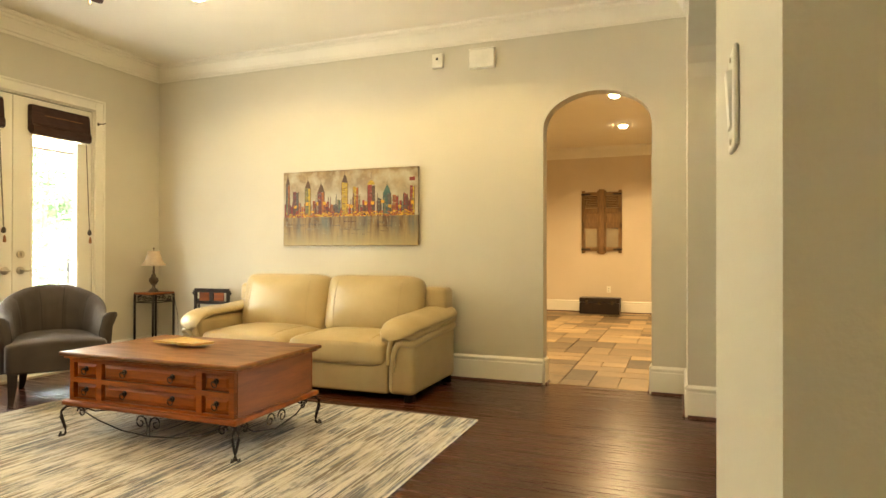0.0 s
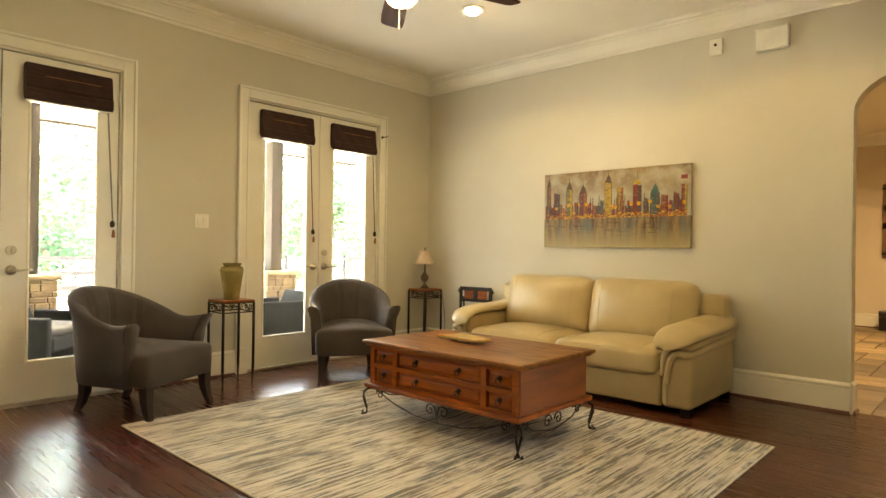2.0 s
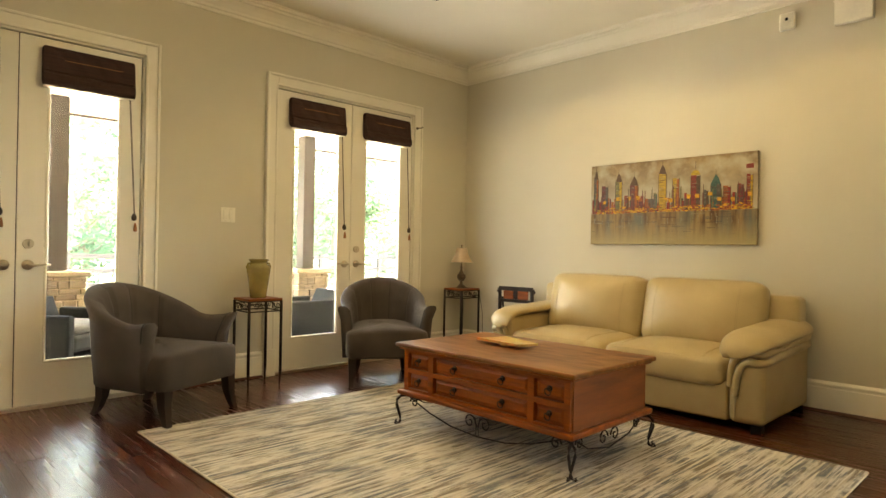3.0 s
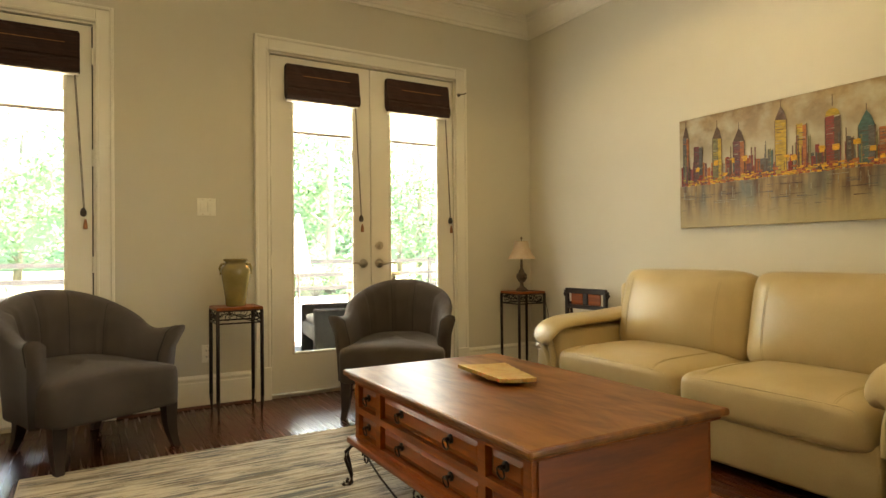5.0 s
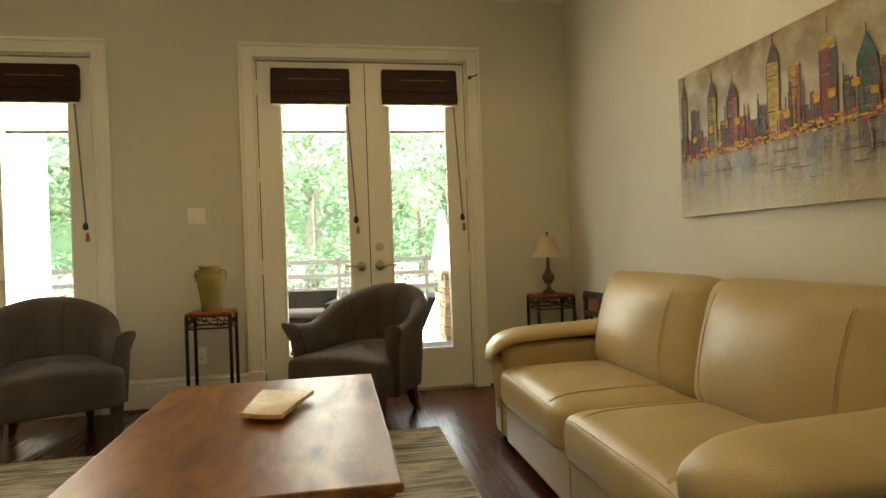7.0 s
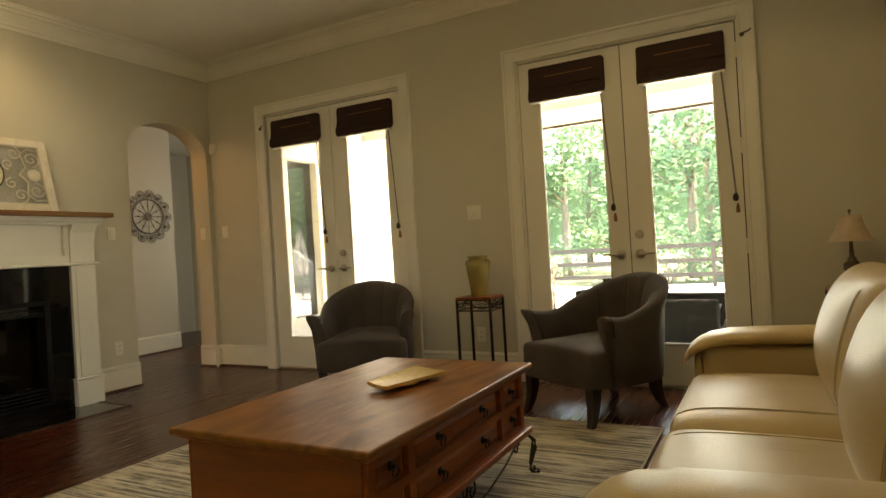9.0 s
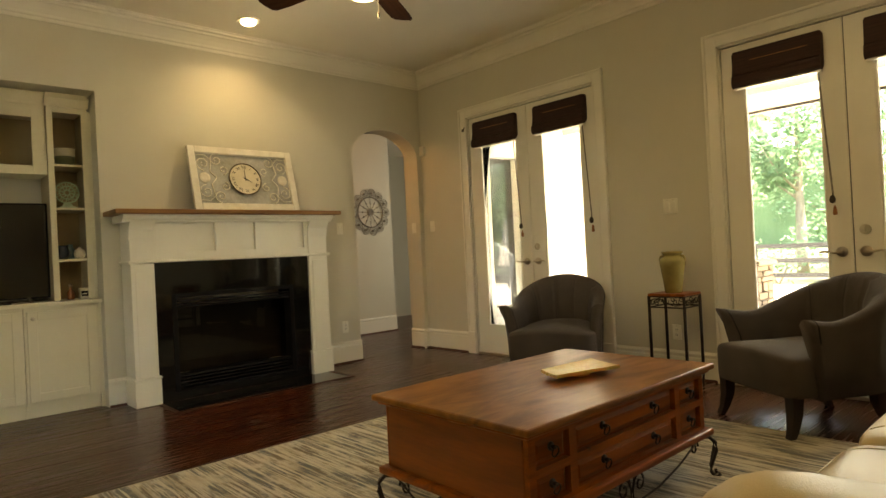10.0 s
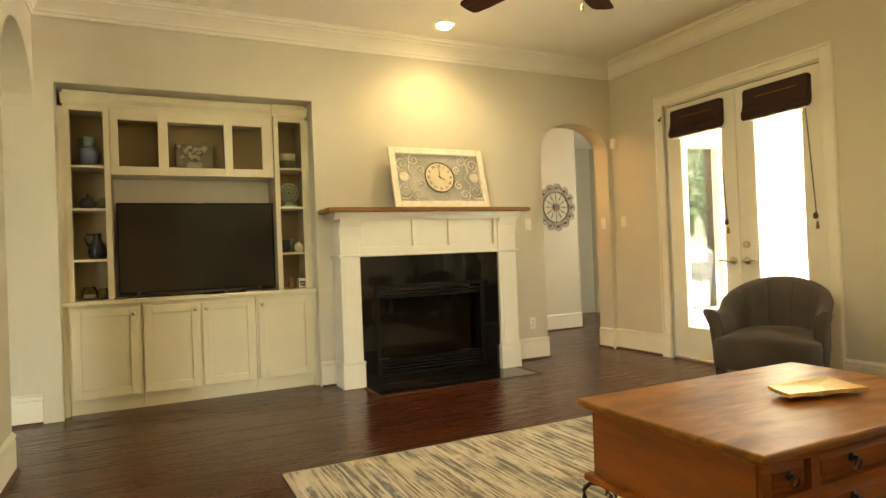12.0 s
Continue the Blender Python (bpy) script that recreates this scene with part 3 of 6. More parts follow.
def sofa():
    ob = thing("sofa", (-3.34, 5.175, 0), 0, "two-seat cream leather sofa with layered padded arms against the wall", "sofa")
    for sx in (-1.02, 1.02):
        for y in (-0.38, 0.38):
            part("foot", bx(sx - 0.03, y - 0.03, 0, sx + 0.03, y + 0.03, 0.05), M_BLACK, ob, "short black foot")
    part("base", bx(-0.86, -0.435, 0.045, 0.86, 0.40, 0.30, bevel=0.02, seg=3), M_LEATHER, ob, smooth=True)
    part("base_seam", bx(-0.004, -0.4375, 0.05, 0.004, -0.434, 0.25), M_SEAMTAN, ob, "stitched seam")
    part("back_frame", bx(-1.05, 0.27, 0.05, 1.05, 0.475, 0.795, bevel=0.045, seg=4), M_LEATHER, ob, smooth=True)
    for s in (-1, 1):
        x0, x1 = min(s * 0.862, s * 1.075), max(s * 0.862, s * 1.075)
        arm = part("arm", bx(x0, -0.44, 0.045, x1, 0.44, 0.545, bevel=0.045, seg=4), M_LEATHER, ob, smooth=True)
        part("seam", tube(B(), [(s * 0.91, -0.4425, 0.06), (s * 0.91, -0.4435, 0.20), (s * 0.907, -0.444, 0.31)], 0.004, 5), M_SEAMTAN, arm, "stitched seam")
        cx, cz, rx, rz = 0.972, 0.578, 0.142, 0.037
        rings = []
        for y, dz, sc, inward in ((0.43, 0.030, 0.9, 0), (0.38, 0.030, 1, 0), (0.2, 0.018, 1, 0), (0.0, 0.006, 1, 0), (-0.2, 0.0, 1, 0), (-0.32, -0.006, 0.98, 0.003), (-0.40, -0.020, 0.92, 0.012),
                                  (-0.450, -0.040, 0.84, 0.024), (-0.485, -0.066, 0.70, 0.042), (-0.504, -0.092, 0.50, 0.064), (-0.510, -0.112, 0.24, 0.085)):
            ring = []
            for q in range(24):
                a = math.tau * q / 24
                c, n = math.cos(a), math.sin(a)
                c, n = math.copysign(abs(c) ** 0.8, c), math.copysign(abs(n) ** 0.8, n)
                droop = -0.040 * max(0.0, c) ** 2
                ring.append((s * (cx - inward + rx * sc * c), y, cz + dz + rz * sc ** 0.5 * n + droop * sc))
            rings.append(ring)
        part("arm_roll", loft(B(), rings), M_LEATHER, arm, "rounded top pad", smooth=True)
        # two padded bands run along the side, turn the front corner and drop beside the seat
        for dx, dz, inner in ((0.0, 0.0, 0.0), (0.0, -0.054, 0.030)):
            band = [(1.066, 0.40, 0.512), (1.070, 0.1, 0.500), (1.072, -0.2, 0.484), (1.066, -0.36, 0.468), (1.040, -0.428, 0.460), (1.0, -0.448, 0.468), (0.955, -0.452, 0.468), (0.918, -0.454, 0.440),
                    (0.895, -0.454, 0.385), (0.885, -0.452, 0.320), (0.880, -0.447, 0.250)]
            band = [(x + dx + (inner if x < 0.96 else 0.0), y, z + dz + 0.016) for x, y, z in band]
            part("arm_band", tube(B(), eased([(s * x, y, z) for x, y, z in band]), 0.033, 12, 0.018), M_LEATHER, arm, "padded leather band", smooth=True)
        part("roll_welt", tube(B(), [(s * (0.972 + 0.138 * 0.97), y, 0.562 - 0.045 + dz) for y, dz in ((0.40, 0.03), (0.2, 0.018), (0.0, 0.006), (-0.2, 0.0), (-0.32, -0.004))], 0.0035, 5), M_LEATHER, arm, smooth=True)
    for s in (-1, 1):
        cushion("seat_cushion", ob, 0.854, 0.70, 0.215, Matrix.Translation((s * 0.4275, -0.130, 0.340)), 0.026, 0.0060)
        lean = radians(13)
        m = Matrix.Translation((s * 0.438, 0.190, 0.636)) @ Matrix.Rotation(radians(90) - lean, 4, "X")
        cushion("back_cushion", ob, 0.880, 0.510, 0.290, m, 0.065, 0.0045, 0.24, 0.60)
    return ob


M_SEAMTAN = mat("tan_thread", (0.42, 0.33, 0.18), rough=0.8)
sofa()

# ---- armchairs ----


def armchair(at, turn, label):
    """A barrel armchair that faces local -y."""
    ob = thing("armchair", (*at, 0), turn, label, "armchair", "grey armchairs by the French doors")
    n, R = 72, 0.315
    rings = []
    for i in range(n + 1):
        u, side = abs(2 * i / n - 1), 1 if i < n / 2 else -1
        k = max(0.0, (u - 0.62) / 0.38)            # along the arm
        if k > 0:
            p, d = Vector((side * (R + 0.022 * k ** 3), 0.03 - 0.275 * k, 0)), Vector((side, 0.10 * k, 0)).normalized()
        else:
            a = (math.pi / 2) * (1 - u / 0.62)
            p, d = Vector((side * R * math.cos(a), 0.03 + 0.32 * math.sin(a), 0)), Vector((side * math.cos(a), math.sin(a), 0))
        f = 0.5 + 0.5 * math.cos(math.pi * min(1, u / 0.90))
        top = 0.595 + 0.222 * f + 0.030 * k ** 4
        th = 0.052 + 0.036 * f
        seam = 0.020 if u < 0.62 and abs(i - n // 2) in (4, 13) else 0.0
        inn, lean, flare = th - seam, 0.06 * f, 0.024 * k ** 3
        low = 0.205
        ring = [(0.012, low), (0.020 + lean * 0.15, 0.36), (0.022 + lean * 0.5 + flare * 0.3, top - 0.12), (0.032 + lean + flare, top - 0.030), (0.026 + lean + flare, top - 0.007),
                (0.006 + lean + flare, top), (-0.020 + lean + flare, top - 0.006 - seam * 0.4), (-inn + 0.008 + lean + flare * 0.7, top - 0.032), (-inn + lean * 0.4, top - 0.15), (-inn, 0.42), (-0.045, low)]
        rings.append([p + d * o + Vector((0, -0.075 * k ** 4 * (z - 0.44) / 0.16 if z > 0.44 else 0, z)) for o, z in ring])
    part("shell", loft(B(), rings), M_GREY, ob, smooth=True)
    for k in (1, n - 1):
        part("piping", tube(B(), rings[k][2:10], 0.0045, 6), M_SEAM, ob, "dark welt seam", smooth=True)
    for k in (23, 32, 40, 49):
        part("piping", tube(B(), rings[k][6:10], 0.003, 5), M_SEAM, ob, "dark welt seam", smooth=True)
    # upholstered seat block, square at the front and domed on top
    bm, seat = B(), []
    for z, sc in ((0.216, 0.965), (0.222, 0.992), (0.235, 1.0), (0.33, 1.003), (0.405, 1.0), (0.424, 0.985), (0.434, 0.955), (0.444, 0.86), (0.452, 0.65), (0.456, 0.35), (0.457, 0.05)):
        ring = []
        for j in range(64):
            a = math.tau * j / 64
            c, m = math.cos(a), math.sin(a)
            x = 0.325 * math.copysign(abs(c) ** 0.16, c)
            y = (0.33 if m > 0 else 0.36) * math.copysign(abs(m) ** 0.16, m)
            if y > 0:
                x *= 1 - 0.40 * (y / 0.33) ** 2
            bow = -0.018 * (1 - (x / 0.338) ** 2) if y < -0.2 else 0.0
            ring.append((x * sc, (y + bow) * sc - 0.03, z - (0.030 * (abs(x) / 0.338) ** 2.4 - 0.010 if z > 0.40 else 0)))
        seat.append(ring)
    part("seat", loft(bm, seat), M_GREY, ob, smooth=True)
    for sx in (-1, 1):
        for y0, dy, x0 in ((-0.340, -0.045, 0.275), (0.225, 0.060, 0.195)):
            bm = B()
            rr = [(0.235, 0.0, 0.033), (0.12, 0.12, 0.027), (0.05, 0.5, 0.021), (0.0, 1.0, 0.017)]
            loft(bm, [[(sx * (x0 + 0.012 * k) + a * w, y0 + dy * k + b * w, z) for a, b in ((-1, -1), (1, -1), (1, 1), (-1, 1))] for z, k, w in rr])
            part("leg", bm, M_BLACKWOOD, ob, "espresso tapered leg")
    return ob


armchair((-5.12, 2.275), 116, "grey velvet barrel armchair with channelled back beside the plant stand")
armchair((-5.045, 4.085), 57, "grey velvet barrel armchair with channelled back before French doors")

# ---- plant stands, vase, lamp ----


def scroll(c, r0, turns, start, flip=1, n=16, plane="x"):
    """A flat spiral in the xz or yz plane."""
    pts = []
    for i in range(n + 1):
        k = i / n
        a, r = start + flip * turns * math.tau * k, r0 * (1 - 0.8 * k)
        u, v = r * math.cos(a), r * math.sin(a)
        pts.append((c[0] + u, c[1], c[2] + v) if plane == "x" else (c[0], c[1] + u, c[2] + v))
    return pts


def plant_stand(at, label):
    ob = thing("plant_stand", (*at, 0), 0, label, "plant stand", "iron plant stands with wooden tops")
    a, b, h = 0.128, 0.140, 0.68
    bm = B()
    part("top", box(bm, -a, -b, h - 0.018, a, b, h, bevel=0.005), M_PINE, ob, "reddish wooden top")
    bm = B()
    for z in (h - 0.022, h - 0.098):
        for y in (-b + 0.008, b - 0.008):
            tube(bm, [(-a, y, z), (a, y, z)], 0.0055, 6)
        for x in (-a + 0.008, a - 0.008):
            tube(bm, [(x, -b, z), (x, b, z)], 0.0055, 6)
    part("frame", bm, M_IRON, ob)
    for plane, half, off in (("x", a, b - 0.008), ("x", a, -b + 0.008), ("y", b, a - 0.008), ("y", b, -a + 0.008)):
        bm = B()
        z = h - 0.060
        vine = []
        for i in range(25):
            u = -half + 2 * half * i / 24
            w = 0.024 * math.sin(i / 24 * math.tau)
            vine.append((u, off, z + w) if plane == "x" else (off, u, z + w))
        tube(bm, vine, 0.0038, 5)
        for u, f in ((-half * 0.5, 1), (half * 0.5, -1), (-half * 0.05, -1)):
            c = (u, off, z - 0.004 * f) if plane == "x" else (off, u, z - 0.004 * f)
            tube(bm, scroll(c, 0.026, 1.2, 0.4, f, 12, plane), 0.0036, 5)
        part("scrollwork", bm, M_IRON, ob, "leafy iron scrolls")
    for sx in (-1, 1):
        for sy in (-1, 1):
            bm = B()
            pts = [(sx * (a - 0.008), sy * (b - 0.008), h - 0.02), (sx * (a - 0.008), sy * (b - 0.008), 0.12), (sx * (a - 0.012), sy * (b - 0.012), 0.0)]
            tube(bm, pts[:2], 0.0115, 8)
            tube(bm, pts[1:], 0.0115, 8, 0.006)
            part("leg", bm, M_IRON, ob, smooth=True)
    return ob


plant_stand((-5.385, 3.115), "slender iron plant stand with wooden top holding a vase")
plant_stand((-5.46, 5.455), "slender iron stand with wooden top holding a lamp")

vase = thing("vase", (-5.385, 3.115, 0.68), 0, "olive green glazed ceramic vase on the plant stand", "vase")
VP = [(0.055, 0.0), (0.062, 0.006), (0.066, 0.05), (0.076, 0.12), (0.086, 0.19), (0.090, 0.225), (0.084, 0.245), (0.066, 0.258), (0.060, 0.266), (0.062, 0.276), (0.074, 0.286), (0.076, 0.294),
      (0.070, 0.298), (0.060, 0.290), (0.054, 0.27), (0.070, 0.23), (0.06, 0.10), (0.03, 0.02)]
part("body", lathe(B(), VP, 32), M_VASE, vase, smooth=True)
for s in (-1, 1):
    part("lug_handle", tube(B(), [(0, s * 0.062, 0.268), (0, s * 0.088, 0.262), (0, s * 0.098, 0.235), (0, s * 0.092, 0.20)], 0.008, 8), M_VASE, vase, smooth=True)

lamp_t = thing("table_lamp", (-5.46, 5.445, 0.68), 0, "small bronzed urn table lamp with a parchment shade, unlit", "table lamp")
part("base", lathe(B(), [(0.052, 0), (0.054, 0.008), (0.044, 0.016), (0.040, 0.024), (0.022, 0.036), (0.014, 0.05), (0.017, 0.058), (0.011, 0.066), (0.024, 0.082), (0.038, 0.105), (0.043, 0.13),
                         (0.036, 0.146), (0.020, 0.160), (0.026, 0.168), (0.015, 0.178), (0.010, 0.20), (0.014, 0.21), (0.010, 0.225), (0.010, 0.27)], 24), M_BRONZE, lamp_t, smooth=True)
bm = B()
for k in range(14):
    a = math.tau * k / 14
    tube(bm, [(0.020 * math.cos(a), 0.020 * math.sin(a), 0.076), (0.042 * math.cos(a), 0.042 * math.sin(a), 0.112), (0.040 * math.cos(a), 0.040 * math.sin(a), 0.140)], 0.0045, 5)
part("gadroon", bm, M_BRONZE, lamp_t, smooth=True)
SH = [(0.118, 0.270), (0.100, 0.292), (0.082, 0.325), (0.068, 0.360), (0.060, 0.395), (0.057, 0.418)]
part("shade", lathe(B(), SH + [(r - 0.003, z) for r, z in SH[::-1]], 32, cap=False), M_LSHADE, lamp_t, "faded parchment bell shade", smooth=True)
part("finial", lathe(B(), [(0.004, 0.40), (0.004, 0.43), (0.010, 0.44), (0.006, 0.452)], 12), M_BRONZE, lamp_t, smooth=True)
part("power_cord", tube(B(), [(0.05, 0.02, 0.004), (0.11, 0.09, 0.002), (0.14, 0.13, -0.05), (0.16, 0.16, -0.25), (0.13, 0.20, -0.6)], 0.003, 5), M_CORD, lamp_t)

# folding rack standing behind the sofa's arm
rack = thing("folding_rack", (-4.81, 5.545, 0), 4, "small dark wooden folding rack with reddish panels beside the sofa", "wooden rack")
for s in (-1, 1):
    part("upright", bx(s * 0.19 - 0.014, -0.014, 0.0, s * 0.19 + 0.014, 0.014, 0.70, bevel=0.004), M_BLACKWOOD, rack)
    part("end_scroll", tube(B(), [(s * 0.19, 0.0, 0.69), (s * 0.215, 0, 0.70), (s * 0.222, 0, 0.68), (s * 0.21, 0, 0.665)], 0.010, 8), M_BLACKWOOD, rack, smooth=True)
    part("panel", bx(s * 0.085 - 0.06, -0.006, 0.60, s * 0.085 + 0.06, 0.006, 0.685, bevel=0.004), M_PINE, rack, "reddish wooden panel")
    part("back_leg", tube(B(), [(s * 0.17, 0.015, 0.62), (s * 0.17, 0.105, 0.0)], 0.011, 6), M_BLACKWOOD, rack)
for z0, z1 in ((0.685, 0.725), (0.570, 0.600), (0.15, 0.18)):
    part("rail", bx(-0.20, -0.013, z0, 0.20, 0.013, z1, bevel=0.004), M_BLACKWOOD, rack)
part("muntin", bx(-0.022, -0.011, 0.60, 0.022, 0.011, 0.69, bevel=0.003), M_BLACKWOOD, rack)

# ---- coffee table ----


def coffee_table():
    ob = thing("coffee_table", (-3.243, 3.651, 0.0), 0, "reddish pine chest coffee table with drawers and iron legs", "coffee table")
    X, Y = 0.6435, 0.403
    bm = B()
    box(bm, -X, -Y, 0.478, X, Y, 0.503, bevel=0.008, seg=2)
    part("top", bm, M_PINETOP, ob, "worn glossy pine top")
    part("top_mould", bx(-X + 0.018, -Y + 0.018, 0.464, X - 0.018, Y - 0.018, 0.478, bevel=0.005), M_PINE, ob)
    bxx, byy = X - 0.045, Y - 0.040
    part("carcass", bx(-bxx, -byy + 0.024, 0.215, bxx, byy - 0.024, 0.464), M_PINE, ob)
    part("base_mould", bx(-X + 0.012, -Y + 0.010, 0.188, X - 0.012, Y - 0.010, 0.218, bevel=0.010, seg=2), M_PINE, ob)
    cols = ((-bxx + 0.035, -0.385), (-0.345, 0.345), (0.385, bxx - 0.035))
    rows = ((0.232, 0.325), (0.352, 0.445))
    for s in (-1, 1):
        f0, f1 = s * (byy - 0.024), s * byy
        lo, hi = min(f0, f1), max(f0, f1)
        fr = B()
        for x0, x1 in ((-bxx, cols[0][0]), (cols[0][1], cols[1][0]), (cols[1][1], cols[2][0]), (cols[2][1], bxx)):
            box(fr, x0, lo, 0.216, x1, hi, 0.464)
        for x0, x1 in cols:
            for z0, z1 in ((0.216, rows[0][0]), (rows[0][1], rows[1][0]), (rows[1][1], 0.464)):
                box(fr, x0, lo, z0, x1, hi, z1)
        part("face_frame", fr, M_PINE, ob)
        for c, (x0, x1) in enumerate(cols):
            for z0, z1 in rows:
                d = part("drawer", B(), M_PINE, ob)
                bm = B()
                box(bm, x0 + 0.003, min(f0, f0 + s * 0.004), z0 + 0.003, x1 - 0.003, max(f0, f0 + s * 0.004), z1 - 0.003)
                m = 0.016
                o0, o1 = s * (byy - 0.020), s * (byy - 0.011)
                rings = [[(x0 + m * 0.5, o0, z0 + m * 0.5), (x1 - m * 0.5, o0, z0 + m * 0.5), (x1 - m * 0.5, o0, z1 - m * 0.5), (x0 + m * 0.5, o0, z1 - m * 0.5)],
                         [(x0 + m * 1.6, o1, z0 + m * 1.6), (x1 - m * 1.6, o1, z0 + m * 1.6), (x1 - m * 1.6, o1, z1 - m * 1.6), (x0 + m * 1.6, o1, z1 - m * 1.6)]]
                loft(bm, rings)
                bmesh.ops.recalc_face_normals(bm, faces=bm.faces)
                bm.to_mesh(d.data)
                bm.free()
                for px in ((x0 + x1) / 2,) if c != 1 else (x0 + 0.17, x1 - 0.17):
                    zc, yo = (z0 + z1) / 2, s * (byy + 0.002)
                    bm = B()
                    tube(bm, [(px, s * (byy - 0.006), zc + 0.008), (px, yo + s * 0.010, zc + 0.008)], 0.007, 8)
                    tube(bm, [(px, s * (byy - 0.011), zc + 0.008), (px, s * (byy - 0.005), zc + 0.008)], 0.015, 12)
                    tube(bm, [(px + 0.017 * math.sin(a), yo + s * (0.008 + 0.003 * math.cos(a)), zc - 0.006 + 0.017 * math.cos(a)) for a in [k * math.tau / 14 for k in range(15)]], 0.003, 6)
                    part("ring_pull", bm, M_IRON, d, "dark iron ring pull", smooth=True)
    for sx in (-1, 1):
        bm = B()
        for y0, y1 in ((-byy + 0.018, byy - 0.018),):
            box(bm, min(sx * bxx, sx * (bxx + 0.006)), y0, 0.218, max(sx * bxx, sx * (bxx + 0.006)), y1, 0.464, bevel=0.002)
        part("end_panel", bm, M_PINEEND, ob)
    for sx in (-1, 1):
        for sy in (-1, 1):
            leg = part("leg", B(), M_IRON, ob, "curled wrought iron leg")
            bm = B()
            cx, cy = sx * (X - 0.03), sy * (Y - 0.03)
            for ux, uy in ((sx, 0.25 * sy), (0.25 * sx, sy)):
                L = math.hypot(ux, uy)
                ux, uy = ux / L, uy / L
                S = [(-0.10, 0.184), (-0.05, 0.186), (0.0, 0.178), (0.028, 0.155), (0.030, 0.125), (0.016, 0.085), (0.004, 0.05), (0.004, 0.025), (0.014, 0.009), (0.032, 0.008), (0.040, 0.018), (0.034, 0.026)]
                tube(bm, [(cx + ux * d, cy + uy * d, z) for d, z in S], 0.0075, 7)
            bmesh.ops.recalc_face_normals(bm, faces=bm.faces)
            bm.to_mesh(leg.data)
            bm.free()
    for sy in (-1, 1):
        bm = B()
        y = sy * (Y - 0.05)
        tube(bm, [(-X + 0.08, y, 0.18), (-0.38, y, 0.115), (-0.2, y, 0.075), (0, y, 0.062), (0.2, y, 0.075), (0.38, y, 0.115), (X - 0.08, y, 0.18)], 0.0045, 6)
        for s in (-1, 1):
            tube(bm, scroll((s * 0.055, y, 0.135), 0.042, 1.3, math.pi * (0.5 + 0.5 * s), -s, 20), 0.0045, 6)
            tube(bm, [(s * 0.012, y, 0.066), (s * 0.006, y, 0.12), (s * 0.02, y, 0.165)], 0.0045, 6)
            tube(bm, scroll((s * (X - 0.13), y, 0.150), 0.034, 1.3, math.pi * (0.5 - 0.5 * s), s, 18), 0.0045, 6)
        part("scroll_stretcher", bm, M_IRON, ob, smooth=True)
    for sx in (-1, 1):
        bm = B()
        x = sx * (X - 0.05)
        tube(bm, [(x, -Y + 0.08, 0.18), (x, -0.2, 0.11), (x, 0, 0.075), (x, 0.2, 0.11), (x, Y - 0.08, 0.18)], 0.0045, 6)
        for s in (-1, 1):
            tube(bm, scroll((x, s * 0.055, 0.135), 0.042, 1.3, math.pi * (0.5 + 0.5 * s), -s, 20, "y"), 0.0045, 6)
            tube(bm, scroll((x, s * (Y - 0.13), 0.150), 0.034, 1.3, math.pi * (0.5 - 0.5 * s), s, 18, "y"), 0.0045, 6)
        part("scroll_stretcher", bm, M_IRON, ob, smooth=True)
    return ob


coffee_table()

dish = thing("stone_dish", (-3.365, 3.70, 0.503), -10, "honey-coloured rough-cut alabaster slab dish on the coffee table", "dish")
bm = B()
ND = 16
rows = []
for lower in (True, False):
    sheet = []
    for i in range(ND + 1):
        line = []
        for j in range(ND + 1):
            u, v = 2 * i / ND - 1, 2 * j / ND - 1
            rim = max(abs(u), abs(v))
            jag = 0.005 * noise.noise(Vector((u * 6, v * 6, 1.7))) if rim > 0.99 else 0.0
            x = (0.165 + 0.018 * u * v + jag) * u
            y = (0.084 - 0.016 * u + jag) * v
            z = 0.016 + 0.003 * abs(v) ** 3
            if not lower:
                z += 0.014 - 0.005 * (1 - rim * rim) + (0.0022 * noise.noise(Vector((u * 9, v * 9, 4.1))) if rim > 0.99 else 0.0)
            line.append(bm.verts.new((x, y, z)))
        sheet.append(line)
    rows.append(sheet)
for sheet in rows:
    for i in range(ND):
        for j in range(ND):
            bm.faces.new((sheet[i][j], sheet[i + 1][j], sheet[i + 1][j + 1], sheet[i][j + 1]))
edge = [(i, 0) for i in range(ND)] + [(ND, j) for j in range(ND)] + [(i, ND) for i in range(ND, 0, -1)] + [(0, j) for j in range(ND, 0, -1)]
for (a, b), (c, d) in zip(edge, edge[1:] + edge[:1]):
    bm.faces.new((rows[0][a][b], rows[0][c][d], rows[1][c][d], rows[1][a][b]))
part("slab", bm, M_ALAB, dish)
part("foot", lathe(B(), [(0.048, 0.0), (0.050, 0.004), (0.044, 0.012), (0.040, 0.0175)], 28), M_ALAB, dish, "round stone foot", smooth=True)

# ---- rug ----


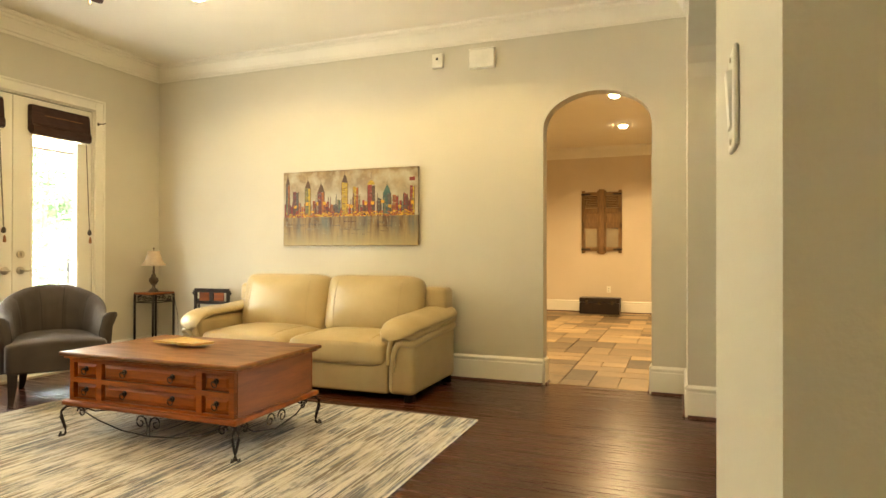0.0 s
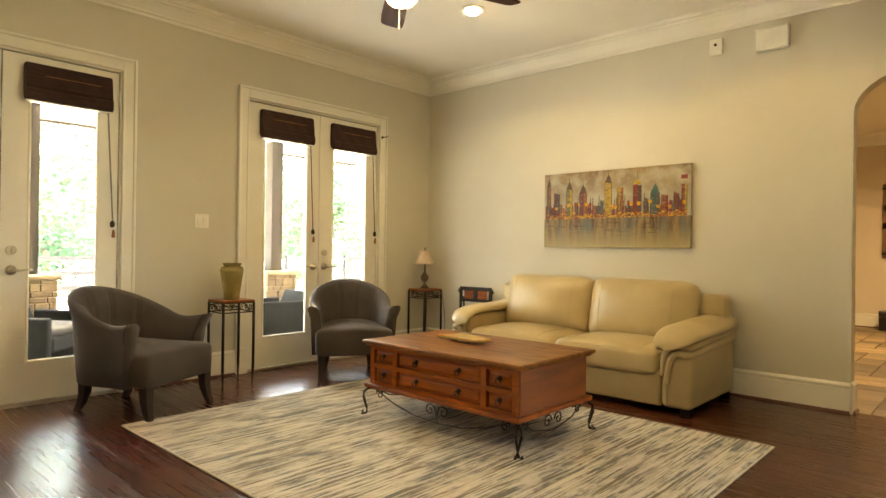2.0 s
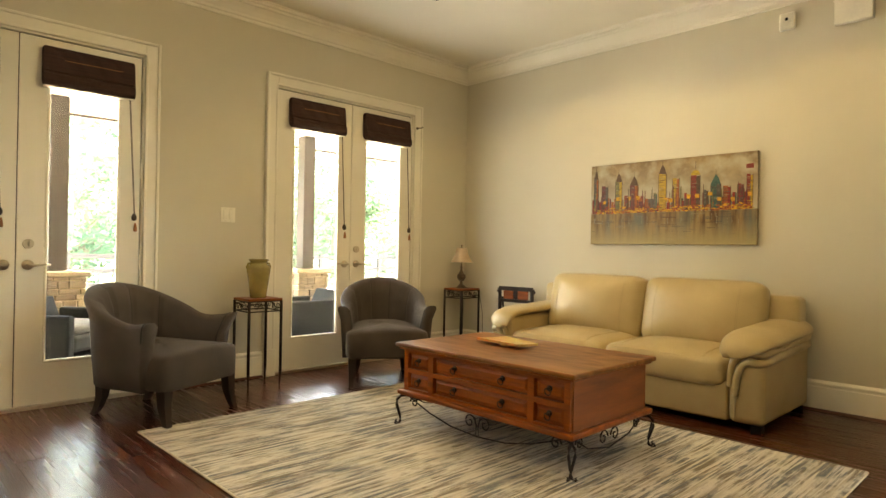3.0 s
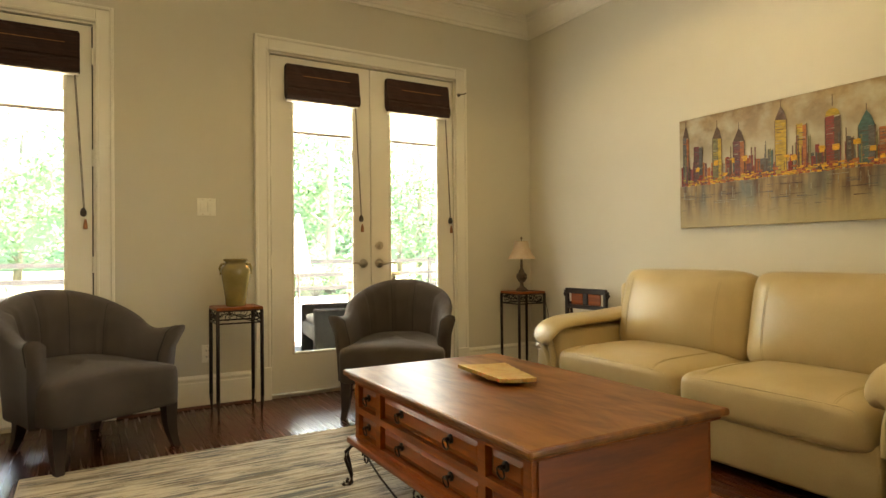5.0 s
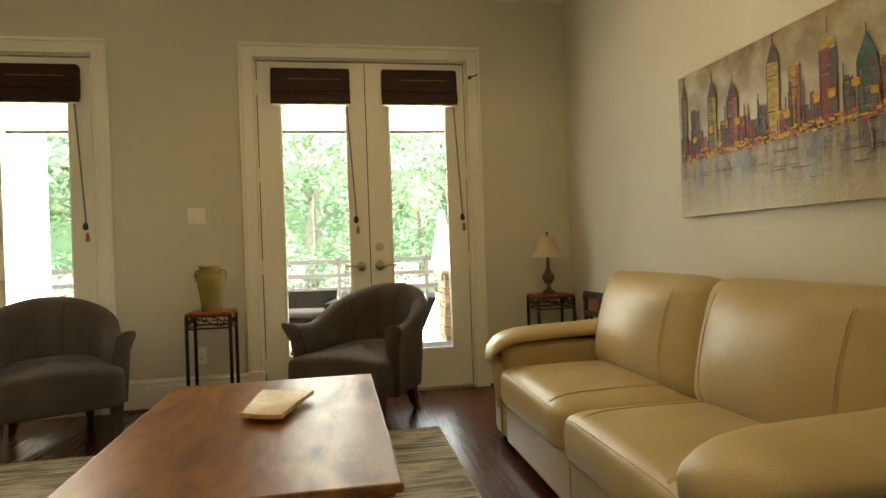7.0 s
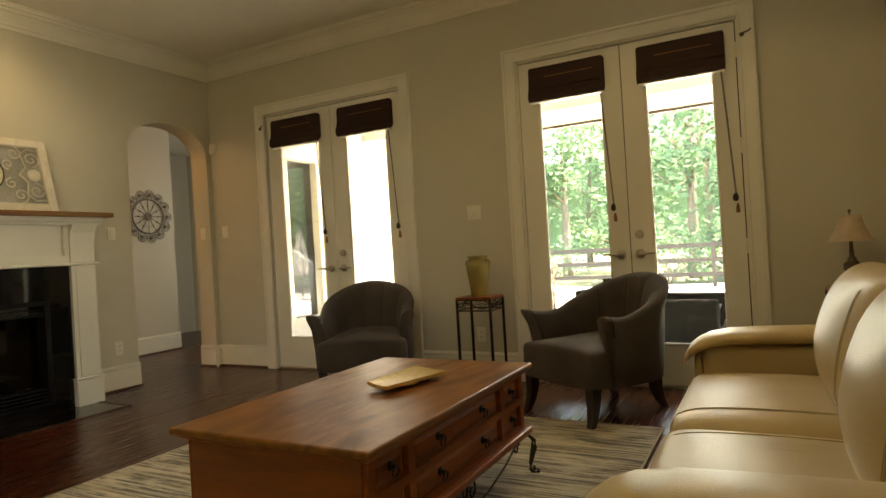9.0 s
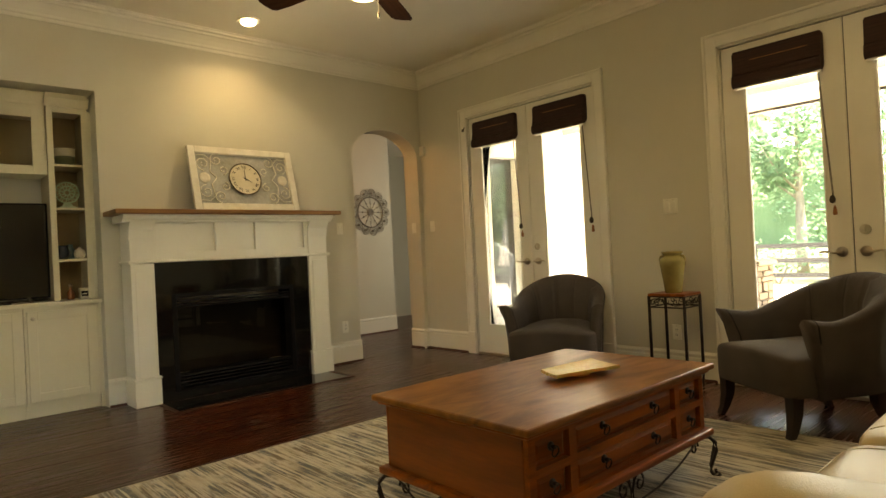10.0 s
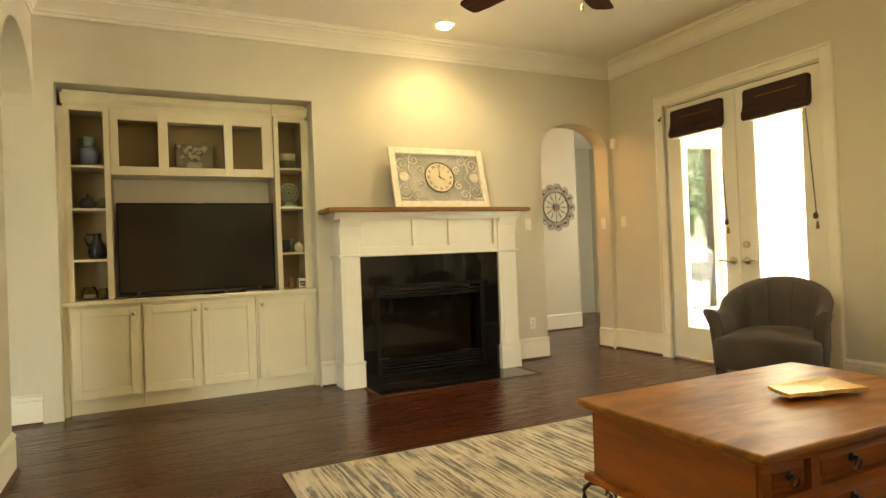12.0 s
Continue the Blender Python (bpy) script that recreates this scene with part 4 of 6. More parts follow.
def rug_material():
    m = mat("woven_abstract_rug", (0.62, 0.56, 0.44), (0.10, 0.105, 0.115), 5.0, 0.95, bump=0.9, grain=160)
    nt = m.node_tree
    bs = nt.nodes["Principled BSDF"]
    ln = nt.links.new
    tc = nt.nodes.new("ShaderNodeTexCoord")

    def band(sx, sy, scale, seed, lo, hi, detail=5.0):
        mp = nt.nodes.new("ShaderNodeMapping")
        mp.inputs["Scale"].default_value, mp.inputs["Location"].default_value = (sx, sy, 1), (seed, seed * 1.7, 0)
        ns = nt.nodes.new("ShaderNodeTexNoise")
        ns.inputs["Scale"].default_value, ns.inputs["Detail"].default_value, ns.inputs["Roughness"].default_value = scale, detail, 0.62
        mr = nt.nodes.new("ShaderNodeMapRange")
        mr.inputs["From Min"].default_value, mr.inputs["From Max"].default_value = lo, hi
        ln(tc.outputs["Object"], mp.inputs[0])
        ln(mp.outputs[0], ns.inputs["Vector"])
        ln(ns.outputs[0], mr.inputs["Value"])
        return mr.outputs[0]

    def mixed(fac, a, b):
        mx = nt.nodes.new("ShaderNodeMix")
        mx.data_type = "RGBA"
        ln(fac, mx.inputs[0])
        for socket, c in ((mx.inputs[6], a), (mx.inputs[7], b)):
            if isinstance(c, tuple):
                socket.default_value = (*c, 1)
            else:
                ln(c, socket)
        return mx.outputs[2]

    def both(a, b):
        mu = nt.nodes.new("ShaderNodeMath")
        mu.operation = "MULTIPLY"
        ln(a, mu.inputs[0])
        ln(b, mu.inputs[1])
        return mu.outputs[0]
    c = mixed(band(16, 1.4, 1.5, 3.1, 0.46, 0.60), (0.60, 0.56, 0.48), (0.44, 0.39, 0.305))
    c = mixed(both(band(5.5, 2.2, 1.5, 51.0, 0.43, 0.55), band(36, 1.0, 1.5, 9.4, 0.455, 0.515, 12.0)), c, (0.090, 0.104, 0.122))
    c = mixed(both(band(7, 2.4, 1.5, 64.0, 0.45, 0.56), band(46, 1.1, 1.5, 21.7, 0.485, 0.545, 12.0)), c, (0.14, 0.112, 0.08))
    c = mixed(band(40, 0.8, 1.5, 40.2, 0.545, 0.59, 12.0), c, (0.64, 0.59, 0.49))
    c = mixed(band(150, 90, 2.0, 5.5, 0.45, 0.80), c, (0.33, 0.29, 0.225))
    ln(c, bs.inputs["Base Color"])
    return m


M_RUG = rug_material()
bm = B()
nx_, ny_ = 60, 48
grid = [[bm.verts.new((-1.495 + 2.99 * i / nx_, -1.215 + 2.43 * j / ny_, 0.011 + 0.0018 * noise.noise(Vector((i * 0.35, j * 0.35, 0.3))))) for j in range(ny_ + 1)] for i in range(nx_ + 1)]
for i in range(nx_):
    for j in range(ny_):
        bm.faces.new((grid[i][j], grid[i + 1][j], grid[i + 1][j + 1], grid[i][j + 1]))
rug = thing("area_rug", (-3.195, 3.255, 0), 0, "cream, grey and brown striped abstract area rug on the floor", "rug")
rim = [e for e in bm.edges if e.is_boundary]
ext = bmesh.ops.extrude_edge_only(bm, edges=rim)
for v in (g for g in ext["geom"] if isinstance(g, bmesh.types.BMVert)):
    v.co.z = 0.0005
part("woven_field", bm, M_RUG, rug)
bm = B()
for a, b in (((-1.497, -1.217), (1.497, -1.217)), ((1.497, -1.217), (1.497, 1.217)), ((1.497, 1.217), (-1.497, 1.217)), ((-1.497, 1.217), (-1.497, -1.217))):
    tube(bm, [(*a, 0.006), (*b, 0.006)], 0.0055, 6)
part("bound_edge", bm, mat("rug_binding", (0.58, 0.52, 0.40), (0.48, 0.42, 0.32), 40, 0.95), rug, "cream bound edge")

# ---- painting ----
ptg = thing("painting", (-3.342, YN - 0.002, 1.501), 0, "long canvas painting of a colourful city skyline over water", "painting")
PWD, PHT = 0.708, 0.351


def canvas_material():
    m = mat("painted_canvas", (0.33, 0.235, 0.115), (0.16, 0.095, 0.035), 5, 0.40, bump=1.0, grain=38, spread=(0.35, 0.6))
    nt = m.node_tree
    ln = nt.links.new
    bs = nt.nodes["Principled BSDF"]
    old = bs.inputs["Base Color"].links[0].from_socket
    tc, sp = nt.nodes.new("ShaderNodeTexCoord"), nt.nodes.new("ShaderNodeSeparateXYZ")
    ln(tc.outputs["Object"], sp.inputs[0])

    def mixc(fac, a, b):
        mx = nt.nodes.new("ShaderNodeMix")
        mx.data_type = "RGBA"
        ln(fac, mx.inputs[0])
        for socket, c in ((mx.inputs[6], a), (mx.inputs[7], b)):
            if isinstance(c, tuple):
                socket.default_value = (*c, 1)
            else:
                ln(c, socket)
        return mx.outputs[2]

    def rng(src, lo, hi):
        mr = nt.nodes.new("ShaderNodeMapRange")
        mr.inputs["From Min"].default_value, mr.inputs["From Max"].default_value = lo, hi
        ln(src, mr.inputs["Value"])
        return mr.outputs[0]

    def streak(sx, sz, seed, lo, hi):
        mp, ns = nt.nodes.new("ShaderNodeMapping"), nt.nodes.new("ShaderNodeTexNoise")
        mp.inputs["Scale"].default_value, mp.inputs["Location"].default_value = (sx, 1, sz), (seed, 0, seed)
        ns.inputs["Scale"].default_value, ns.inputs["Detail"].default_value = 1.0, 5.0
        ln(tc.outputs["Object"], mp.inputs[0])
        ln(mp.outputs[0], ns.inputs["Vector"])
        return rng(ns.outputs[0], lo, hi)
    hazy = mixc(streak(6, 6, 2.0, 0.48, 0.66), old, (0.42, 0.37, 0.26))
    horizon = mixc(rng(sp.outputs["Z"], 0.34, -0.12), hazy, (0.46, 0.42, 0.31))
    water = mixc(streak(26, 3, 7.0, 0.40, 0.62), (0.27, 0.18, 0.07), (0.09, 0.038, 0.012))
    water = mixc(streak(9, 2, 13.0, 0.48, 0.66), water, (0.13, 0.13, 0.10))
    water = mixc(streak(7, 70, 19.0, 0.60, 0.66), water, (0.10, 0.075, 0.045))
    water = mixc(rng(sp.outputs["Z"], -0.16, -0.36), water, (0.38, 0.30, 0.14))
    below = rng(sp.outputs["Z"], -0.075, -0.085)
    ln(mixc(below, horizon, water), bs.inputs["Base Color"])
    return m


M_PAINTING = canvas_material()
part("canvas", bx(-PWD, -0.035, -PHT, PWD, 0.0, PHT, bevel=0.003), M_PAINTING, ptg)
HUES = {"red": (0.30, 0.026, 0.014), "gold": (0.56, 0.36, 0.03), "orange": (0.43, 0.12, 0.018), "teal": (0.05, 0.13, 0.11), "grey": (0.11, 0.10, 0.085),
        "plum": (0.17, 0.030, 0.035), "olive": (0.22, 0.20, 0.07), "brown": (0.11, 0.05, 0.02), "fire": (0.85, 0.42, 0.02), "pale": (0.36, 0.31, 0.20)}
PAINT = {k: mat("paint_" + k, c, tuple(v * 0.45 for v in c), 40, 0.45, bump=0.8, grain=90, stretch=(1, 1, 2.5), spread=(0.3, 0.65)) for k, c in HUES.items()}
# each tower: where, half width, top, roof (0 flat, 1 spire, 2 dome), left and right colours
TOWERS = ((-0.655, 0.024, 0.20, 1, "grey", "orange"), (-0.565, 0.033, 0.135, 0, "plum", "grey"), (-0.43, 0.034, 0.165, 1, "olive", "gold"), (-0.285, 0.040, 0.13, 1, "plum", "orange"),
          (-0.03, 0.036, 0.20, 1, "gold", "gold"), (0.085, 0.030, 0.16, 0, "gold", "orange"), (0.245, 0.040, 0.17, 2, "red", "brown"), (0.405, 0.042, 0.10, 1, "teal", "grey"),
          (0.49, 0.030, 0.08, 0, "orange", "red"), (0.59, 0.024, 0.09, 0, "red", "plum"), (0.655, 0.024, 0.15, 0, "red", "gold"), (-0.35, 0.018, 0.05, 0, "red", "brown"),
          (-0.09, 0.016, 0.06, 0, "olive", "teal"), (0.33, 0.018, 0.06, 0, "grey", "brown"))
random.seed(3)
strokes = {k: B() for k in HUES}


LAYERS = iter(range(100000))


def dab(hue, x0, z0, x1, z1, lift=0.0):
    lay = -0.0365 - lift - 0.0000025 * next(LAYERS)
    prism(strokes[hue], [(x0, z0), (x1, z0 + random.uniform(-0.004, 0.004)), (x1, z1), (x0, z1 + random.uniform(-0.004, 0.004))], "y", lay, lay + 0.001)


for k in range(150):
    x = random.uniform(-0.695, 0.67)
    dab(random.choice(("grey", "brown", "plum", "orange", "pale", "orange", "red", "red")), x, -0.08, x + random.uniform(0.010, 0.03), random.uniform(-0.05, 0.03) + 0.05 * random.random())
for cx, w, top, roof, left, right in TOWERS:
    w, top = w * 0.92, top * 1.12 + 0.012
    dab(left, cx - w, -0.08, cx + w * 0.2, top, 0.0012)
    dab(right, cx + w * 0.2, -0.08, cx + w, top - 0.008, 0.0012)
    cap = {1: [(cx - w, top), (cx + w, top - 0.008), (cx + w * 0.55, top + 0.045), (cx, top + 0.075)], 2: [(cx + w * math.cos(a), top + w * 1.1 * math.sin(a)) for a in (0, 0.5, 1.05, 1.57, 2.1, 2.6, 3.14)]}.get(roof)
    if cap:
        prism(strokes["gold" if roof == 2 else ("brown" if left != "teal" else "teal")], cap, "y", -0.0386, -0.0376)
        dab("brown", cx - 0.0015, top + 0.05, cx + 0.0015, top + 0.11, 0.0012)
    dab("brown", cx + w * 0.93, -0.08, cx + w * 1.08, top - 0.004, 0.0018)
    dab("brown", cx - w * 1.05, -0.08, cx - w * 0.95, top - 0.004, 0.0018)
    for r in range(18):
        z = -0.06 + r * (top + 0.05) / 18
        dab(random.choice(("pale", "brown", "grey", right)), cx - w * 0.85, z, cx + w * random.uniform(-0.1, 0.8), z + 0.0024, 0.0022)
dab("red", 0.628, 0.225, 0.682, 0.26, 0.002)
for k in range(420):
    x, z = random.uniform(-0.68, 0.67), -0.084 + abs(random.gauss(0, 0.022))
    dab(random.choice(("fire", "orange", "orange", "gold", "red", "fire")), x, z, x + random.uniform(0.008, 0.035), z + random.uniform(0.004, 0.012), 0.003)
for cx in (-0.57, -0.44, -0.33, -0.25, 0.0, 0.04, 0.19, 0.26, 0.36, 0.43, 0.53, 0.65):
    z = random.uniform(-0.02, 0.045)
    for k in range(5):
        dab("fire", cx + random.uniform(-0.016, 0.010), z + random.uniform(-0.014, 0.014), cx + random.uniform(0.012, 0.02), z + random.uniform(0.016, 0.022), 0.003)
for k in range(30):
    x, z = random.uniform(-0.68, 0.5), random.uniform(-0.26, -0.10)
    dab(random.choice(("brown", "grey", "pale")), x, z, x + random.uniform(0.03, 0.14), z + 0.0025, 0.001)
for k in range(26):
    x, z = random.uniform(-0.69, 0.67), random.uniform(-0.16, -0.10)
    dab(random.choice(("pale", "pale", "olive")), x, z - random.uniform(0.02, 0.07), x + random.uniform(0.002, 0.006), z, 0.0008)
for k in range(60):
    x = random.uniform(-0.69, 0.67)
    dab(random.choice(("brown", "grey", "olive", "plum")), x, -0.07, x + random.uniform(0.003, 0.007), random.uniform(0.0, 0.13), 0.0005)
for k, sb in strokes.items():
    tagged(part("brushwork", sb, PAINT[k], ptg), kind="stuff")

# ---- fireplace ----
fp = thing("fireplace", (-3.38, YS, 0), 0, "cream painted fireplace surround with black granite and wooden mantel shelf", "fireplace")
OX0, OX1, PX0, PX1 = -0.67, 0.67, -0.86, 0.84
for x0, x1 in ((PX0, OX0), (OX1, PX1)):
    bm = B()
    box(bm, x0, 0, 0, x1, 0.235, 1.085, bevel=0.003)
    box(bm, x0 + 0.03, 0.235, 0.22, x1 - 0.03, 0.241, 1.05, bevel=0.002)
    p = part("pilaster", bm, M_TRIM, fp)
    part("plinth", bx(x0 - 0.012, 0.0, 0.0, x1 + 0.012, 0.252, 0.20, bevel=0.006), M_TRIM, p)
    part("plinth_cap", bx(x0 - 0.018, 0.0, 0.2, x1 + 0.018, 0.258, 0.218, bevel=0.006), M_TRIM, p)
    q = part("upper_block", bx(x0, 0.0, 1.107, x1, 0.235, 1.40, bevel=0.003), M_TRIM, fp)
    part("corbel", loft(B(), [[(x0 - 0.004, 0.235, 1.40 - 0.14), (x0 - 0.004, 0.25, 1.40 - 0.06), (x0 - 0.004, 0.29, 1.40), (x0 - 0.004, 0.235, 1.40)],
                              [(x1 + 0.004, 0.235, 1.40 - 0.14), (x1 + 0.004, 0.25, 1.40 - 0.06), (x1 + 0.004, 0.29, 1.40), (x1 + 0.004, 0.235, 1.40)]]), M_TRIM, q)
part("astragal", bx(PX0 - 0.022, 0.0, 1.085, PX1 + 0.022, 0.262, 1.107, bevel=0.008, seg=2), M_TRIM, fp)
bm = B()
box(bm, OX0, 0, 1.107, OX1, 0.195, 1.40)
box(bm, OX0, 0.195, 1.107, OX1, 0.222, 1.165, bevel=0.002)
for c in (-0.185, 0.165):
    box(bm, c - 0.018, 0.195, 1.165, c + 0.018, 0.222, 1.395, bevel=0.002)
for c in (OX0 + 0.018, OX1 - 0.018):
    box(bm, c - 0.018, 0.195, 1.165, c + 0.018, 0.222, 1.395, bevel=0.002)
part("frieze", bm, M_TRIM, fp, "panelled cream frieze")
bm = B()
prof = [(0.0, 1.40), (0.255, 1.40), (0.262, 1.412), (0.285, 1.425), (0.300, 1.447), (0.300, 1.455), (0.0, 1.455)]
loft(bm, [[(x, d, z) for d, z in prof] for x in (PX0 - 0.05, PX1 + 0.05)])
part("bed_mould", bm, M_TRIM, fp)
part("mantel_shelf", bx(-0.965, 0.0, 1.455, 0.955, 0.355, 1.492, bevel=0.008, seg=2), M_MANTEL, fp, "reddish stained wooden mantel shelf")
# granite slips round the insert, then the insert itself
for a in ((OX0, 0.16, 0.0, -0.51, 0.205, 1.085), (0.545, 0.16, 0.0, OX1, 0.205, 1.085), (-0.51, 0.16, 0.835, 0.545, 0.205, 1.085), (-0.51, 0.16, 0.0, 0.545, 0.205, 0.06)):
    part("granite_slip", bx(*a), M_BLACKSTONE, fp, "polished black granite")
ins = part("fire_insert", B(), M_BLACK, fp, "black metal gas insert")
bm = B()
for a in ((-0.51, 0.05, 0.06, -0.47, 0.212, 0.835), (0.505, 0.05, 0.06, 0.545, 0.212, 0.835), (-0.47, 0.05, 0.80, 0.505, 0.212, 0.835), (-0.47, 0.05, 0.06, 0.505, 0.212, 0.085)):
    box(bm, *a, bevel=0.003)
for z in (0.100, 0.127, 0.154, 0.742, 0.766):
    part("louvre", bx(-0.465, 0.13, z, 0.50, 0.206, z + 0.012), M_BLACK, ins)
box(bm, -0.465, 0.12, 0.178, 0.50, 0.208, 0.196)
box(bm, -0.465, 0.12, 0.722, 0.50, 0.208, 0.734)
bmesh.ops.recalc_face_normals(bm, faces=bm.faces)
bm.to_mesh(ins.data)
bm.free()
bm = B()
box(bm, -0.47, -0.24, 0.06, 0.505, -0.22, 0.80)
box(bm, -0.49, -0.24, 0.06, -0.47, 0.10, 0.80)
box(bm, 0.505, -0.24, 0.06, 0.525, 0.10, 0.80)
box(bm, -0.47, -0.24, 0.80, 0.505, 0.10, 0.82)
box(bm, -0.47, -0.24, 0.04, 0.505, 0.10, 0.06)
part("firebox", bm, M_SOOT, ins)
M_LOG = mat("ceramic_log", (0.11, 0.062, 0.032), (0.045, 0.028, 0.018), 14, 0.9, bump=0.9, grain=40)
random.seed(8)
for a, b, r in (((-0.30, -0.02, 0.22), (0.26, -0.05, 0.24), 0.045), ((-0.22, -0.12, 0.25), (0.32, -0.12, 0.26), 0.05), ((-0.20, -0.03, 0.29), (0.05, -0.12, 0.35), 0.034), ((0.20, -0.03, 0.29), (0.0, -0.12, 0.36), 0.034)):
    pts = [Vector(a).lerp(Vector(b), k / 5) + Vector((0, random.uniform(-0.01, 0.01), random.uniform(-0.01, 0.01))) for k in range(6)]
    part("log", tube(B(), pts, r, 9, r * 0.8), M_LOG, ins, "ceramic log", smooth=True)
part("burner_grate", bx(-0.34, -0.16, 0.06, 0.36, 0.03, 0.19, bevel=0.01), M_BLACK, ins)
fg = part("glass_front", bx(-0.468, 0.100, 0.196, 0.503, 0.104, 0.722), clear("dark_fire_glass", (0.22, 0.21, 0.20)), ins)
fg.visible_shadow = False
hearth = thing("hearth", (-3.38, YS, 0), 0, "flush black granite hearth slab with a wooden border", "hearth", kind="structure")
part("slab", bx(-0.80, 0.262, 0.0, 0.66, 0.615, 0.005, bevel=0.001), M_BLACKSTONE, hearth)
bm = B()
for a in ((-0.83, 0.262, 0.0, -0.803, 0.643, 0.008), (0.663, 0.262, 0.0, 0.69, 0.643, 0.008), (-0.803, 0.618, 0.0, 0.663, 0.643, 0.008)):
    box(bm, *a, bevel=0.002)
part("border", bm, M_SHOE, hearth)

# ---- framed clock on the mantel ----


def lettering(text, size, depth, material, name, parent, m):
    cu = bpy.data.curves.new(name, "FONT")
    cu.body, cu.size, cu.extrude, cu.align_x, cu.align_y = text, size, depth, "CENTER", "CENTER"
    tmp = new(name, cu)
    me = bpy.data.meshes.new_from_object(tmp.evaluated_get(bpy.context.evaluated_depsgraph_get()))
    bpy.data.objects.remove(tmp)
    me.materials.clear()
    me.materials.append(material)
    me.transform(m)
    ob = new(name, me)
    ob.parent = parent
    return ob


NORTH = Matrix(((-1, 0, 0, 0), (0, 0, 1, 0), (0, 1, 0, 0), (0, 0, 0, 1)))   # writing that faces north
fc = thing("framed_clock", (-3.515, YS + 0.205, 1.4925), 0, "white framed scrollwork clock leaning on the mantel shelf", "clock")
fc.matrix_basis = pose(-3.515, YS + 0.205, 1.4925, 15, 0, 0)
fw, fh = 0.468, 0.565
bm = B()
for a in ((-fw, 0, 0, -fw + 0.058, 0.035, fh), (fw - 0.058, 0, 0, fw, 0.035, fh), (-fw + 0.058, 0, 0, fw - 0.058, 0.035, 0.058), (-fw + 0.058, 0, fh - 0.058, fw - 0.058, 0.035, fh)):
    box(bm, *a, bevel=0.004)
part("frame", bm, M_WHITE, fc, "distressed white wooden frame")
part("mirror_back", bx(-fw + 0.05, 0.004, 0.05, fw - 0.05, 0.010, fh - 0.05), mat("aged_mirror", (0.56, 0.56, 0.54), (0.34, 0.33, 0.29), 6, 0.30, 0.5, rough2=0.5), fc, "mottled aged mirror")
cz = fh / 2 + 0.005
part("dial", tube(B(), [(0, 0.012, cz), (0, 0.024, cz)], 0.138, 40), mat("clock_paper", (0.72, 0.65, 0.50), (0.62, 0.54, 0.39), 9, 0.7), fc, "aged cream dial")
part("bezel", tube(B(), [(0.142 * math.sin(a), 0.024, cz + 0.142 * math.cos(a)) for a in [k * math.tau / 40 for k in range(41)]], 0.0055, 8), M_BRONZE, fc, smooth=True)
M_INK = mat("dark_ink", (0.035, 0.028, 0.022), rough=0.7)
for k, num in enumerate(("XII", "I", "II", "III", "IIII", "V", "VI", "VII", "VIII", "IX", "X", "XI")):
    a = k * math.tau / 12
    m = Matrix.Translation((-0.108 * math.sin(a), 0.0245, cz + 0.108 * math.cos(a))) @ NORTH @ Matrix.Rotation(-a, 4, "Z")
    lettering(num, 0.036, 0.0008, M_INK, "numeral", fc, m)
for ang, ln_, w in ((math.tau * 4 / 12, 0.062, 0.0045), (0.0, 0.098, 0.0035)):
    d, s = Vector((-math.sin(ang), 0, math.cos(ang))), Vector((math.cos(ang), 0, math.sin(ang)))
    c = Vector((0, 0.027, cz))
    part("pointer", loft(B(), [[c - d * 0.02 - s * w, c - d * 0.02 + s * w, c + d * ln_ + s * w * 0.3, c + d * ln_ - s * w * 0.3],
                               [q + Vector((0, 0.002, 0)) for q in (c - d * 0.02 - s * w, c - d * 0.02 + s * w, c + d * ln_ + s * w * 0.3, c + d * ln_ - s * w * 0.3)]]), M_INK, fc)
for sx in (-1, 1):
    bm = B()
    for sz in (-1, 1):
        zc = cz + sz * 0.125
        tube(bm, [(x, 0.018, z) for x, _, z in scroll((sx * 0.350, 0, zc), 0.062, 1.4, math.pi / 2 * -sz, sx * sz, 26)], 0.005, 6)
        tube(bm, [(x, 0.018, z) for x, _, z in scroll((sx * 0.235, 0, cz + sz * 0.165), 0.055, 1.4, math.pi / 2 * sz, -sx * sz, 26)], 0.005, 6)
        tube(bm, [(x, 0.018, z) for x, _, z in scroll((sx * 0.185, 0, cz + sz * 0.075), 0.042, 1.2, math.pi / 2 * -sz, -sx * sz, 22)], 0.005, 6)
        tube(bm, [(sx * 0.405, 0.018, cz + sz * 0.20), (sx * 0.33, 0.018, cz + sz * 0.205), (sx * 0.28, 0.018, cz + sz * 0.16), (sx * 0.30, 0.018, cz + sz * 0.06), (sx * 0.25, 0.018, cz)], 0.005, 6)
    part("scrollwork", bm, M_WHITE, fc, "white iron scrollwork", smooth=True)
    part("medallion", lathe(B(), [(0.046, 0), (0.046, 0.008), (0.03, 0.012)], 20), M_WHITE, fc).matrix_basis = Matrix.Translation((sx * 0.35, 0.014, cz)) @ pose(0, 0, 0, -90, 0, 0)

# ---- built-in cabinets in the niche ----
NX0, NX1, NB = -2.41, -0.55, -0.43
bm = B()
box(bm, NX0 - 0.1, NB - 0.1, -0.02, NX1 + 0.1, NB, 2.6)
box(bm, NX0 - 0.10, NB, -0.02, NX0, YS - 0.22, 2.6)
box(bm, NX1, NB, -0.02, NX1 + 0.10, YS - 0.22, 2.6)
box(bm, NX0, NB, 2.42, NX1, YS - 0.22, 2.6)
tagged(part("wall_niche", bm, M_WALL), "greige painted niche behind the cabinets", "wall", kind="structure")


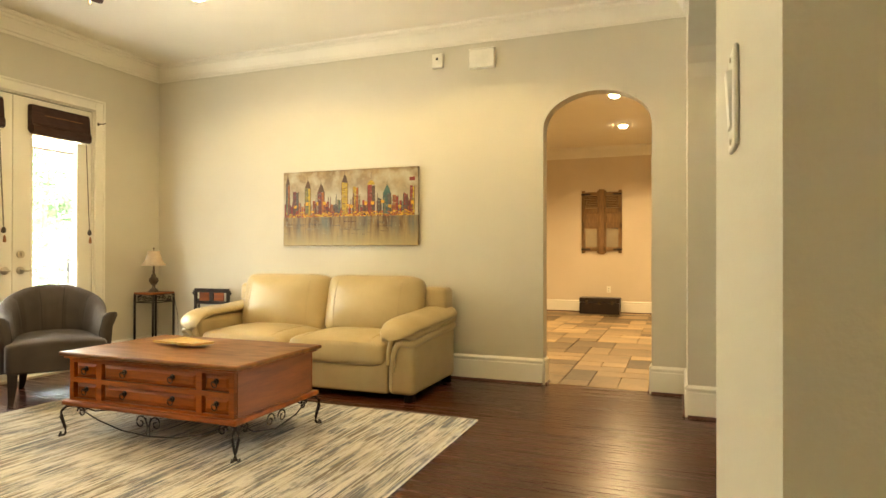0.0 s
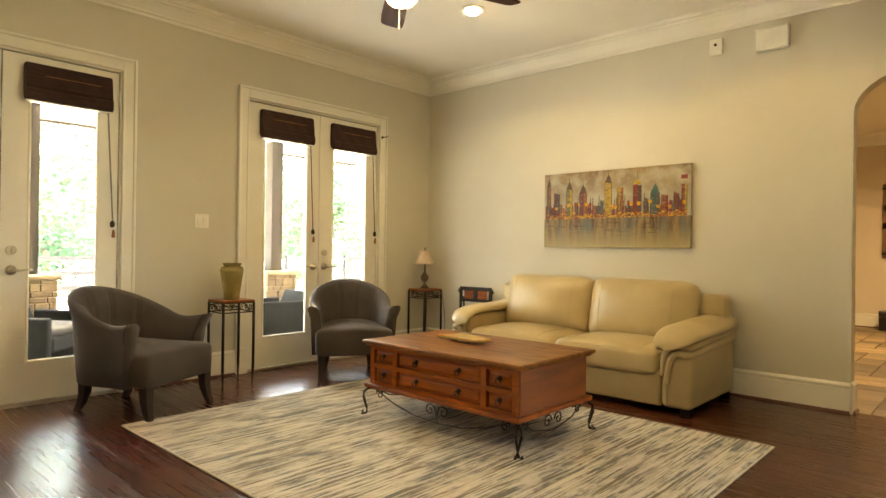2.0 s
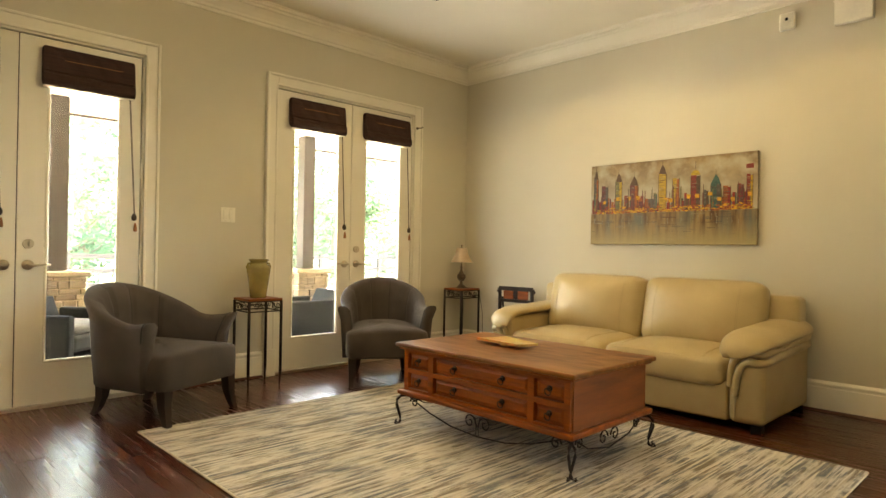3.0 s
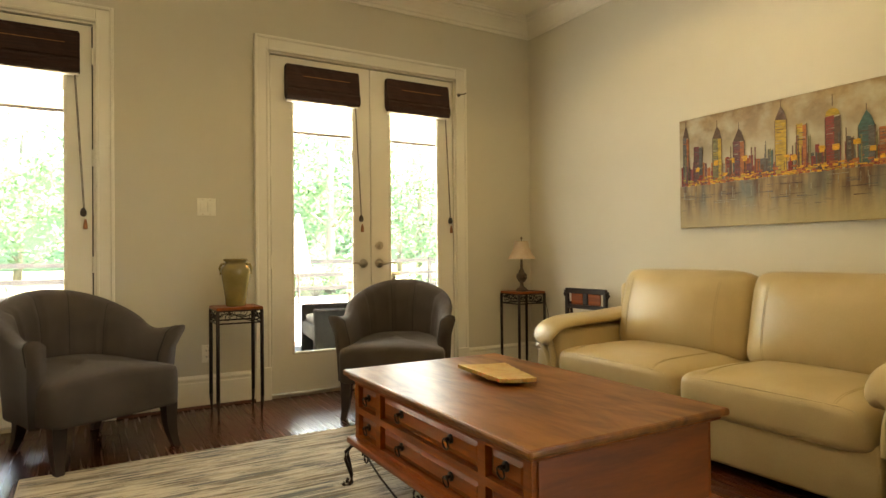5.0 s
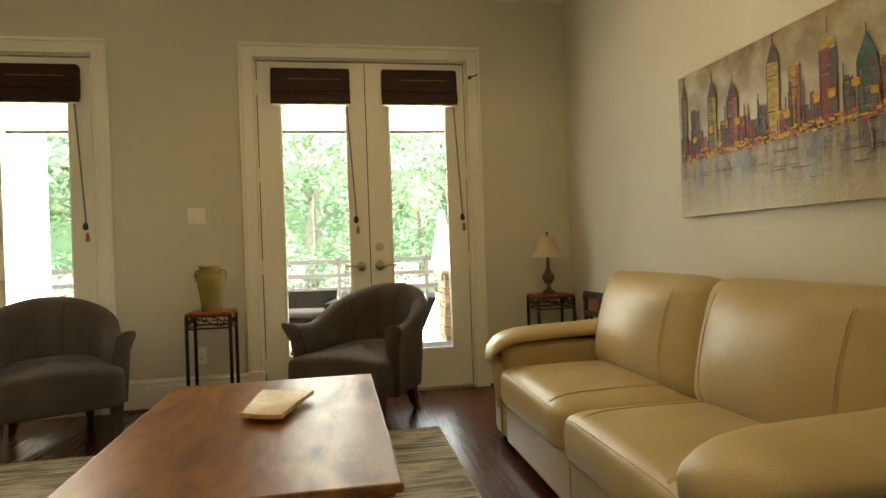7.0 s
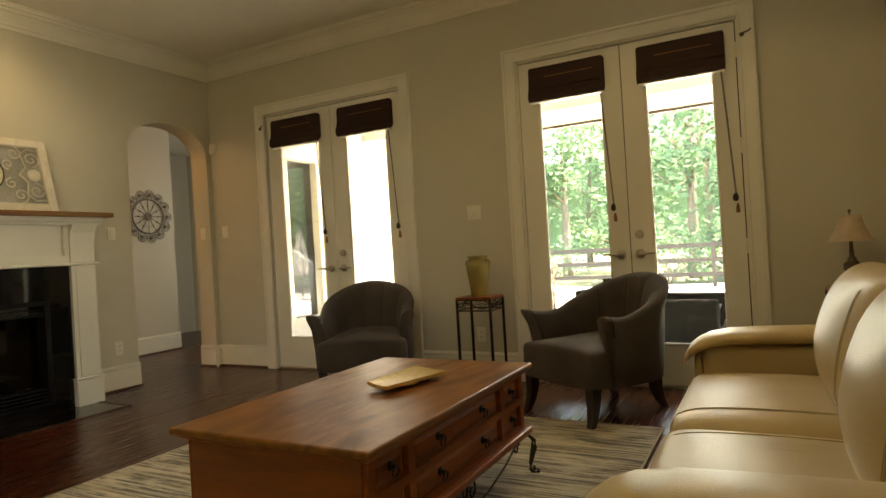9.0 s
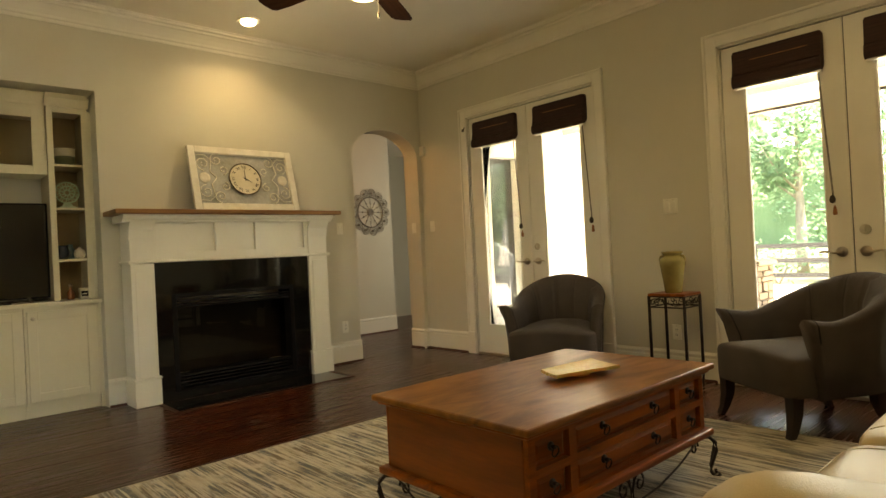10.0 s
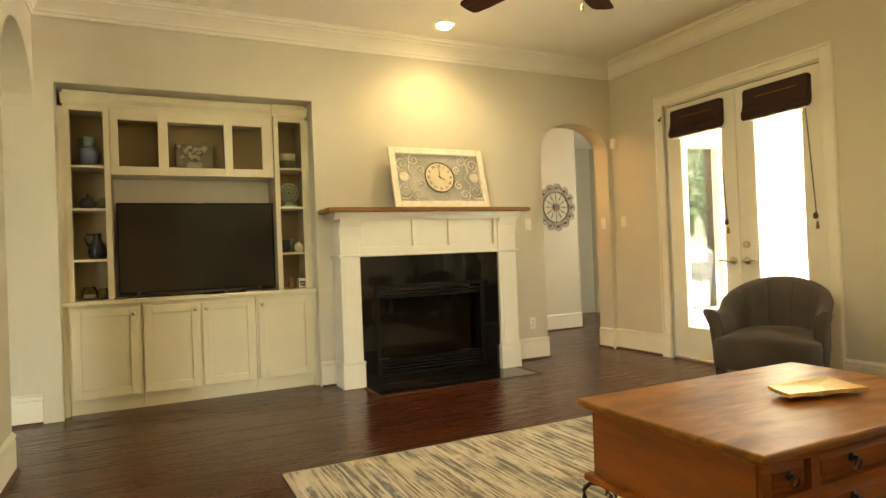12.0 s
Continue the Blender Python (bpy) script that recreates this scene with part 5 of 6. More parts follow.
def base_cabinet(x0, x1, doors, label):
    """Local x runs west from the cabinet's east side, so that its front faces north."""
    w = x1 - x0
    ob = thing("base_cabinet", (x0, -0.03, 0), 0, label, "cabinet", "built-in base cabinets")
    part("body", bx(0.001, NB + 0.04, 0.095, w - 0.001, 0.0, 0.800), M_CAB, ob)
    part("toe_board", bx(0.0, NB + 0.04, 0.0, w, -0.035, 0.095), M_CAB, ob)
    dw = w / doors
    for k in range(doors):
        a, b, z0, z1, r = k * dw + 0.018 / doors, (k + 1) * dw - 0.018 / doors, 0.118, 0.775, 0.062
        bm = B()
        for q in ((a, z0, a + r, z1), (b - r, z0, b, z1), (a + r, z0, b - r, z0 + r), (a + r, z1 - r, b - r, z1)):
            box(bm, q[0], 0.001, q[1], q[2], 0.021, q[3], bevel=0.0025)
        box(bm, a + r - 0.004, 0.001, z0 + r - 0.004, b - r + 0.004, 0.009, z1 - r + 0.004)
        d = part("door", bm, M_CAB, ob, "recessed panel door")
        kx = a + 0.032 if (k == 0 and doors == 2) is False and doors == 2 else (b - 0.032 if doors == 2 else b - 0.032)
        if doors == 1 and x0 > -1.2:
            kx = a + 0.032
        kn = part("knob", lathe(B(), [(0.006, 0), (0.006, 0.012), (0.014, 0.018), (0.015, 0.026), (0.009, 0.031)], 14), M_NICKEL, d, "brushed nickel knob", smooth=True)
        kn.matrix_basis = Matrix.Translation((kx, 0.021, z1 - 0.05)) @ pose(0, 0, 0, -90, 0, 0)
    return ob


base_cabinet(-1.065, -0.585, 1, "cream shaker base cabinet with one door, under shelves")
base_cabinet(-1.905, -1.067, 2, "cream shaker base cabinet with two doors, under the television")
base_cabinet(-2.385, -1.907, 1, "cream shaker base cabinet with one door, under shelves")
for x0, x1 in ((NX0 + 0.001, -2.387), (-0.583, NX1 - 0.001)):
    tagged(part("filler_strip", bx(x0, NB + 0.05, 0.0, x1, -0.034, 0.80), M_CAB), "cream painted filler strip beside the cabinets", "filler", kind="structure")
for x0, x1 in ((NX0 + 0.001, -2.386), (-0.584, NX1 - 0.001)):
    tagged(part("filler_strip", bx(x0, -0.16, 0.836, x1, -0.099, 2.29), M_CAB), "cream painted filler strip beside the shelves", "filler", kind="structure")
ct_ = thing("cabinet_counter", (0, 0, 0), 0, "cream painted counter across the base cabinets", "counter")
part("slab", bx(NX0 + 0.001, NB + 0.002, 0.802, NX1 - 0.001, 0.012, 0.834, bevel=0.005, seg=2), M_CAB, ct_)


def shelf_tower(x0, x1, shelves, label):
    w = x1 - x0
    ob = thing("shelf_tower", (x0, NB + 0.003, 0.835), 0, label, "shelf unit", "built-in shelf towers")
    D, Z = 0.33, 1.475
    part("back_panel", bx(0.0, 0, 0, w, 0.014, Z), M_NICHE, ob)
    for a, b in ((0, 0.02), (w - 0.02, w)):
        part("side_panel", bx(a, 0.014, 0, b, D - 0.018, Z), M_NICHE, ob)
    bm = B()
    for a in ((0, 0, 0.040, Z), (w - 0.040, 0, w, Z), (0.040, Z - 0.045, w - 0.040, Z)):
        box(bm, a[0], D - 0.018, a[1], a[2], D, a[3], bevel=0.002)
    part("face_frame", bm, M_CAB, ob)
    for z in shelves:
        part("shelf", bx(0.02, 0.014, z - 0.835 - 0.018, w - 0.02, D - 0.019, z - 0.835, bevel=0.003), M_CAB, ob)
    part("top_board", bx(0.02, 0.014, Z - 0.02, w - 0.02, D - 0.018, Z), M_CAB, ob)
    bm = B()
    pr = [(0.0, 0.0), (0.012, 0.0), (0.016, 0.02), (0.036, 0.05), (0.042, 0.055), (0.042, 0.075), (0, 0.075)]
    loft(bm, [[(x, D + d, Z + z) for d, z in pr] for x in (-0.012, w + 0.012)])
    # added filler up to the niche top, standing for its lit soffit
    box(bm, 0, 0.0, Z, w, D, Z + 0.105)
    part("cornice", bm, M_CAB, ob, "moulded cornice")
    return ob


shelf_tower(-0.885, -0.585, (1.858, 1.530, 1.144), "narrow cream open shelves holding pottery")
shelf_tower(-2.385, -2.115, (1.875, 1.542, 1.149), "narrow cream open shelves holding small ornaments")
uc = thing("upper_cabinet", (-2.112, NB + 0.003, 1.79), 0, "cream open cabinet with three cubbies above the television", "cabinet")
w = 1.224
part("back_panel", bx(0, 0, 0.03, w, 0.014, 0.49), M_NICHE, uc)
part("bottom_board", bx(0, 0.0, 0.0, w, 0.285, 0.03), M_CAB, uc)
part("top_board", bx(0, 0.014, 0.46, w, 0.285, 0.49), M_CAB, uc)
cub = ((0.089, 0.330), (0.394, 0.817), (0.889, 1.168))
bm = B()
x = 0.0
for a, b in cub + ((w, w),):
    box(bm, x, 0.285, 0.0, a, 0.305, 0.49, bevel=0.002)
    x = b
for a, b in cub:
    box(bm, a, 0.285, 0.0, b, 0.305, 0.065, bevel=0.002)
    box(bm, a, 0.285, 0.425, b, 0.305, 0.49, bevel=0.002)
part("face_frame", bm, M_CAB, uc)
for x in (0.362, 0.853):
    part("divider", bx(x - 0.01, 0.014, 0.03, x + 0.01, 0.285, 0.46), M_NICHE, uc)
part("cubby_floor", bx(0.0, 0.014, 0.03, w, 0.285, 0.062), M_CAB, uc)
bm = B()
loft(bm, [[(x, 0.305 + d * 0.8, 0.52 + z) for d, z in [(0.0, 0.0), (0.012, 0.0), (0.016, 0.02), (0.036, 0.05), (0.042, 0.075), (0, 0.075)]] for x in (0.0, w)])
# the same added filler in place of the lit soffit above
box(bm, 0, 0, 0.49, w, 0.305, 0.625)
part("cornice", bm, M_CAB, uc)

tv = thing("television", (-1.512, -0.235, 0.834), 0, "large black flat television, switched off, on the counter", "television")
part("screen", bx(-0.590, 0.012, 0.040, 0.590, 0.0165, 0.735), M_SCREEN, tv, "dark glossy screen")
bm = B()
for a in ((-0.601, -0.03, 0.028, -0.590, 0.018, 0.747), (0.590, -0.03, 0.028, 0.601, 0.018, 0.747), (-0.59, -0.03, 0.735, 0.59, 0.018, 0.747), (-0.59, -0.03, 0.028, 0.59, 0.018, 0.040), (-0.59, -0.03, 0.04, 0.59, 0.011, 0.735)):
    box(bm, *a)
part("bezel", bm, M_BLACK, tv)
for s in (-1, 1):
    part("foot", loft(B(), [[(s * 0.46 - 0.012, 0.0, 0.04), (s * 0.46 + 0.012, 0.0, 0.04), (s * 0.46 + 0.012, 0.012, 0.04), (s * 0.46 - 0.012, 0.012, 0.04)],
                            [(s * 0.47 - 0.012, 0.10, 0.0), (s * 0.47 + 0.012, 0.10, 0.0), (s * 0.47 + 0.012, 0.12, 0.0), (s * 0.47 - 0.012, 0.12, 0.0)]]), M_NICKEL, tv, "silver foot")
part("maker_mark", bx(-0.02, 0.018, 0.742, 0.02, 0.0185, 0.746), M_NICKEL, tv, "small pale bar")
rem = thing("remote_control", (-1.60, -0.08, 0.834), 20, "small black remote control lying on the counter", "remote control")
part("case", bx(-0.08, -0.02, 0, 0.08, 0.02, 0.016, bevel=0.006, seg=2), M_BLACK, rem)
part("button", lathe(B(), [(0.008, 0.016), (0.007, 0.019)], 12), M_TASSEL, rem)
cable = thing("cable", (-1.3, -0.12, 0.834), 0, "loose black cable under the television", "cable")
part("lead", tube(B(), [(-0.55, 0, 0.005), (-0.40, 0.03, 0.006), (-0.2, -0.02, 0.006), (0.05, 0.03, 0.006), (0.25, 0.0, 0.006), (0.42, 0.02, 0.005)], 0.005, 6), M_BLACK, cable, smooth=True)

# ---- ornaments on the shelves ----
C_BLUE = mat("blue_grey_glaze", (0.075, 0.10, 0.14), (0.045, 0.06, 0.10), 12, 0.3, coat=0.4)
C_TEAL = mat("teal_glaze", (0.13, 0.22, 0.22), (0.09, 0.16, 0.17), 12, 0.3, coat=0.4)
C_NAVY = mat("navy_glaze", (0.022, 0.030, 0.050), (0.015, 0.020, 0.034), 12, 0.2, coat=0.5)
C_DARK = mat("dark_brown_glaze", (0.035, 0.030, 0.026), (0.02, 0.017, 0.015), 14, 0.35)
C_GREEN = mat("moss_glaze", (0.11, 0.12, 0.055), (0.07, 0.08, 0.035), 14, 0.35)
C_CREAM = mat("cream_glaze", (0.58, 0.54, 0.42), (0.50, 0.45, 0.34), 14, 0.35)
C_PALE = mat("pale_green_ceramic", (0.44, 0.54, 0.38), (0.36, 0.46, 0.31), 14, 0.3, coat=0.3)
C_GLASS = clear("jar_glass", (0.86, 0.84, 0.76), 0.05)
C_AMBER = mat("amber_bottle", (0.17, 0.055, 0.015), (0.10, 0.03, 0.01), 9, 0.1, coat=0.6)
YT = -0.21
vz = thing("vase", (-0.742, YT, 1.858), 0, "blue-grey jug vase with a teal neck on a shelf", "vase")
part("body", lathe(B(), [(0.04, 0), (0.065, 0.03), (0.075, 0.08), (0.068, 0.125), (0.045, 0.15)], 24), C_BLUE, vz, smooth=True)
part("neck", lathe(B(), [(0.045, 0.15), (0.038, 0.165), (0.040, 0.20), (0.048, 0.225), (0.042, 0.227), (0.030, 0.20)], 24), C_TEAL, vz, "teal neck", smooth=True)
part("handle", tube(B(), [(0.036, 0, 0.21), (0.075, 0, 0.205), (0.082, 0, 0.16), (0.066, 0, 0.125)], 0.008, 8), C_TEAL, vz, smooth=True)
jr = thing("lidded_jar", (-0.715, YT, 1.530), 0, "squat dark brown lidded jar on a shelf", "jar")
part("body", lathe(B(), [(0.035, 0), (0.058, 0.02), (0.062, 0.05), (0.046, 0.075)], 24), C_DARK, jr, smooth=True)
part("lid", lathe(B(), [(0.047, 0.076), (0.036, 0.09), (0.012, 0.098), (0.012, 0.108), (0.016, 0.116), (0.006, 0.122)], 20), C_DARK, jr, smooth=True)
pt = thing("small_pot", (-0.825, YT, 1.530), 0, "small grey-brown pot with a narrow mouth", "pot")
part("body", lathe(B(), [(0.03, 0), (0.045, 0.02), (0.047, 0.045), (0.030, 0.066), (0.022, 0.074), (0.026, 0.082), (0.018, 0.08)], 24), mat("taupe_glaze", (0.17, 0.14, 0.10), (0.12, 0.10, 0.07), 18, 0.4), pt, smooth=True)
jg = thing("jug", (-0.775, YT, 1.144), 0, "dark navy jug with a loop handle on a shelf", "jug")
part("body", lathe(B(), [(0.05, 0), (0.066, 0.02), (0.068, 0.07), (0.058, 0.11), (0.034, 0.14), (0.028, 0.165), (0.032, 0.20), (0.025, 0.198)], 24), C_NAVY, jg, smooth=True)
part("handle", tube(B(), [(0.03, 0, 0.19), (0.07, 0, 0.195), (0.085, 0, 0.16), (0.06, 0, 0.105)], 0.008, 8), C_NAVY, jg, smooth=True)
gj = thing("glass_jar", (-0.715, YT, 0.8345), 0, "round cut glass votive jar on the counter", "glass jar")
part("bowl", lathe(B(), [(0.035, 0), (0.055, 0.02), (0.055, 0.065), (0.042, 0.09), (0.046, 0.10), (0.040, 0.10), (0.048, 0.06), (0.03, 0.008)], 20), C_GLASS, gj, smooth=True)
part("wax", lathe(B(), [(0.03, 0.009), (0.046, 0.02), (0.047, 0.04), (0.01, 0.042)], 20), C_CREAM, gj)
vt = thing("votive_holder", (-0.81, YT, 0.8345), 0, "small bronze mesh votive holder on the counter", "candle holder")
part("cup", lathe(B(), [(0.03, 0), (0.04, 0.02), (0.042, 0.075), (0.038, 0.085), (0.034, 0.083), (0.03, 0.01)], 20), M_BRONZE, vt, smooth=True)

pw_ = thing("planter_pot", (-2.245, YT, 1.875), 0, "two-tone cream and green planter pot on a shelf", "pot")
part("lower_body", lathe(B(), [(0.05, 0), (0.062, 0.01), (0.068, 0.05), (0.07, 0.07)], 24), C_GREEN, pw_, "moss green band", smooth=True)
part("rim", lathe(B(), [(0.07, 0.07), (0.070, 0.115), (0.074, 0.13), (0.068, 0.132), (0.06, 0.08)], 24), C_CREAM, pw_, "cream rim", smooth=True)
fd = thing("filigree_ornament", (-2.25, YT, 1.542), 0, "pale green pierced disc ornament on a stand", "ornament")
part("stand", loft(B(), [[(a * s, b * s, z) for a, b in ((-1, -0.5), (1, -0.5), (1, 0.5), (-1, 0.5))] for z, s in ((0, 0.062), (0.012, 0.06), (0.02, 0.035), (0.05, 0.02))]), C_PALE, fd)
bm = B()
for r in (0.082, 0.050, 0.02):
    tube(bm, [(r * math.cos(a), 0, 0.125 + r * math.sin(a)) for a in [k * math.tau / 28 for k in range(29)]], 0.006, 6)
for k in range(10):
    a = k * math.tau / 10
    tube(bm, [((0.066 + 0.014 * math.cos(b)) * math.cos(a) - 0.014 * math.sin(b) * math.sin(a), 0, 0.125 + (0.066 + 0.014 * math.cos(b)) * math.sin(a) + 0.014 * math.sin(b) * math.cos(a)) for b in [j * math.tau / 10 for j in range(11)]], 0.004, 5)
    tube(bm, [(0.02 * math.cos(a), 0, 0.125 + 0.02 * math.sin(a)), (0.05 * math.cos(a + 0.3), 0, 0.125 + 0.05 * math.sin(a + 0.3))], 0.005, 5)
part("disc", bm, C_PALE, fd, smooth=True)
for at, prof, m_, nm, lb, cat in (
        ((-2.195, YT + 0.02, 1.149), [(0.035, 0), (0.055, 0.02), (0.056, 0.06), (0.042, 0.085), (0.046, 0.105), (0.040, 0.103)], C_NAVY, "dark_vase", "dark teal glazed vase on a shelf", "vase"),
        ((-2.262, YT - 0.05, 1.149), [(0.03, 0), (0.038, 0.03), (0.030, 0.08), (0.018, 0.10), (0.024, 0.115), (0.02, 0.112)], C_TEAL, "teal_vase", "slim teal vase behind other pots", "vase"),
        ((-2.315, YT + 0.02, 1.149), [(0.018, 0), (0.036, 0.012), (0.042, 0.04), (0.034, 0.066), (0.010, 0.082), (0.012, 0.09), (0.008, 0.09)], C_CREAM, "bud_vase", "round cream bud vase on a shelf", "vase")):
    o = thing(nm, at, 0, lb, cat)
    part("body", lathe(B(), prof, 22), m_, o, smooth=True)
bt = thing("bottle", (-2.245, YT, 0.8345), 0, "small amber glass bottle on the counter", "bottle")
part("body", lathe(B(), [(0.026, 0), (0.029, 0.01), (0.029, 0.055), (0.012, 0.078), (0.010, 0.10)], 18), C_AMBER, bt, smooth=True)
part("stopper", lathe(B(), [(0.012, 0.10), (0.013, 0.118), (0.006, 0.124)], 14), M_BRONZE, bt, smooth=True)
cj = thing("candle_jar", (-2.33, YT + 0.02, 0.8345), 0, "glass candle jar with a dark label", "candle")
part("jar", bx(-0.032, -0.032, 0, 0.032, 0.032, 0.085, bevel=0.008, seg=2), C_CREAM, cj, smooth=True)
part("label", bx(-0.024, 0.0325, 0.02, 0.024, 0.0335, 0.062), M_BLACK, cj, "dark label")
part("print_bar", bx(-0.016, 0.0336, 0.036, 0.016, 0.0342, 0.043), C_CREAM, cj, "pale line of print")
fp_ = thing("flower_canvas", (-1.50, NB + 0.10, 1.852), 0, "small canvas of white flowers in a vase, leaning in a cubby", "canvas")
fp_.matrix_basis = pose(-1.50, NB + 0.115, 1.852, 10, 0, 0)
part("canvas", bx(-0.145, 0, 0, 0.145, 0.02, 0.235, bevel=0.003), mat("taupe_canvas", (0.24, 0.22, 0.16), (0.16, 0.15, 0.11), 12, 0.7), fp_)
random.seed(12)
bm, bg, bs_ = B(), B(), B()
for k in range(26):
    x, z = random.uniform(-0.12, 0.12), random.uniform(0.10, 0.215)
    for j in range(5):
        a = random.uniform(0, math.tau)
        q = [(x, z), (x + 0.012 * math.cos(a - 0.4), z + 0.012 * math.sin(a - 0.4)), (x + 0.022 * math.cos(a), z + 0.022 * math.sin(a)), (x + 0.012 * math.cos(a + 0.4), z + 0.012 * math.sin(a + 0.4))]
        prism(bm, q, "y", 0.0205, 0.0215)
    prism(bg, [(x * 0.2 - 0.002, 0.075), (x * 0.2 + 0.002, 0.075), (x + 0.002, z), (x - 0.002, z)], "y", 0.0201, 0.0206)
prism(bs_, [(0.062 * math.cos(a), 0.045 + 0.042 * math.sin(a)) for a in [k * math.tau / 20 for k in range(20)]], "y", 0.0202, 0.0204)
part("petals", bm, C_CREAM, fp_, "white painted petals")
part("stems", bg, C_GREEN, fp_, "green painted stems")
part("painted_vase", bs_, mat("glass_paint", (0.42, 0.44, 0.37), (0.25, 0.27, 0.22), 30, 0.6), fp_)

# ---- ceiling fan and downlights ----
fan = thing("ceiling_fan", (FAN[0], FAN[1], 0), 0, "dark ceiling fan with walnut blades and a lit glass bowl", "ceiling fan")
part("canopy", lathe(B(), [(0.07, H - 0.001), (0.07, H - 0.02), (0.05, H - 0.055), (0.02, H - 0.07)], 24), M_BRONZE, fan, smooth=True)
part("downrod", tube(B(), [(0, 0, H - 0.06), (0, 0, 2.580)], 0.013, 10), M_BRONZE, fan)
part("motor_housing", lathe(B(), [(0.02, 2.610), (0.06, 2.600), (0.105, 2.570), (0.115, 2.530), (0.115, 2.470), (0.09, 2.440), (0.05, 2.435), (0.05, 2.425)], 28), M_BRONZE, fan, smooth=True)
part("light_bowl", lathe(B(), [(0.06, 2.430), (0.080, 2.427), (0.083, 2.405), (0.080, 2.385), (0.06, 2.362), (0.01, 2.358)], 28), M_BOWL, fan, "lit frosted glass bowl", smooth=True)
part("pull_chain", tube(B(), [(-0.06, 0.04, 2.440), (-0.062, 0.042, 2.290)], 0.002, 5), M_NICKEL, fan)
part("chain_fob", lathe(B(), [(0.003, 0), (0.007, 0.008), (0.006, 0.03), (0.002, 0.036)], 10, (-0.062, 0.042, 2.255)), M_BLACKWOOD, fan, smooth=True)
for k in range(5):
    a = radians(FAN_PHASE + 72 * k)
    bl = part("blade", B(), M_FAN, fan, "walnut blade")
    bm = B()
    out = [(0.20, -0.050), (0.33, -0.064), (0.58, -0.070), (0.675, -0.066), (0.70, -0.050), (0.705, 0.0), (0.70, 0.050), (0.675, 0.066), (0.58, 0.070), (0.33, 0.064), (0.20, 0.050)]
    loft(bm, [[(x, y, z + y * 0.20) for x, y in out] for z in (2.500, 2.508)])
    bmesh.ops.recalc_face_normals(bm, faces=bm.faces)
    bm.to_mesh(bl.data)
    bm.free()
    bl.matrix_basis = Matrix.Rotation(a, 4, "Z")
    part("blade_iron", bx(0.09, -0.018, 2.485, 0.26, 0.018, 2.497, bevel=0.003), M_BRONZE, bl)


def downlight(at, z, label):
    ob = thing("downlight", (*at, z), 0, label, "recessed light", "recessed ceiling lights")
    part("trim_ring", lathe(B(), [(0.060, -0.001), (0.092, -0.001), (0.094, -0.010), (0.086, -0.016), (0.062, -0.012)], 28, cap=False), M_TRIM, ob, smooth=True)
    part("lens", lathe(B(), [(0.058, -0.0008), (0.060, -0.020), (0.056, -0.034), (0.040, -0.042), (0.001, -0.044)], 24), M_BULB, ob, "glowing lens")
    return ob


downlight((-3.46, 0.54), H, "round white recessed downlight, lit, above the mantel")
# the fitting at x = -2.0 is unseen, added to go with its lamp
for x in (-3.90, -2.0):
    downlight((x, 4.36), H, "round white recessed downlight, lit, above the sofa")
for at in ((-1.2, 8.3), (-1.25, 10.2), (-2.8, 8.3)):
    downlight(at, 3.0, "round white recessed downlight, lit, in the kitchen")

# ---- things on the walls ----


def wall_plate(at, turn, gangs, label, kind_="switch"):
    """Plate whose face points along local -y."""
    ob = thing("light_switch" if kind_ == "switch" else "power_outlet", at, turn, label, "light switch" if kind_ == "switch" else "outlet")
    w = 0.036 + 0.023 * (gangs - 1)
    part("plate", bx(-w, -0.006, -0.058, w, 0, 0.058, bevel=0.003, seg=2), M_PLASTIC, ob)
    for g in range(gangs):
        c = (g - (gangs - 1) / 2) * 0.046
        if kind_ == "switch":
            part("rocker", loft(B(), [[(c - 0.016, -0.006, -0.033), (c + 0.016, -0.006, -0.033), (c + 0.016, -0.006, 0.033), (c - 0.016, -0.006, 0.033)],
                                      [(c - 0.015, -0.008, -0.032), (c + 0.015, -0.008, -0.032), (c + 0.015, -0.012, 0.032), (c - 0.015, -0.012, 0.032)]]), M_PLASTIC, ob)
        else:
            for z in (-0.020, 0.020):
                so = part("socket", bx(c - 0.016, -0.009, z - 0.014, c + 0.016, -0.006, z + 0.014, bevel=0.002), M_PLASTIC, ob)
                for s in (-1, 1):
                    part("slot", bx(c + s * 0.006 - 0.0015, -0.0096, z - 0.005, c + s * 0.006 + 0.0015, -0.0092, z + 0.006), M_BLACK, so)
        for z in (-0.048, 0.048):
            part("screw", tube(B(), [(c, -0.006, z), (c, -0.0075, z)], 0.0035, 8), M_NICKEL, ob)
    return ob


wall_plate((XW + 0.0005, 2.985, 1.32), 90, 2, "cream double rocker switch between the French doors")
wall_plate((XW + 0.0005, 2.985, 0.352), 90, 1, "cream power outlet low behind the plant stand", "outlet")
wall_plate((XW + 0.0005, 0.215, 1.348), 90, 1, "cream rocker switch near the room corner")
wall_plate((-4.545, YS + 0.0005, 1.343), 180, 1, "cream rocker switch beside the mantel")
wall_plate((-4.555, YS + 0.0005, 0.36), 180, 1, "cream power outlet above the baseboard", "outlet")
wall_plate((-5.5995, -0.03, 1.345), 90, 1, "cream rocker switch inside the hall arch")
wall_plate((XE - 0.0005, 1.50, 1.268), -90, 1, "cream rocker switch between the arches")
wall_plate((-1.65, KY - 0.0005, 0.42), 0, 1, "cream power outlet on the kitchen wall", "outlet")
sr = thing("alarm_siren", (-2.455, YN, 2.765), 0, "small cream alarm sounder high on the wall", "alarm")
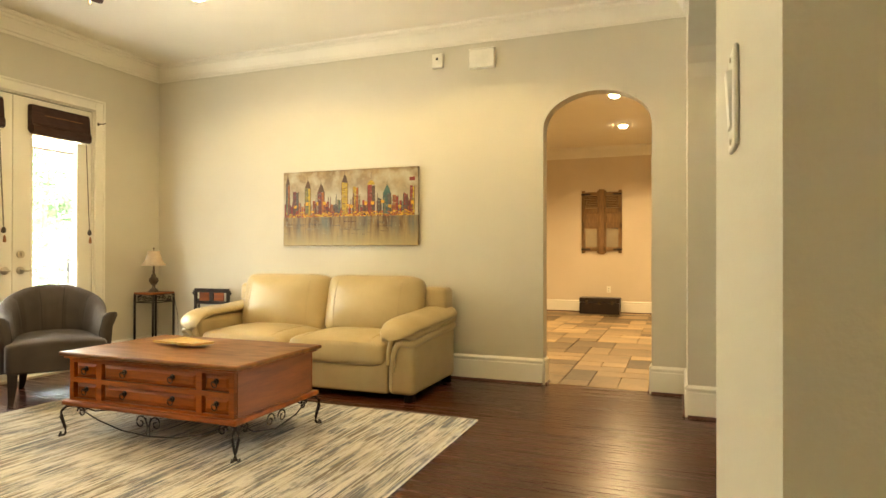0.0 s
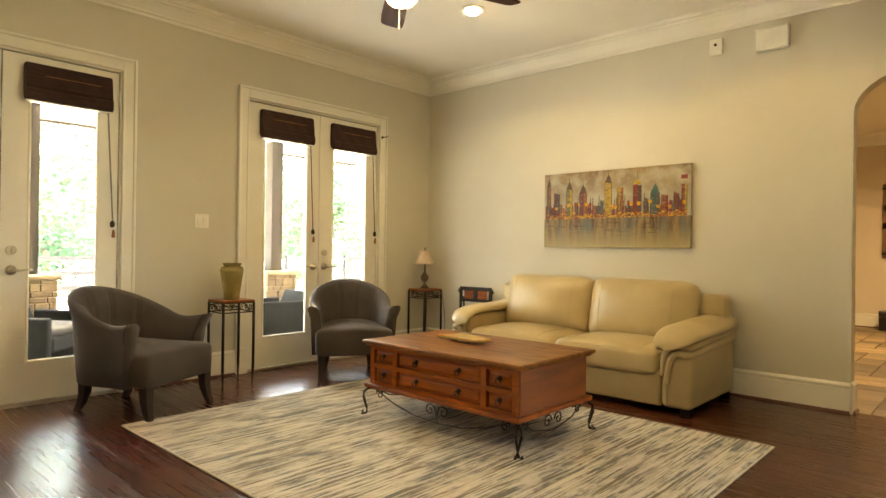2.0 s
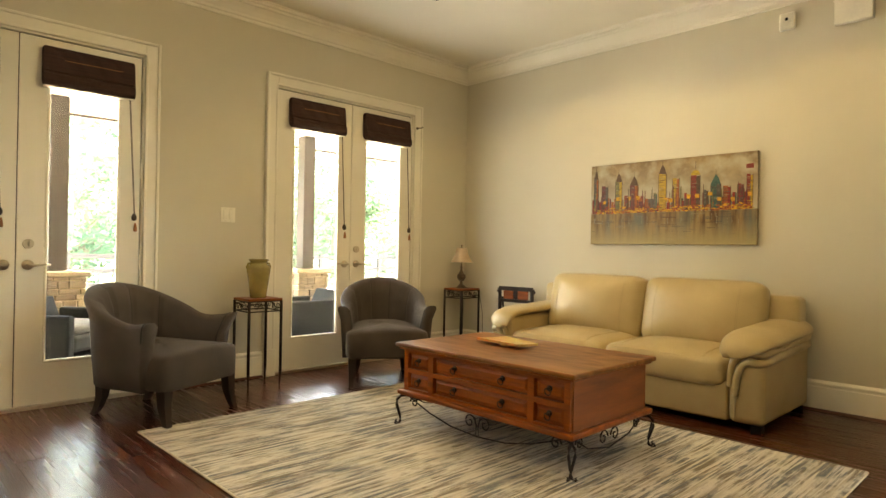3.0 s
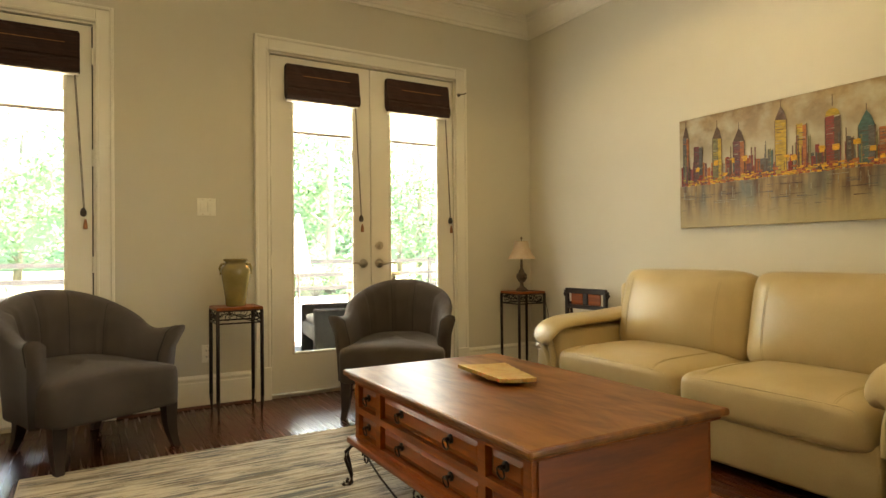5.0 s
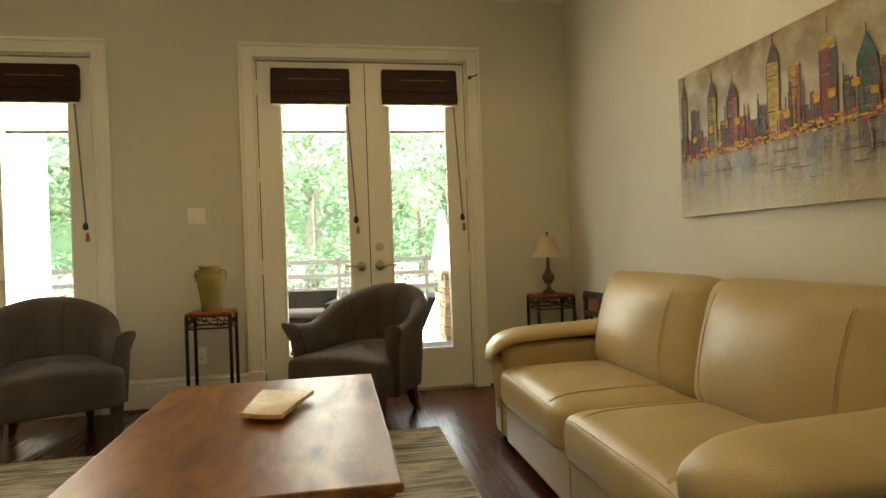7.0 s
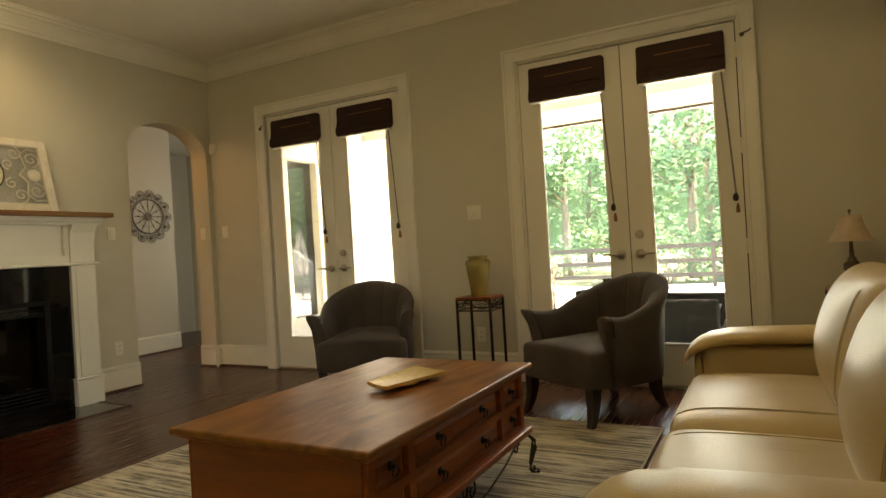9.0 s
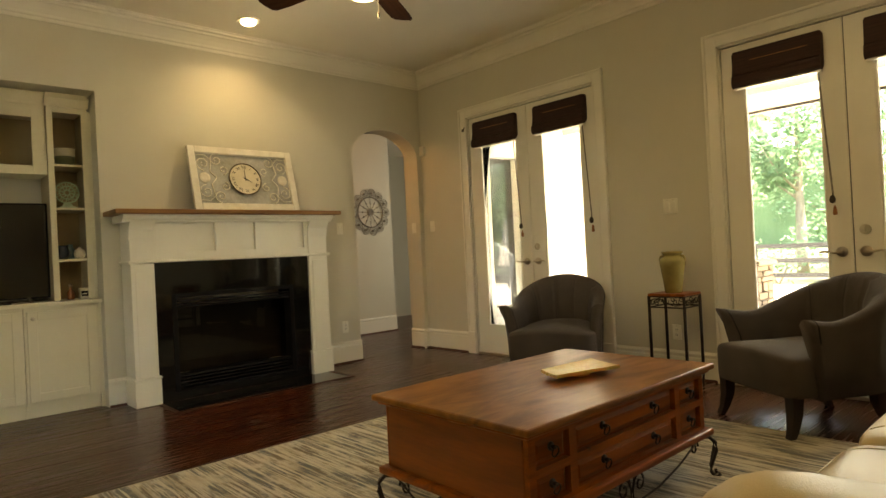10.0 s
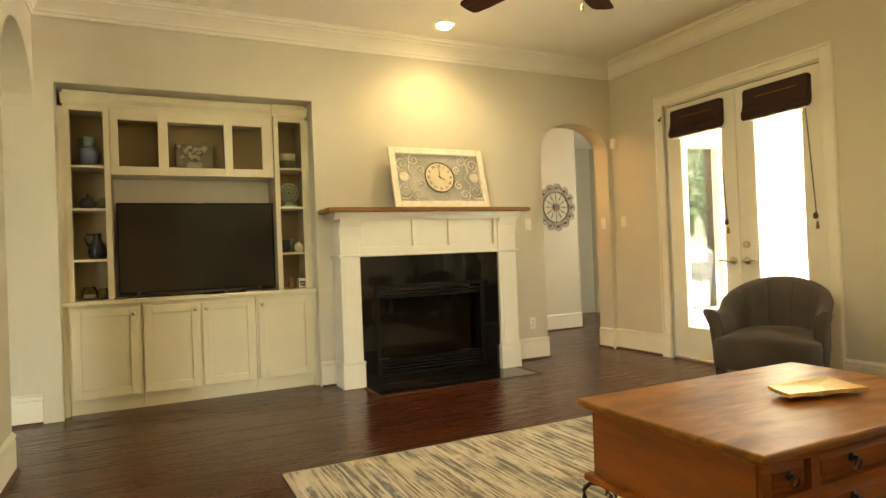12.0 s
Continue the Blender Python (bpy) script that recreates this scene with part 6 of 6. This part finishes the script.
part("case", bx(-0.050, -0.035, -0.062, 0.050, 0, 0.062, bevel=0.008, seg=2), M_PLASTIC, sr)
part("grille", tube(B(), [(0, -0.035, 0.012), (0, -0.041, 0.012)], 0.030, 20), M_PLASTIC, sr)
part("speaker_hole", tube(B(), [(0, -0.041, 0.012), (0, -0.0425, 0.012)], 0.012, 14), M_BLACK, sr)
cv = thing("chime_box", (-2.045, YN, 2.74), 0, "cream rectangular doorbell chime box high on the wall", "door chime")
part("cover", bx(-0.112, -0.050, -0.082, 0.112, 0, 0.082, bevel=0.008, seg=2), M_PLASTIC, cv)
part("top_lip", bx(-0.118, -0.055, 0.074, 0.118, 0, 0.086, bevel=0.004), M_PLASTIC, cv)
ms = thing("motion_sensor", (XW, 0.128, 2.19), 90, "small white motion sensor near the room corner", "sensor")
part("case", bx(-0.032, -0.045, -0.052, 0.032, 0, 0.052, bevel=0.010, seg=2), M_PLASTIC, ms, smooth=False)
part("lens_window", bx(-0.022, -0.0475, -0.035, 0.022, -0.0445, 0.005, bevel=0.002), M_TRIM, ms)
for y, z in ((DOORS[0] + 1.655, 2.30), (DOORS[1] + 0.055, 2.30)):
    hk = thing("door_hook", (XW + 0.034, y, z), 0, "small bronze latch hook on the door casing", "hook")
    part("arm", tube(B(), [(-0.012, -0.01, 0), (0.012, 0.0, 0.002), (0.016, 0.03, 0.006), (0.02, 0.05, 0.018)], 0.005, 6), M_BRONZE, hk, smooth=True)
    part("rose", tube(B(), [(-0.014, -0.005, 0), (-0.006, -0.005, 0)], 0.014, 12), M_BRONZE, hk)

# ornament clock on the hall wall
M_PEWTER = mat("worn_pewter", (0.26, 0.22, 0.17), (0.12, 0.10, 0.08), 20, 0.45, 0.5, bump=0.3, grain=80)
oc = thing("wall_ornament", (-6.085, -1.548, 1.652), 180, "round pewter metal wall ornament with looped rings", "wall decor")
bm = B()
for r, th in ((0.205, 0.009), (0.045, 0.007)):
    tube(bm, [(r * math.cos(a), -0.02, r * math.sin(a)) for a in [k * math.tau / 36 for k in range(37)]], th, 6)
part("ring", bm, M_PEWTER, oc, smooth=True)
for k in range(12):
    a = k * math.tau / 12
    part("spoke", tube(B(), [(0.045 * math.cos(a), -0.02, 0.045 * math.sin(a)), (0.20 * math.cos(a), -0.02, 0.20 * math.sin(a))], 0.004, 6), M_PEWTER, oc)
    part("bead", lathe(B(), [(0.002, -0.014), (0.012, 0), (0.002, 0.014)], 8, (0.13 * math.cos(a), -0.02, 0.13 * math.sin(a))), M_PEWTER, oc, smooth=True)
for k in range(13):
    a = k * math.tau / 13
    c = (0.262 * math.cos(a), 0.262 * math.sin(a))
    bm = B()
    for r in (0.056, 0.034):
        tube(bm, [(c[0] + r * math.cos(b), -0.02, c[1] + r * math.sin(b)) for b in [j * math.tau / 16 for j in range(17)]], 0.0045, 5)
    o = part("loop", bm, M_PEWTER, oc, smooth=True)
    part("disc", tube(B(), [(c[0], -0.012, c[1]), (c[0], -0.022, c[1])], 0.018, 12), M_BRONZE, o)
part("hub", tube(B(), [(0, 0, 0), (0, -0.03, 0)], 0.04, 18), M_BRONZE, oc)

# ---- kitchen wall and trunk ----
sh = thing("wall_shutters", (-1.775, KY - 0.001, 1.645), 0, "rustic brown wooden shutter pair hung on the kitchen wall", "wall decor")
M_RUSTIC = mat("weathered_wood", (0.25, 0.145, 0.060), (0.15, 0.080, 0.033), 6, 0.8, bump=0.6, grain=30, stretch=(6, 6, 1))
for s in (-1, 1):
    lf = part("leaf", B(), M_RUSTIC, sh)
    bm = B()
    a, b = (s * 0.355, s * 0.02) if s < 0 else (0.02, 0.355)
    for q in ((a, -0.57, a + 0.06, 0.57), (b - 0.06, -0.57, b, 0.57), (a, -0.53, b, -0.46), (a, -0.12, b, -0.02), (a, 0.16, b, 0.25), (a, 0.48, b, 0.54)):
        box(bm, q[0], -0.035, q[1], q[2], 0, q[3], bevel=0.003)
    box(bm, a + 0.05, -0.016, -0.02, b - 0.05, -0.006, 0.16)
    bmesh.ops.recalc_face_normals(bm, faces=bm.faces)
    bm.to_mesh(lf.data)
    bm.free()
    for k in range(7):
        part("louvre", loft(B(), [[(x, -0.028, 0.262 + k * 0.031), (x, -0.024, 0.260 + k * 0.031), (x, -0.004, 0.286 + k * 0.031), (x, -0.008, 0.288 + k * 0.031)] for x in (a + 0.055, b - 0.055)]), M_RUSTIC, lf)
    part("mirror", bx(a + 0.055, -0.014, -0.465, b - 0.055, -0.008, -0.115), mat("silvered_glass", (0.55, 0.48, 0.36), (0.45, 0.38, 0.27), 6, 0.25, 0.7), lf, "aged mirror pane")
    for z in (-0.50, 0.50):
        part("strap_hinge", bx(min(s * 0.36, s * 0.20), -0.042, z - 0.014, max(s * 0.36, s * 0.20), -0.036, z + 0.014), M_IRON, lf)
part("meeting_stile", bx(-0.05, -0.05, -0.59, 0.05, -0.0005, 0.59, bevel=0.006), M_RUSTIC, sh)
tk = thing("trunk", (-1.78, KY - 0.19, 0), 0, "low black leather trunk against the kitchen wall", "trunk")
part("body", bx(-0.345, -0.15, 0.0, 0.345, 0.15, 0.20, bevel=0.006), M_BLACKWOOD, tk)
part("lid", bx(-0.35, -0.155, 0.204, 0.35, 0.155, 0.285, bevel=0.012, seg=2), M_BLACKWOOD, tk)
for x in (-0.22, 0.0, 0.22):
    part("latch", bx(x - 0.02, -0.162, 0.17, x + 0.02, -0.154, 0.235, bevel=0.002), M_BRONZE, tk, "tarnished latch")
fv = thing("floor_vent", (-1.55, KY - 0.62, 0.0), 0, "dark metal floor vent set in the tiles", "floor vent")
part("grate_frame", bx(-0.19, -0.06, 0.0, 0.19, 0.06, 0.005, bevel=0.001), M_BRONZE, fv)
for k in range(12):
    part("slat", bx(-0.17 + k * 0.029, -0.045, 0.005, -0.155 + k * 0.029, 0.045, 0.0075), M_BLACK, fv)

# ---- outside ----
tagged(part("ground", bx(-400, -400, -0.30, 400, 400, -0.14), M_LAWN), "grass and leaf litter reaching the woods", "ground", kind="structure")
tagged(part("patio", bx(-16.0, -8, -0.14, XW - T - 0.004, 14, -0.05), M_PATIO), "bright concrete patio slab outside the doors", "patio", kind="structure")
# outer skin of the house, roof over the porch
wall("wall_outer_north", "y", YN + T, 14, XW - T, XW - T - 0.12, 3.3, [], M_SIDING, "cream stucco outer wall", z0=-0.2)
porch = thing("porch_roof", (0, 0, 0), 0, "cream porch soffit and beam on stone piers outside", "porch roof", kind="structure")
part("soffit", bx(-9.35, YS, 3.02, XW - T, 14, 3.10), M_SOFFIT, porch)
part("beam", bx(-8.62, YS, 2.62, -8.34, 14, 3.02), M_SOFFIT, porch, "cream beam")
part("gutter_trim", bx(-9.355, YS, 2.60, -9.33, 14, 2.635), M_POST, porch, "dark gutter line")
part("fascia", bx(-9.42, YS, 2.61, -9.36, 14, 3.2), M_SOFFIT, porch)
tagged(part("house_roof", bx(-9.6, -8, 3.2, 4, 14.2, 3.4), M_POST), "dark house roof", "roof", kind="structure")


def porch_post(y):
    ob = thing("porch_post", (-8.46, y, -0.05), 0, "dark brown square post on a stacked stone pier", "porch post", "posts of the porch")
    part("core", bx(-0.20, -0.20, 0, 0.20, 0.20, 0.78), M_GROUT, ob)
    part("cap", bx(-0.27, -0.27, 0.78, 0.27, 0.27, 0.835, bevel=0.012), M_GROUT, ob, "grey stone cap")
    random.seed(int(y * 10))
    for side in range(4):
        z = 0.0
        while z < 0.77:
            hgt = min(random.choice((0.06, 0.085, 0.11)), 0.78 - z)
            x = -0.235
            while x < 0.235:
                wd = min(random.uniform(0.09, 0.20), 0.235 - x)
                if 0.235 - x - wd < 0.05:
                    wd = 0.235 - x
                d = random.uniform(0.225, 0.245)
                st = part("stone", bx(x + 0.004, -d, z + 0.004, x + wd - 0.004, -0.195, z + hgt - 0.004, bevel=0.006), M_STONE, ob)
                st.matrix_basis = Matrix.Rotation(math.pi / 2 * side, 4, "Z")
                x += wd
            z += hgt
    part("shaft", bx(-0.085, -0.085, 0.835, 0.085, 0.085, 2.668), M_POST, ob, "dark brown square shaft")
    return ob


for y in (5.40, 2.40, 9.6):
    porch_post(y)

# glazing of the wing's window
wg = thing("window_1", (-6.75, YS - 0.10, 0.25), 0, "tall cream-framed window in the wing wall", "window", kind="structure")
bm = B()
for a in ((-0.60, -0.06, 0, -0.52, 0.13, 2.05), (0.52, -0.06, 0, 0.60, 0.13, 2.05), (-0.52, -0.06, 0, 0.52, 0.13, 0.08), (-0.52, -0.06, 1.97, 0.52, 0.13, 2.05), (-0.03, -0.04, 0.08, 0.03, 0.10, 1.97)):
    box(bm, *a)
part("window_frame", bm, M_TRIM, wg)
for a, b in ((-0.52, -0.03), (0.03, 0.52)):
    pn = part("pane", bx(a, 0.02, 0.08, b, 0.024, 1.97), M_WINGGLASS, wg)
    pn.visible_shadow = False


def patio_chair(at, turn):
    """A woven outdoor armchair that faces local -y."""
    ob = thing("patio_chair", (*at, -0.05), turn, "grey woven wicker patio armchair on the concrete", "patio chair", "patio chairs")
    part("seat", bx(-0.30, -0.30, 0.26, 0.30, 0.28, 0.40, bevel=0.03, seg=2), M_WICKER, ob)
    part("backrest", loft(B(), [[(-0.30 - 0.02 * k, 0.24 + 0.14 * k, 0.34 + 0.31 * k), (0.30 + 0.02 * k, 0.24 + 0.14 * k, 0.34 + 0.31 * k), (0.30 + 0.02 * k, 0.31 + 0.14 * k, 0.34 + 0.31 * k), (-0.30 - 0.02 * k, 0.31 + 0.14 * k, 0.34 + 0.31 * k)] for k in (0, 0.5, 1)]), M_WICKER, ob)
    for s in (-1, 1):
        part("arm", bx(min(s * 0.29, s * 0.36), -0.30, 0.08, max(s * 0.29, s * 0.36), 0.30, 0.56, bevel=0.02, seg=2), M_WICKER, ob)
        for y in (-0.26, 0.26):
            part("leg", bx(s * 0.325 - 0.025, y - 0.025, 0, s * 0.325 + 0.025, y + 0.025, 0.1), M_BLACK, ob)
    part("cushion", pad(B(), -0.28, -0.28, 0.39, 0.28, 0.24, 0.48, 0.3, 0.5, 28, 8), mat("dark_outdoor_cushion", (0.09, 0.085, 0.08), (0.06, 0.058, 0.055), 10, 0.9), ob, smooth=True)
    return ob


patio_chair((-6.98, 4.40), -8)
patio_chair((-8.0, 3.55), 80)
patio_chair((-6.85, 2.15), 130)

um = thing("patio_umbrella", (-14.1, 6.2, -0.14), 0, "closed cream canvas patio umbrella on a pole", "umbrella")
part("pole", tube(B(), [(0, 0, 0.05), (0, 0, 2.05)], 0.022, 10), M_POST, um)
part("base", lathe(B(), [(0.26, 0), (0.26, 0.05), (0.08, 0.08), (0.03, 0.12)], 20), M_BLACK, um)
bm = B()
rings = []
for z, r in ((0.75, 0.20), (1.0, 0.19), (1.4, 0.13), (1.75, 0.075), (2.0, 0.03)):
    rings.append([(r * (1 + 0.28 * (k % 2)) * math.cos(k * math.tau / 16), r * (1 + 0.28 * (k % 2)) * math.sin(k * math.tau / 16), z) for k in range(16)])
part("canopy", loft(bm, rings), M_CANVAS, um, "folded cream canvas")

fence = thing("fence", (-15.2, 0, -0.14), 0, "dark three-rail fence beyond the patio", "fence")
M_FENCE = mat("dark_fence", (0.018, 0.016, 0.015), rough=0.6)
for k in range(16):
    part("post", bx(-0.04, -14 + 2.0 * k - 0.04, 0, 0.04, -14 + 2.0 * k + 0.04, 1.05), M_FENCE, fence)
for z in (0.35, 0.66, 0.97):
    part("rail", bx(-0.02, -14, z - 0.045, 0.02, 16, z + 0.045), M_FENCE, fence)

# trees
LEAVES = bpy.data.materials.new("sunlit_leaves")
LEAVES.use_nodes = True
nt = LEAVES.node_tree
ps = nt.nodes["Principled BSDF"]
ps.inputs["Roughness"].default_value = 0.5
tl, mx, gi, rp = nt.nodes.new("ShaderNodeBsdfTranslucent"), nt.nodes.new("ShaderNodeMixShader"), nt.nodes.new("ShaderNodeNewGeometry"), nt.nodes.new("ShaderNodeMix")
rp.data_type = "RGBA"
rp.inputs[6].default_value, rp.inputs[7].default_value = (0.105, 0.195, 0.105, 1), (0.20, 0.32, 0.19, 1)
nt.links.new(gi.outputs["Random Per Island"], rp.inputs[0])
nt.links.new(rp.outputs[2], ps.inputs["Base Color"])
nt.links.new(rp.outputs[2], tl.inputs[0])
mx.inputs[0].default_value = 0.5
nt.links.new(ps.outputs[0], mx.inputs[1])
nt.links.new(tl.outputs[0], mx.inputs[2])
nt.links.new(mx.outputs[0], nt.nodes["Material Output"].inputs[0])


def leaf_mesh(name, clumps, count, size, rng):
    """Many small leaves scattered in clumps: one mesh from arrays."""
    vs, fs = [], []
    for c, r in clumps:
        for _ in range(count):
            d = Vector((rng.gauss(0, 1), rng.gauss(0, 1), rng.gauss(0, 0.8)))
            p = Vector(c) + d.normalized() * r * rng.random() ** 0.45
            t = Vector((rng.gauss(0, 1), rng.gauss(0, 1), rng.gauss(0, 0.6))).normalized()
            q = t.cross(Vector((rng.gauss(0, 1), rng.gauss(0, 1), rng.gauss(0, 1)))).normalized()
            s = size * rng.uniform(0.6, 1.3)
            i = len(vs)
            vs += [p - t * s, p + q * s * 0.45, p + t * s, p - q * s * 0.45]
            fs.append((i, i + 1, i + 2, i + 3))
    me = bpy.data.meshes.new(name)
    me.from_pydata(vs, [], fs)
    me.materials.append(LEAVES)
    return me


def tree(at, height, seed, label):
    rng = random.Random(seed)
    ob = thing("tree", (*at, -0.14), 0, label, "tree", "trees behind the fence")
    bm = B()
    lean = (rng.uniform(-0.3, 0.3), rng.uniform(-0.3, 0.3))
    trunk = [(lean[0] * k * k + 0.05 * math.sin(5 * k), lean[1] * k * k, height * 0.75 * k) for k in (0, 0.15, 0.35, 0.6, 0.8, 1.0)]
    tube(bm, trunk, 0.17, 9, 0.05)
    clumps = []
    for k in range(15):
        h = rng.uniform(0.16, 0.95) * height
        a, reach = rng.uniform(0, math.tau), rng.uniform(0.5, 1.0) * height * (0.30 - 0.16 * abs(h / height - 0.5))
        tip = (math.cos(a) * reach, math.sin(a) * reach, h)
        z0 = max(0.1, h - reach * 0.6) / (height * 0.75)
        z0 = min(z0, 0.97)
        root = (lean[0] * z0 * z0, lean[1] * z0 * z0, height * 0.75 * z0)
        mid = tuple((p + q) / 2 + rng.uniform(-0.1, 0.1) for p, q in zip(root, tip))
        tube(bm, [root, mid, tip], 0.045, 5, 0.012)
        clumps.append((tip, rng.uniform(0.6, 1.15)))
        clumps.append((mid, rng.uniform(0.4, 0.8)))
    part("trunk", bm, M_BARK, ob, smooth=True)
    cr = new("crown", leaf_mesh("crown", clumps, 120, 0.11, rng))
    cr.parent = ob
    return ob


kinds = [tree((-18.5, 8.5), 8.0, 1, "leafy green tree with a slender trunk behind the fence"), tree((-19.5, 3.2), 9.0, 2, "leafy green tree with low branches behind the fence"),
         tree((-18.0, -2.0), 7.0, 3, "leafy green young tree behind the fence")]
random.seed(21)
for k in range(39):
    row = k // 13
    y = -18 + (k % 13) * 3.6 + random.uniform(-1.2, 1.2)
    x = -19.5 - row * 5.5 + random.uniform(-1.5, 1.5)
    copy_thing(kinds[k % 3], pose(x, y, -0.14, 0, 0, random.uniform(0, 360)))


def shrub(at, r, seed):
    rng = random.Random(seed)
    ob = thing("shrub", (*at, -0.14), 0, "rounded green shrub along the fence", "shrub", "shrubs along the fence")
    bm = B()
    cl = []
    for k in range(7):
        a = rng.uniform(0, math.tau)
        tip = (math.cos(a) * r * 0.6, math.sin(a) * r * 0.6, r * rng.uniform(0.4, 1.1))
        tube(bm, [(0, 0, 0), (tip[0] * 0.4, tip[1] * 0.4, tip[2] * 0.6), tip], 0.02, 5, 0.006)
        cl.append((tip, r * 0.5))
    part("stems", bm, M_BARK, ob)
    cr = new("foliage", leaf_mesh("foliage", cl, 90, 0.07, rng))
    cr.parent = ob
    return ob


s0 = shrub((-16.9, 7.5), 1.1, 4)
for k in range(15):
    copy_thing(s0, pose(-17.2 + random.uniform(-0.7, 0.7), -16 + 2.3 * k + random.uniform(-0.6, 0.6), -0.14, 0, 0, random.uniform(0, 360)))
tagged(part("backdrop", prism(B(), [(-62, -90), (-61, -90), (-61, 90), (-62, 90)], "z", -0.2, 9.0), mat("far_woods", (0.11, 0.17, 0.075), (0.05, 0.09, 0.035), 0.35, 0.95, grain=3.0, detail=8)), "distant green woods", "woods", kind="structure")

# ---- floors, laid piece by piece ----
floor = tagged(part("floor", bx(-8.0, -3.1, -0.06, 2.3, YN + 0.07, -0.012), M_GAP), "dark glossy hand-scraped hardwood plank floor", "floor", kind="structure")
random.seed(5)
PW = 0.127
PLANKS = {}
xa, xb = XW + 0.01, 2.2
for row in range(46):
    y0 = YN + 0.055 - (row + 1) * PW
    x = xa - random.uniform(0, 1.2)
    while x < xb:
        ln_ = random.choice((1.1, 1.4, 1.7, 2.0))
        p0, p1 = max(x, xa), min(x + ln_, 0.4)
        x += ln_
        if p1 - p0 < 0.06:
            continue
        key = round(p1 - p0, 2)
        if key not in PLANKS:
            me = bpy.data.meshes.new("plank")
            bm = box(B(), 0, 0.0004, -0.014, key - 0.0006, PW - 0.0004, 0, bevel=0.0006)
            bm.to_mesh(me)
            bm.free()
            me.materials.append(M_PLANK)
            PLANKS[key] = me
        ob = new("plank", PLANKS[key])
        ob.parent, ob.location = floor, (p0, y0, random.uniform(-0.0006, 0.0003))
for x0, y0, x1, y1 in ((-8.0, -3.0, 2.2, YN + 0.055 - 46 * PW), (0.4, YN + 0.055 - 46 * PW, 2.2, YN)):
    bm = B()
    y = y0
    while y < y1 - 0.01:
        box(bm, x0, y + 0.001, -0.014, x1, min(y + PW, y1) - 0.001, 0)
        y += PW
    tagged(part("hall_planks", bm, M_PLANK, floor), kind="stuff")

kfloor = tagged(part("floor_kitchen", bx(-4.1, YN + 0.07, -0.06, 0.8, KY, -0.012), M_GROUT), "multicoloured slate tile kitchen floor", "floor", kind="structure")
TILES = {}
random.seed(11)
cell = 0.235
nx, ny = 20, 27
used = set()
for j in range(ny):
    for i in range(nx):
        if (i, j) in used:
            continue
        w, h = random.choice(((2, 2), (2, 1), (2, 1), (1, 1), (1, 2)))
        if (i + w > nx) or any((i + a, j) in used for a in range(w)):
            w = 1
        if j + h > ny or any((i + a, j + b) in used for a in range(w) for b in range(h)):
            h = 1
        used |= {(i + a, j + b) for a in range(w) for b in range(h)}
        if (w, h) not in TILES:
            me = bpy.data.meshes.new("tile")
            bm = box(B(), 0.004, 0.004, -0.014, w * cell - 0.004, h * cell - 0.004, 0, bevel=0.002)
            bm.to_mesh(me)
            bm.free()
            me.materials.append(M_TILE)
            TILES[(w, h)] = me
        ob = new("tile", TILES[(w, h)])
        ob.parent, ob.location = kfloor, (-4.0 + i * cell, YN + 0.074 + j * cell, random.uniform(-0.002, 0))
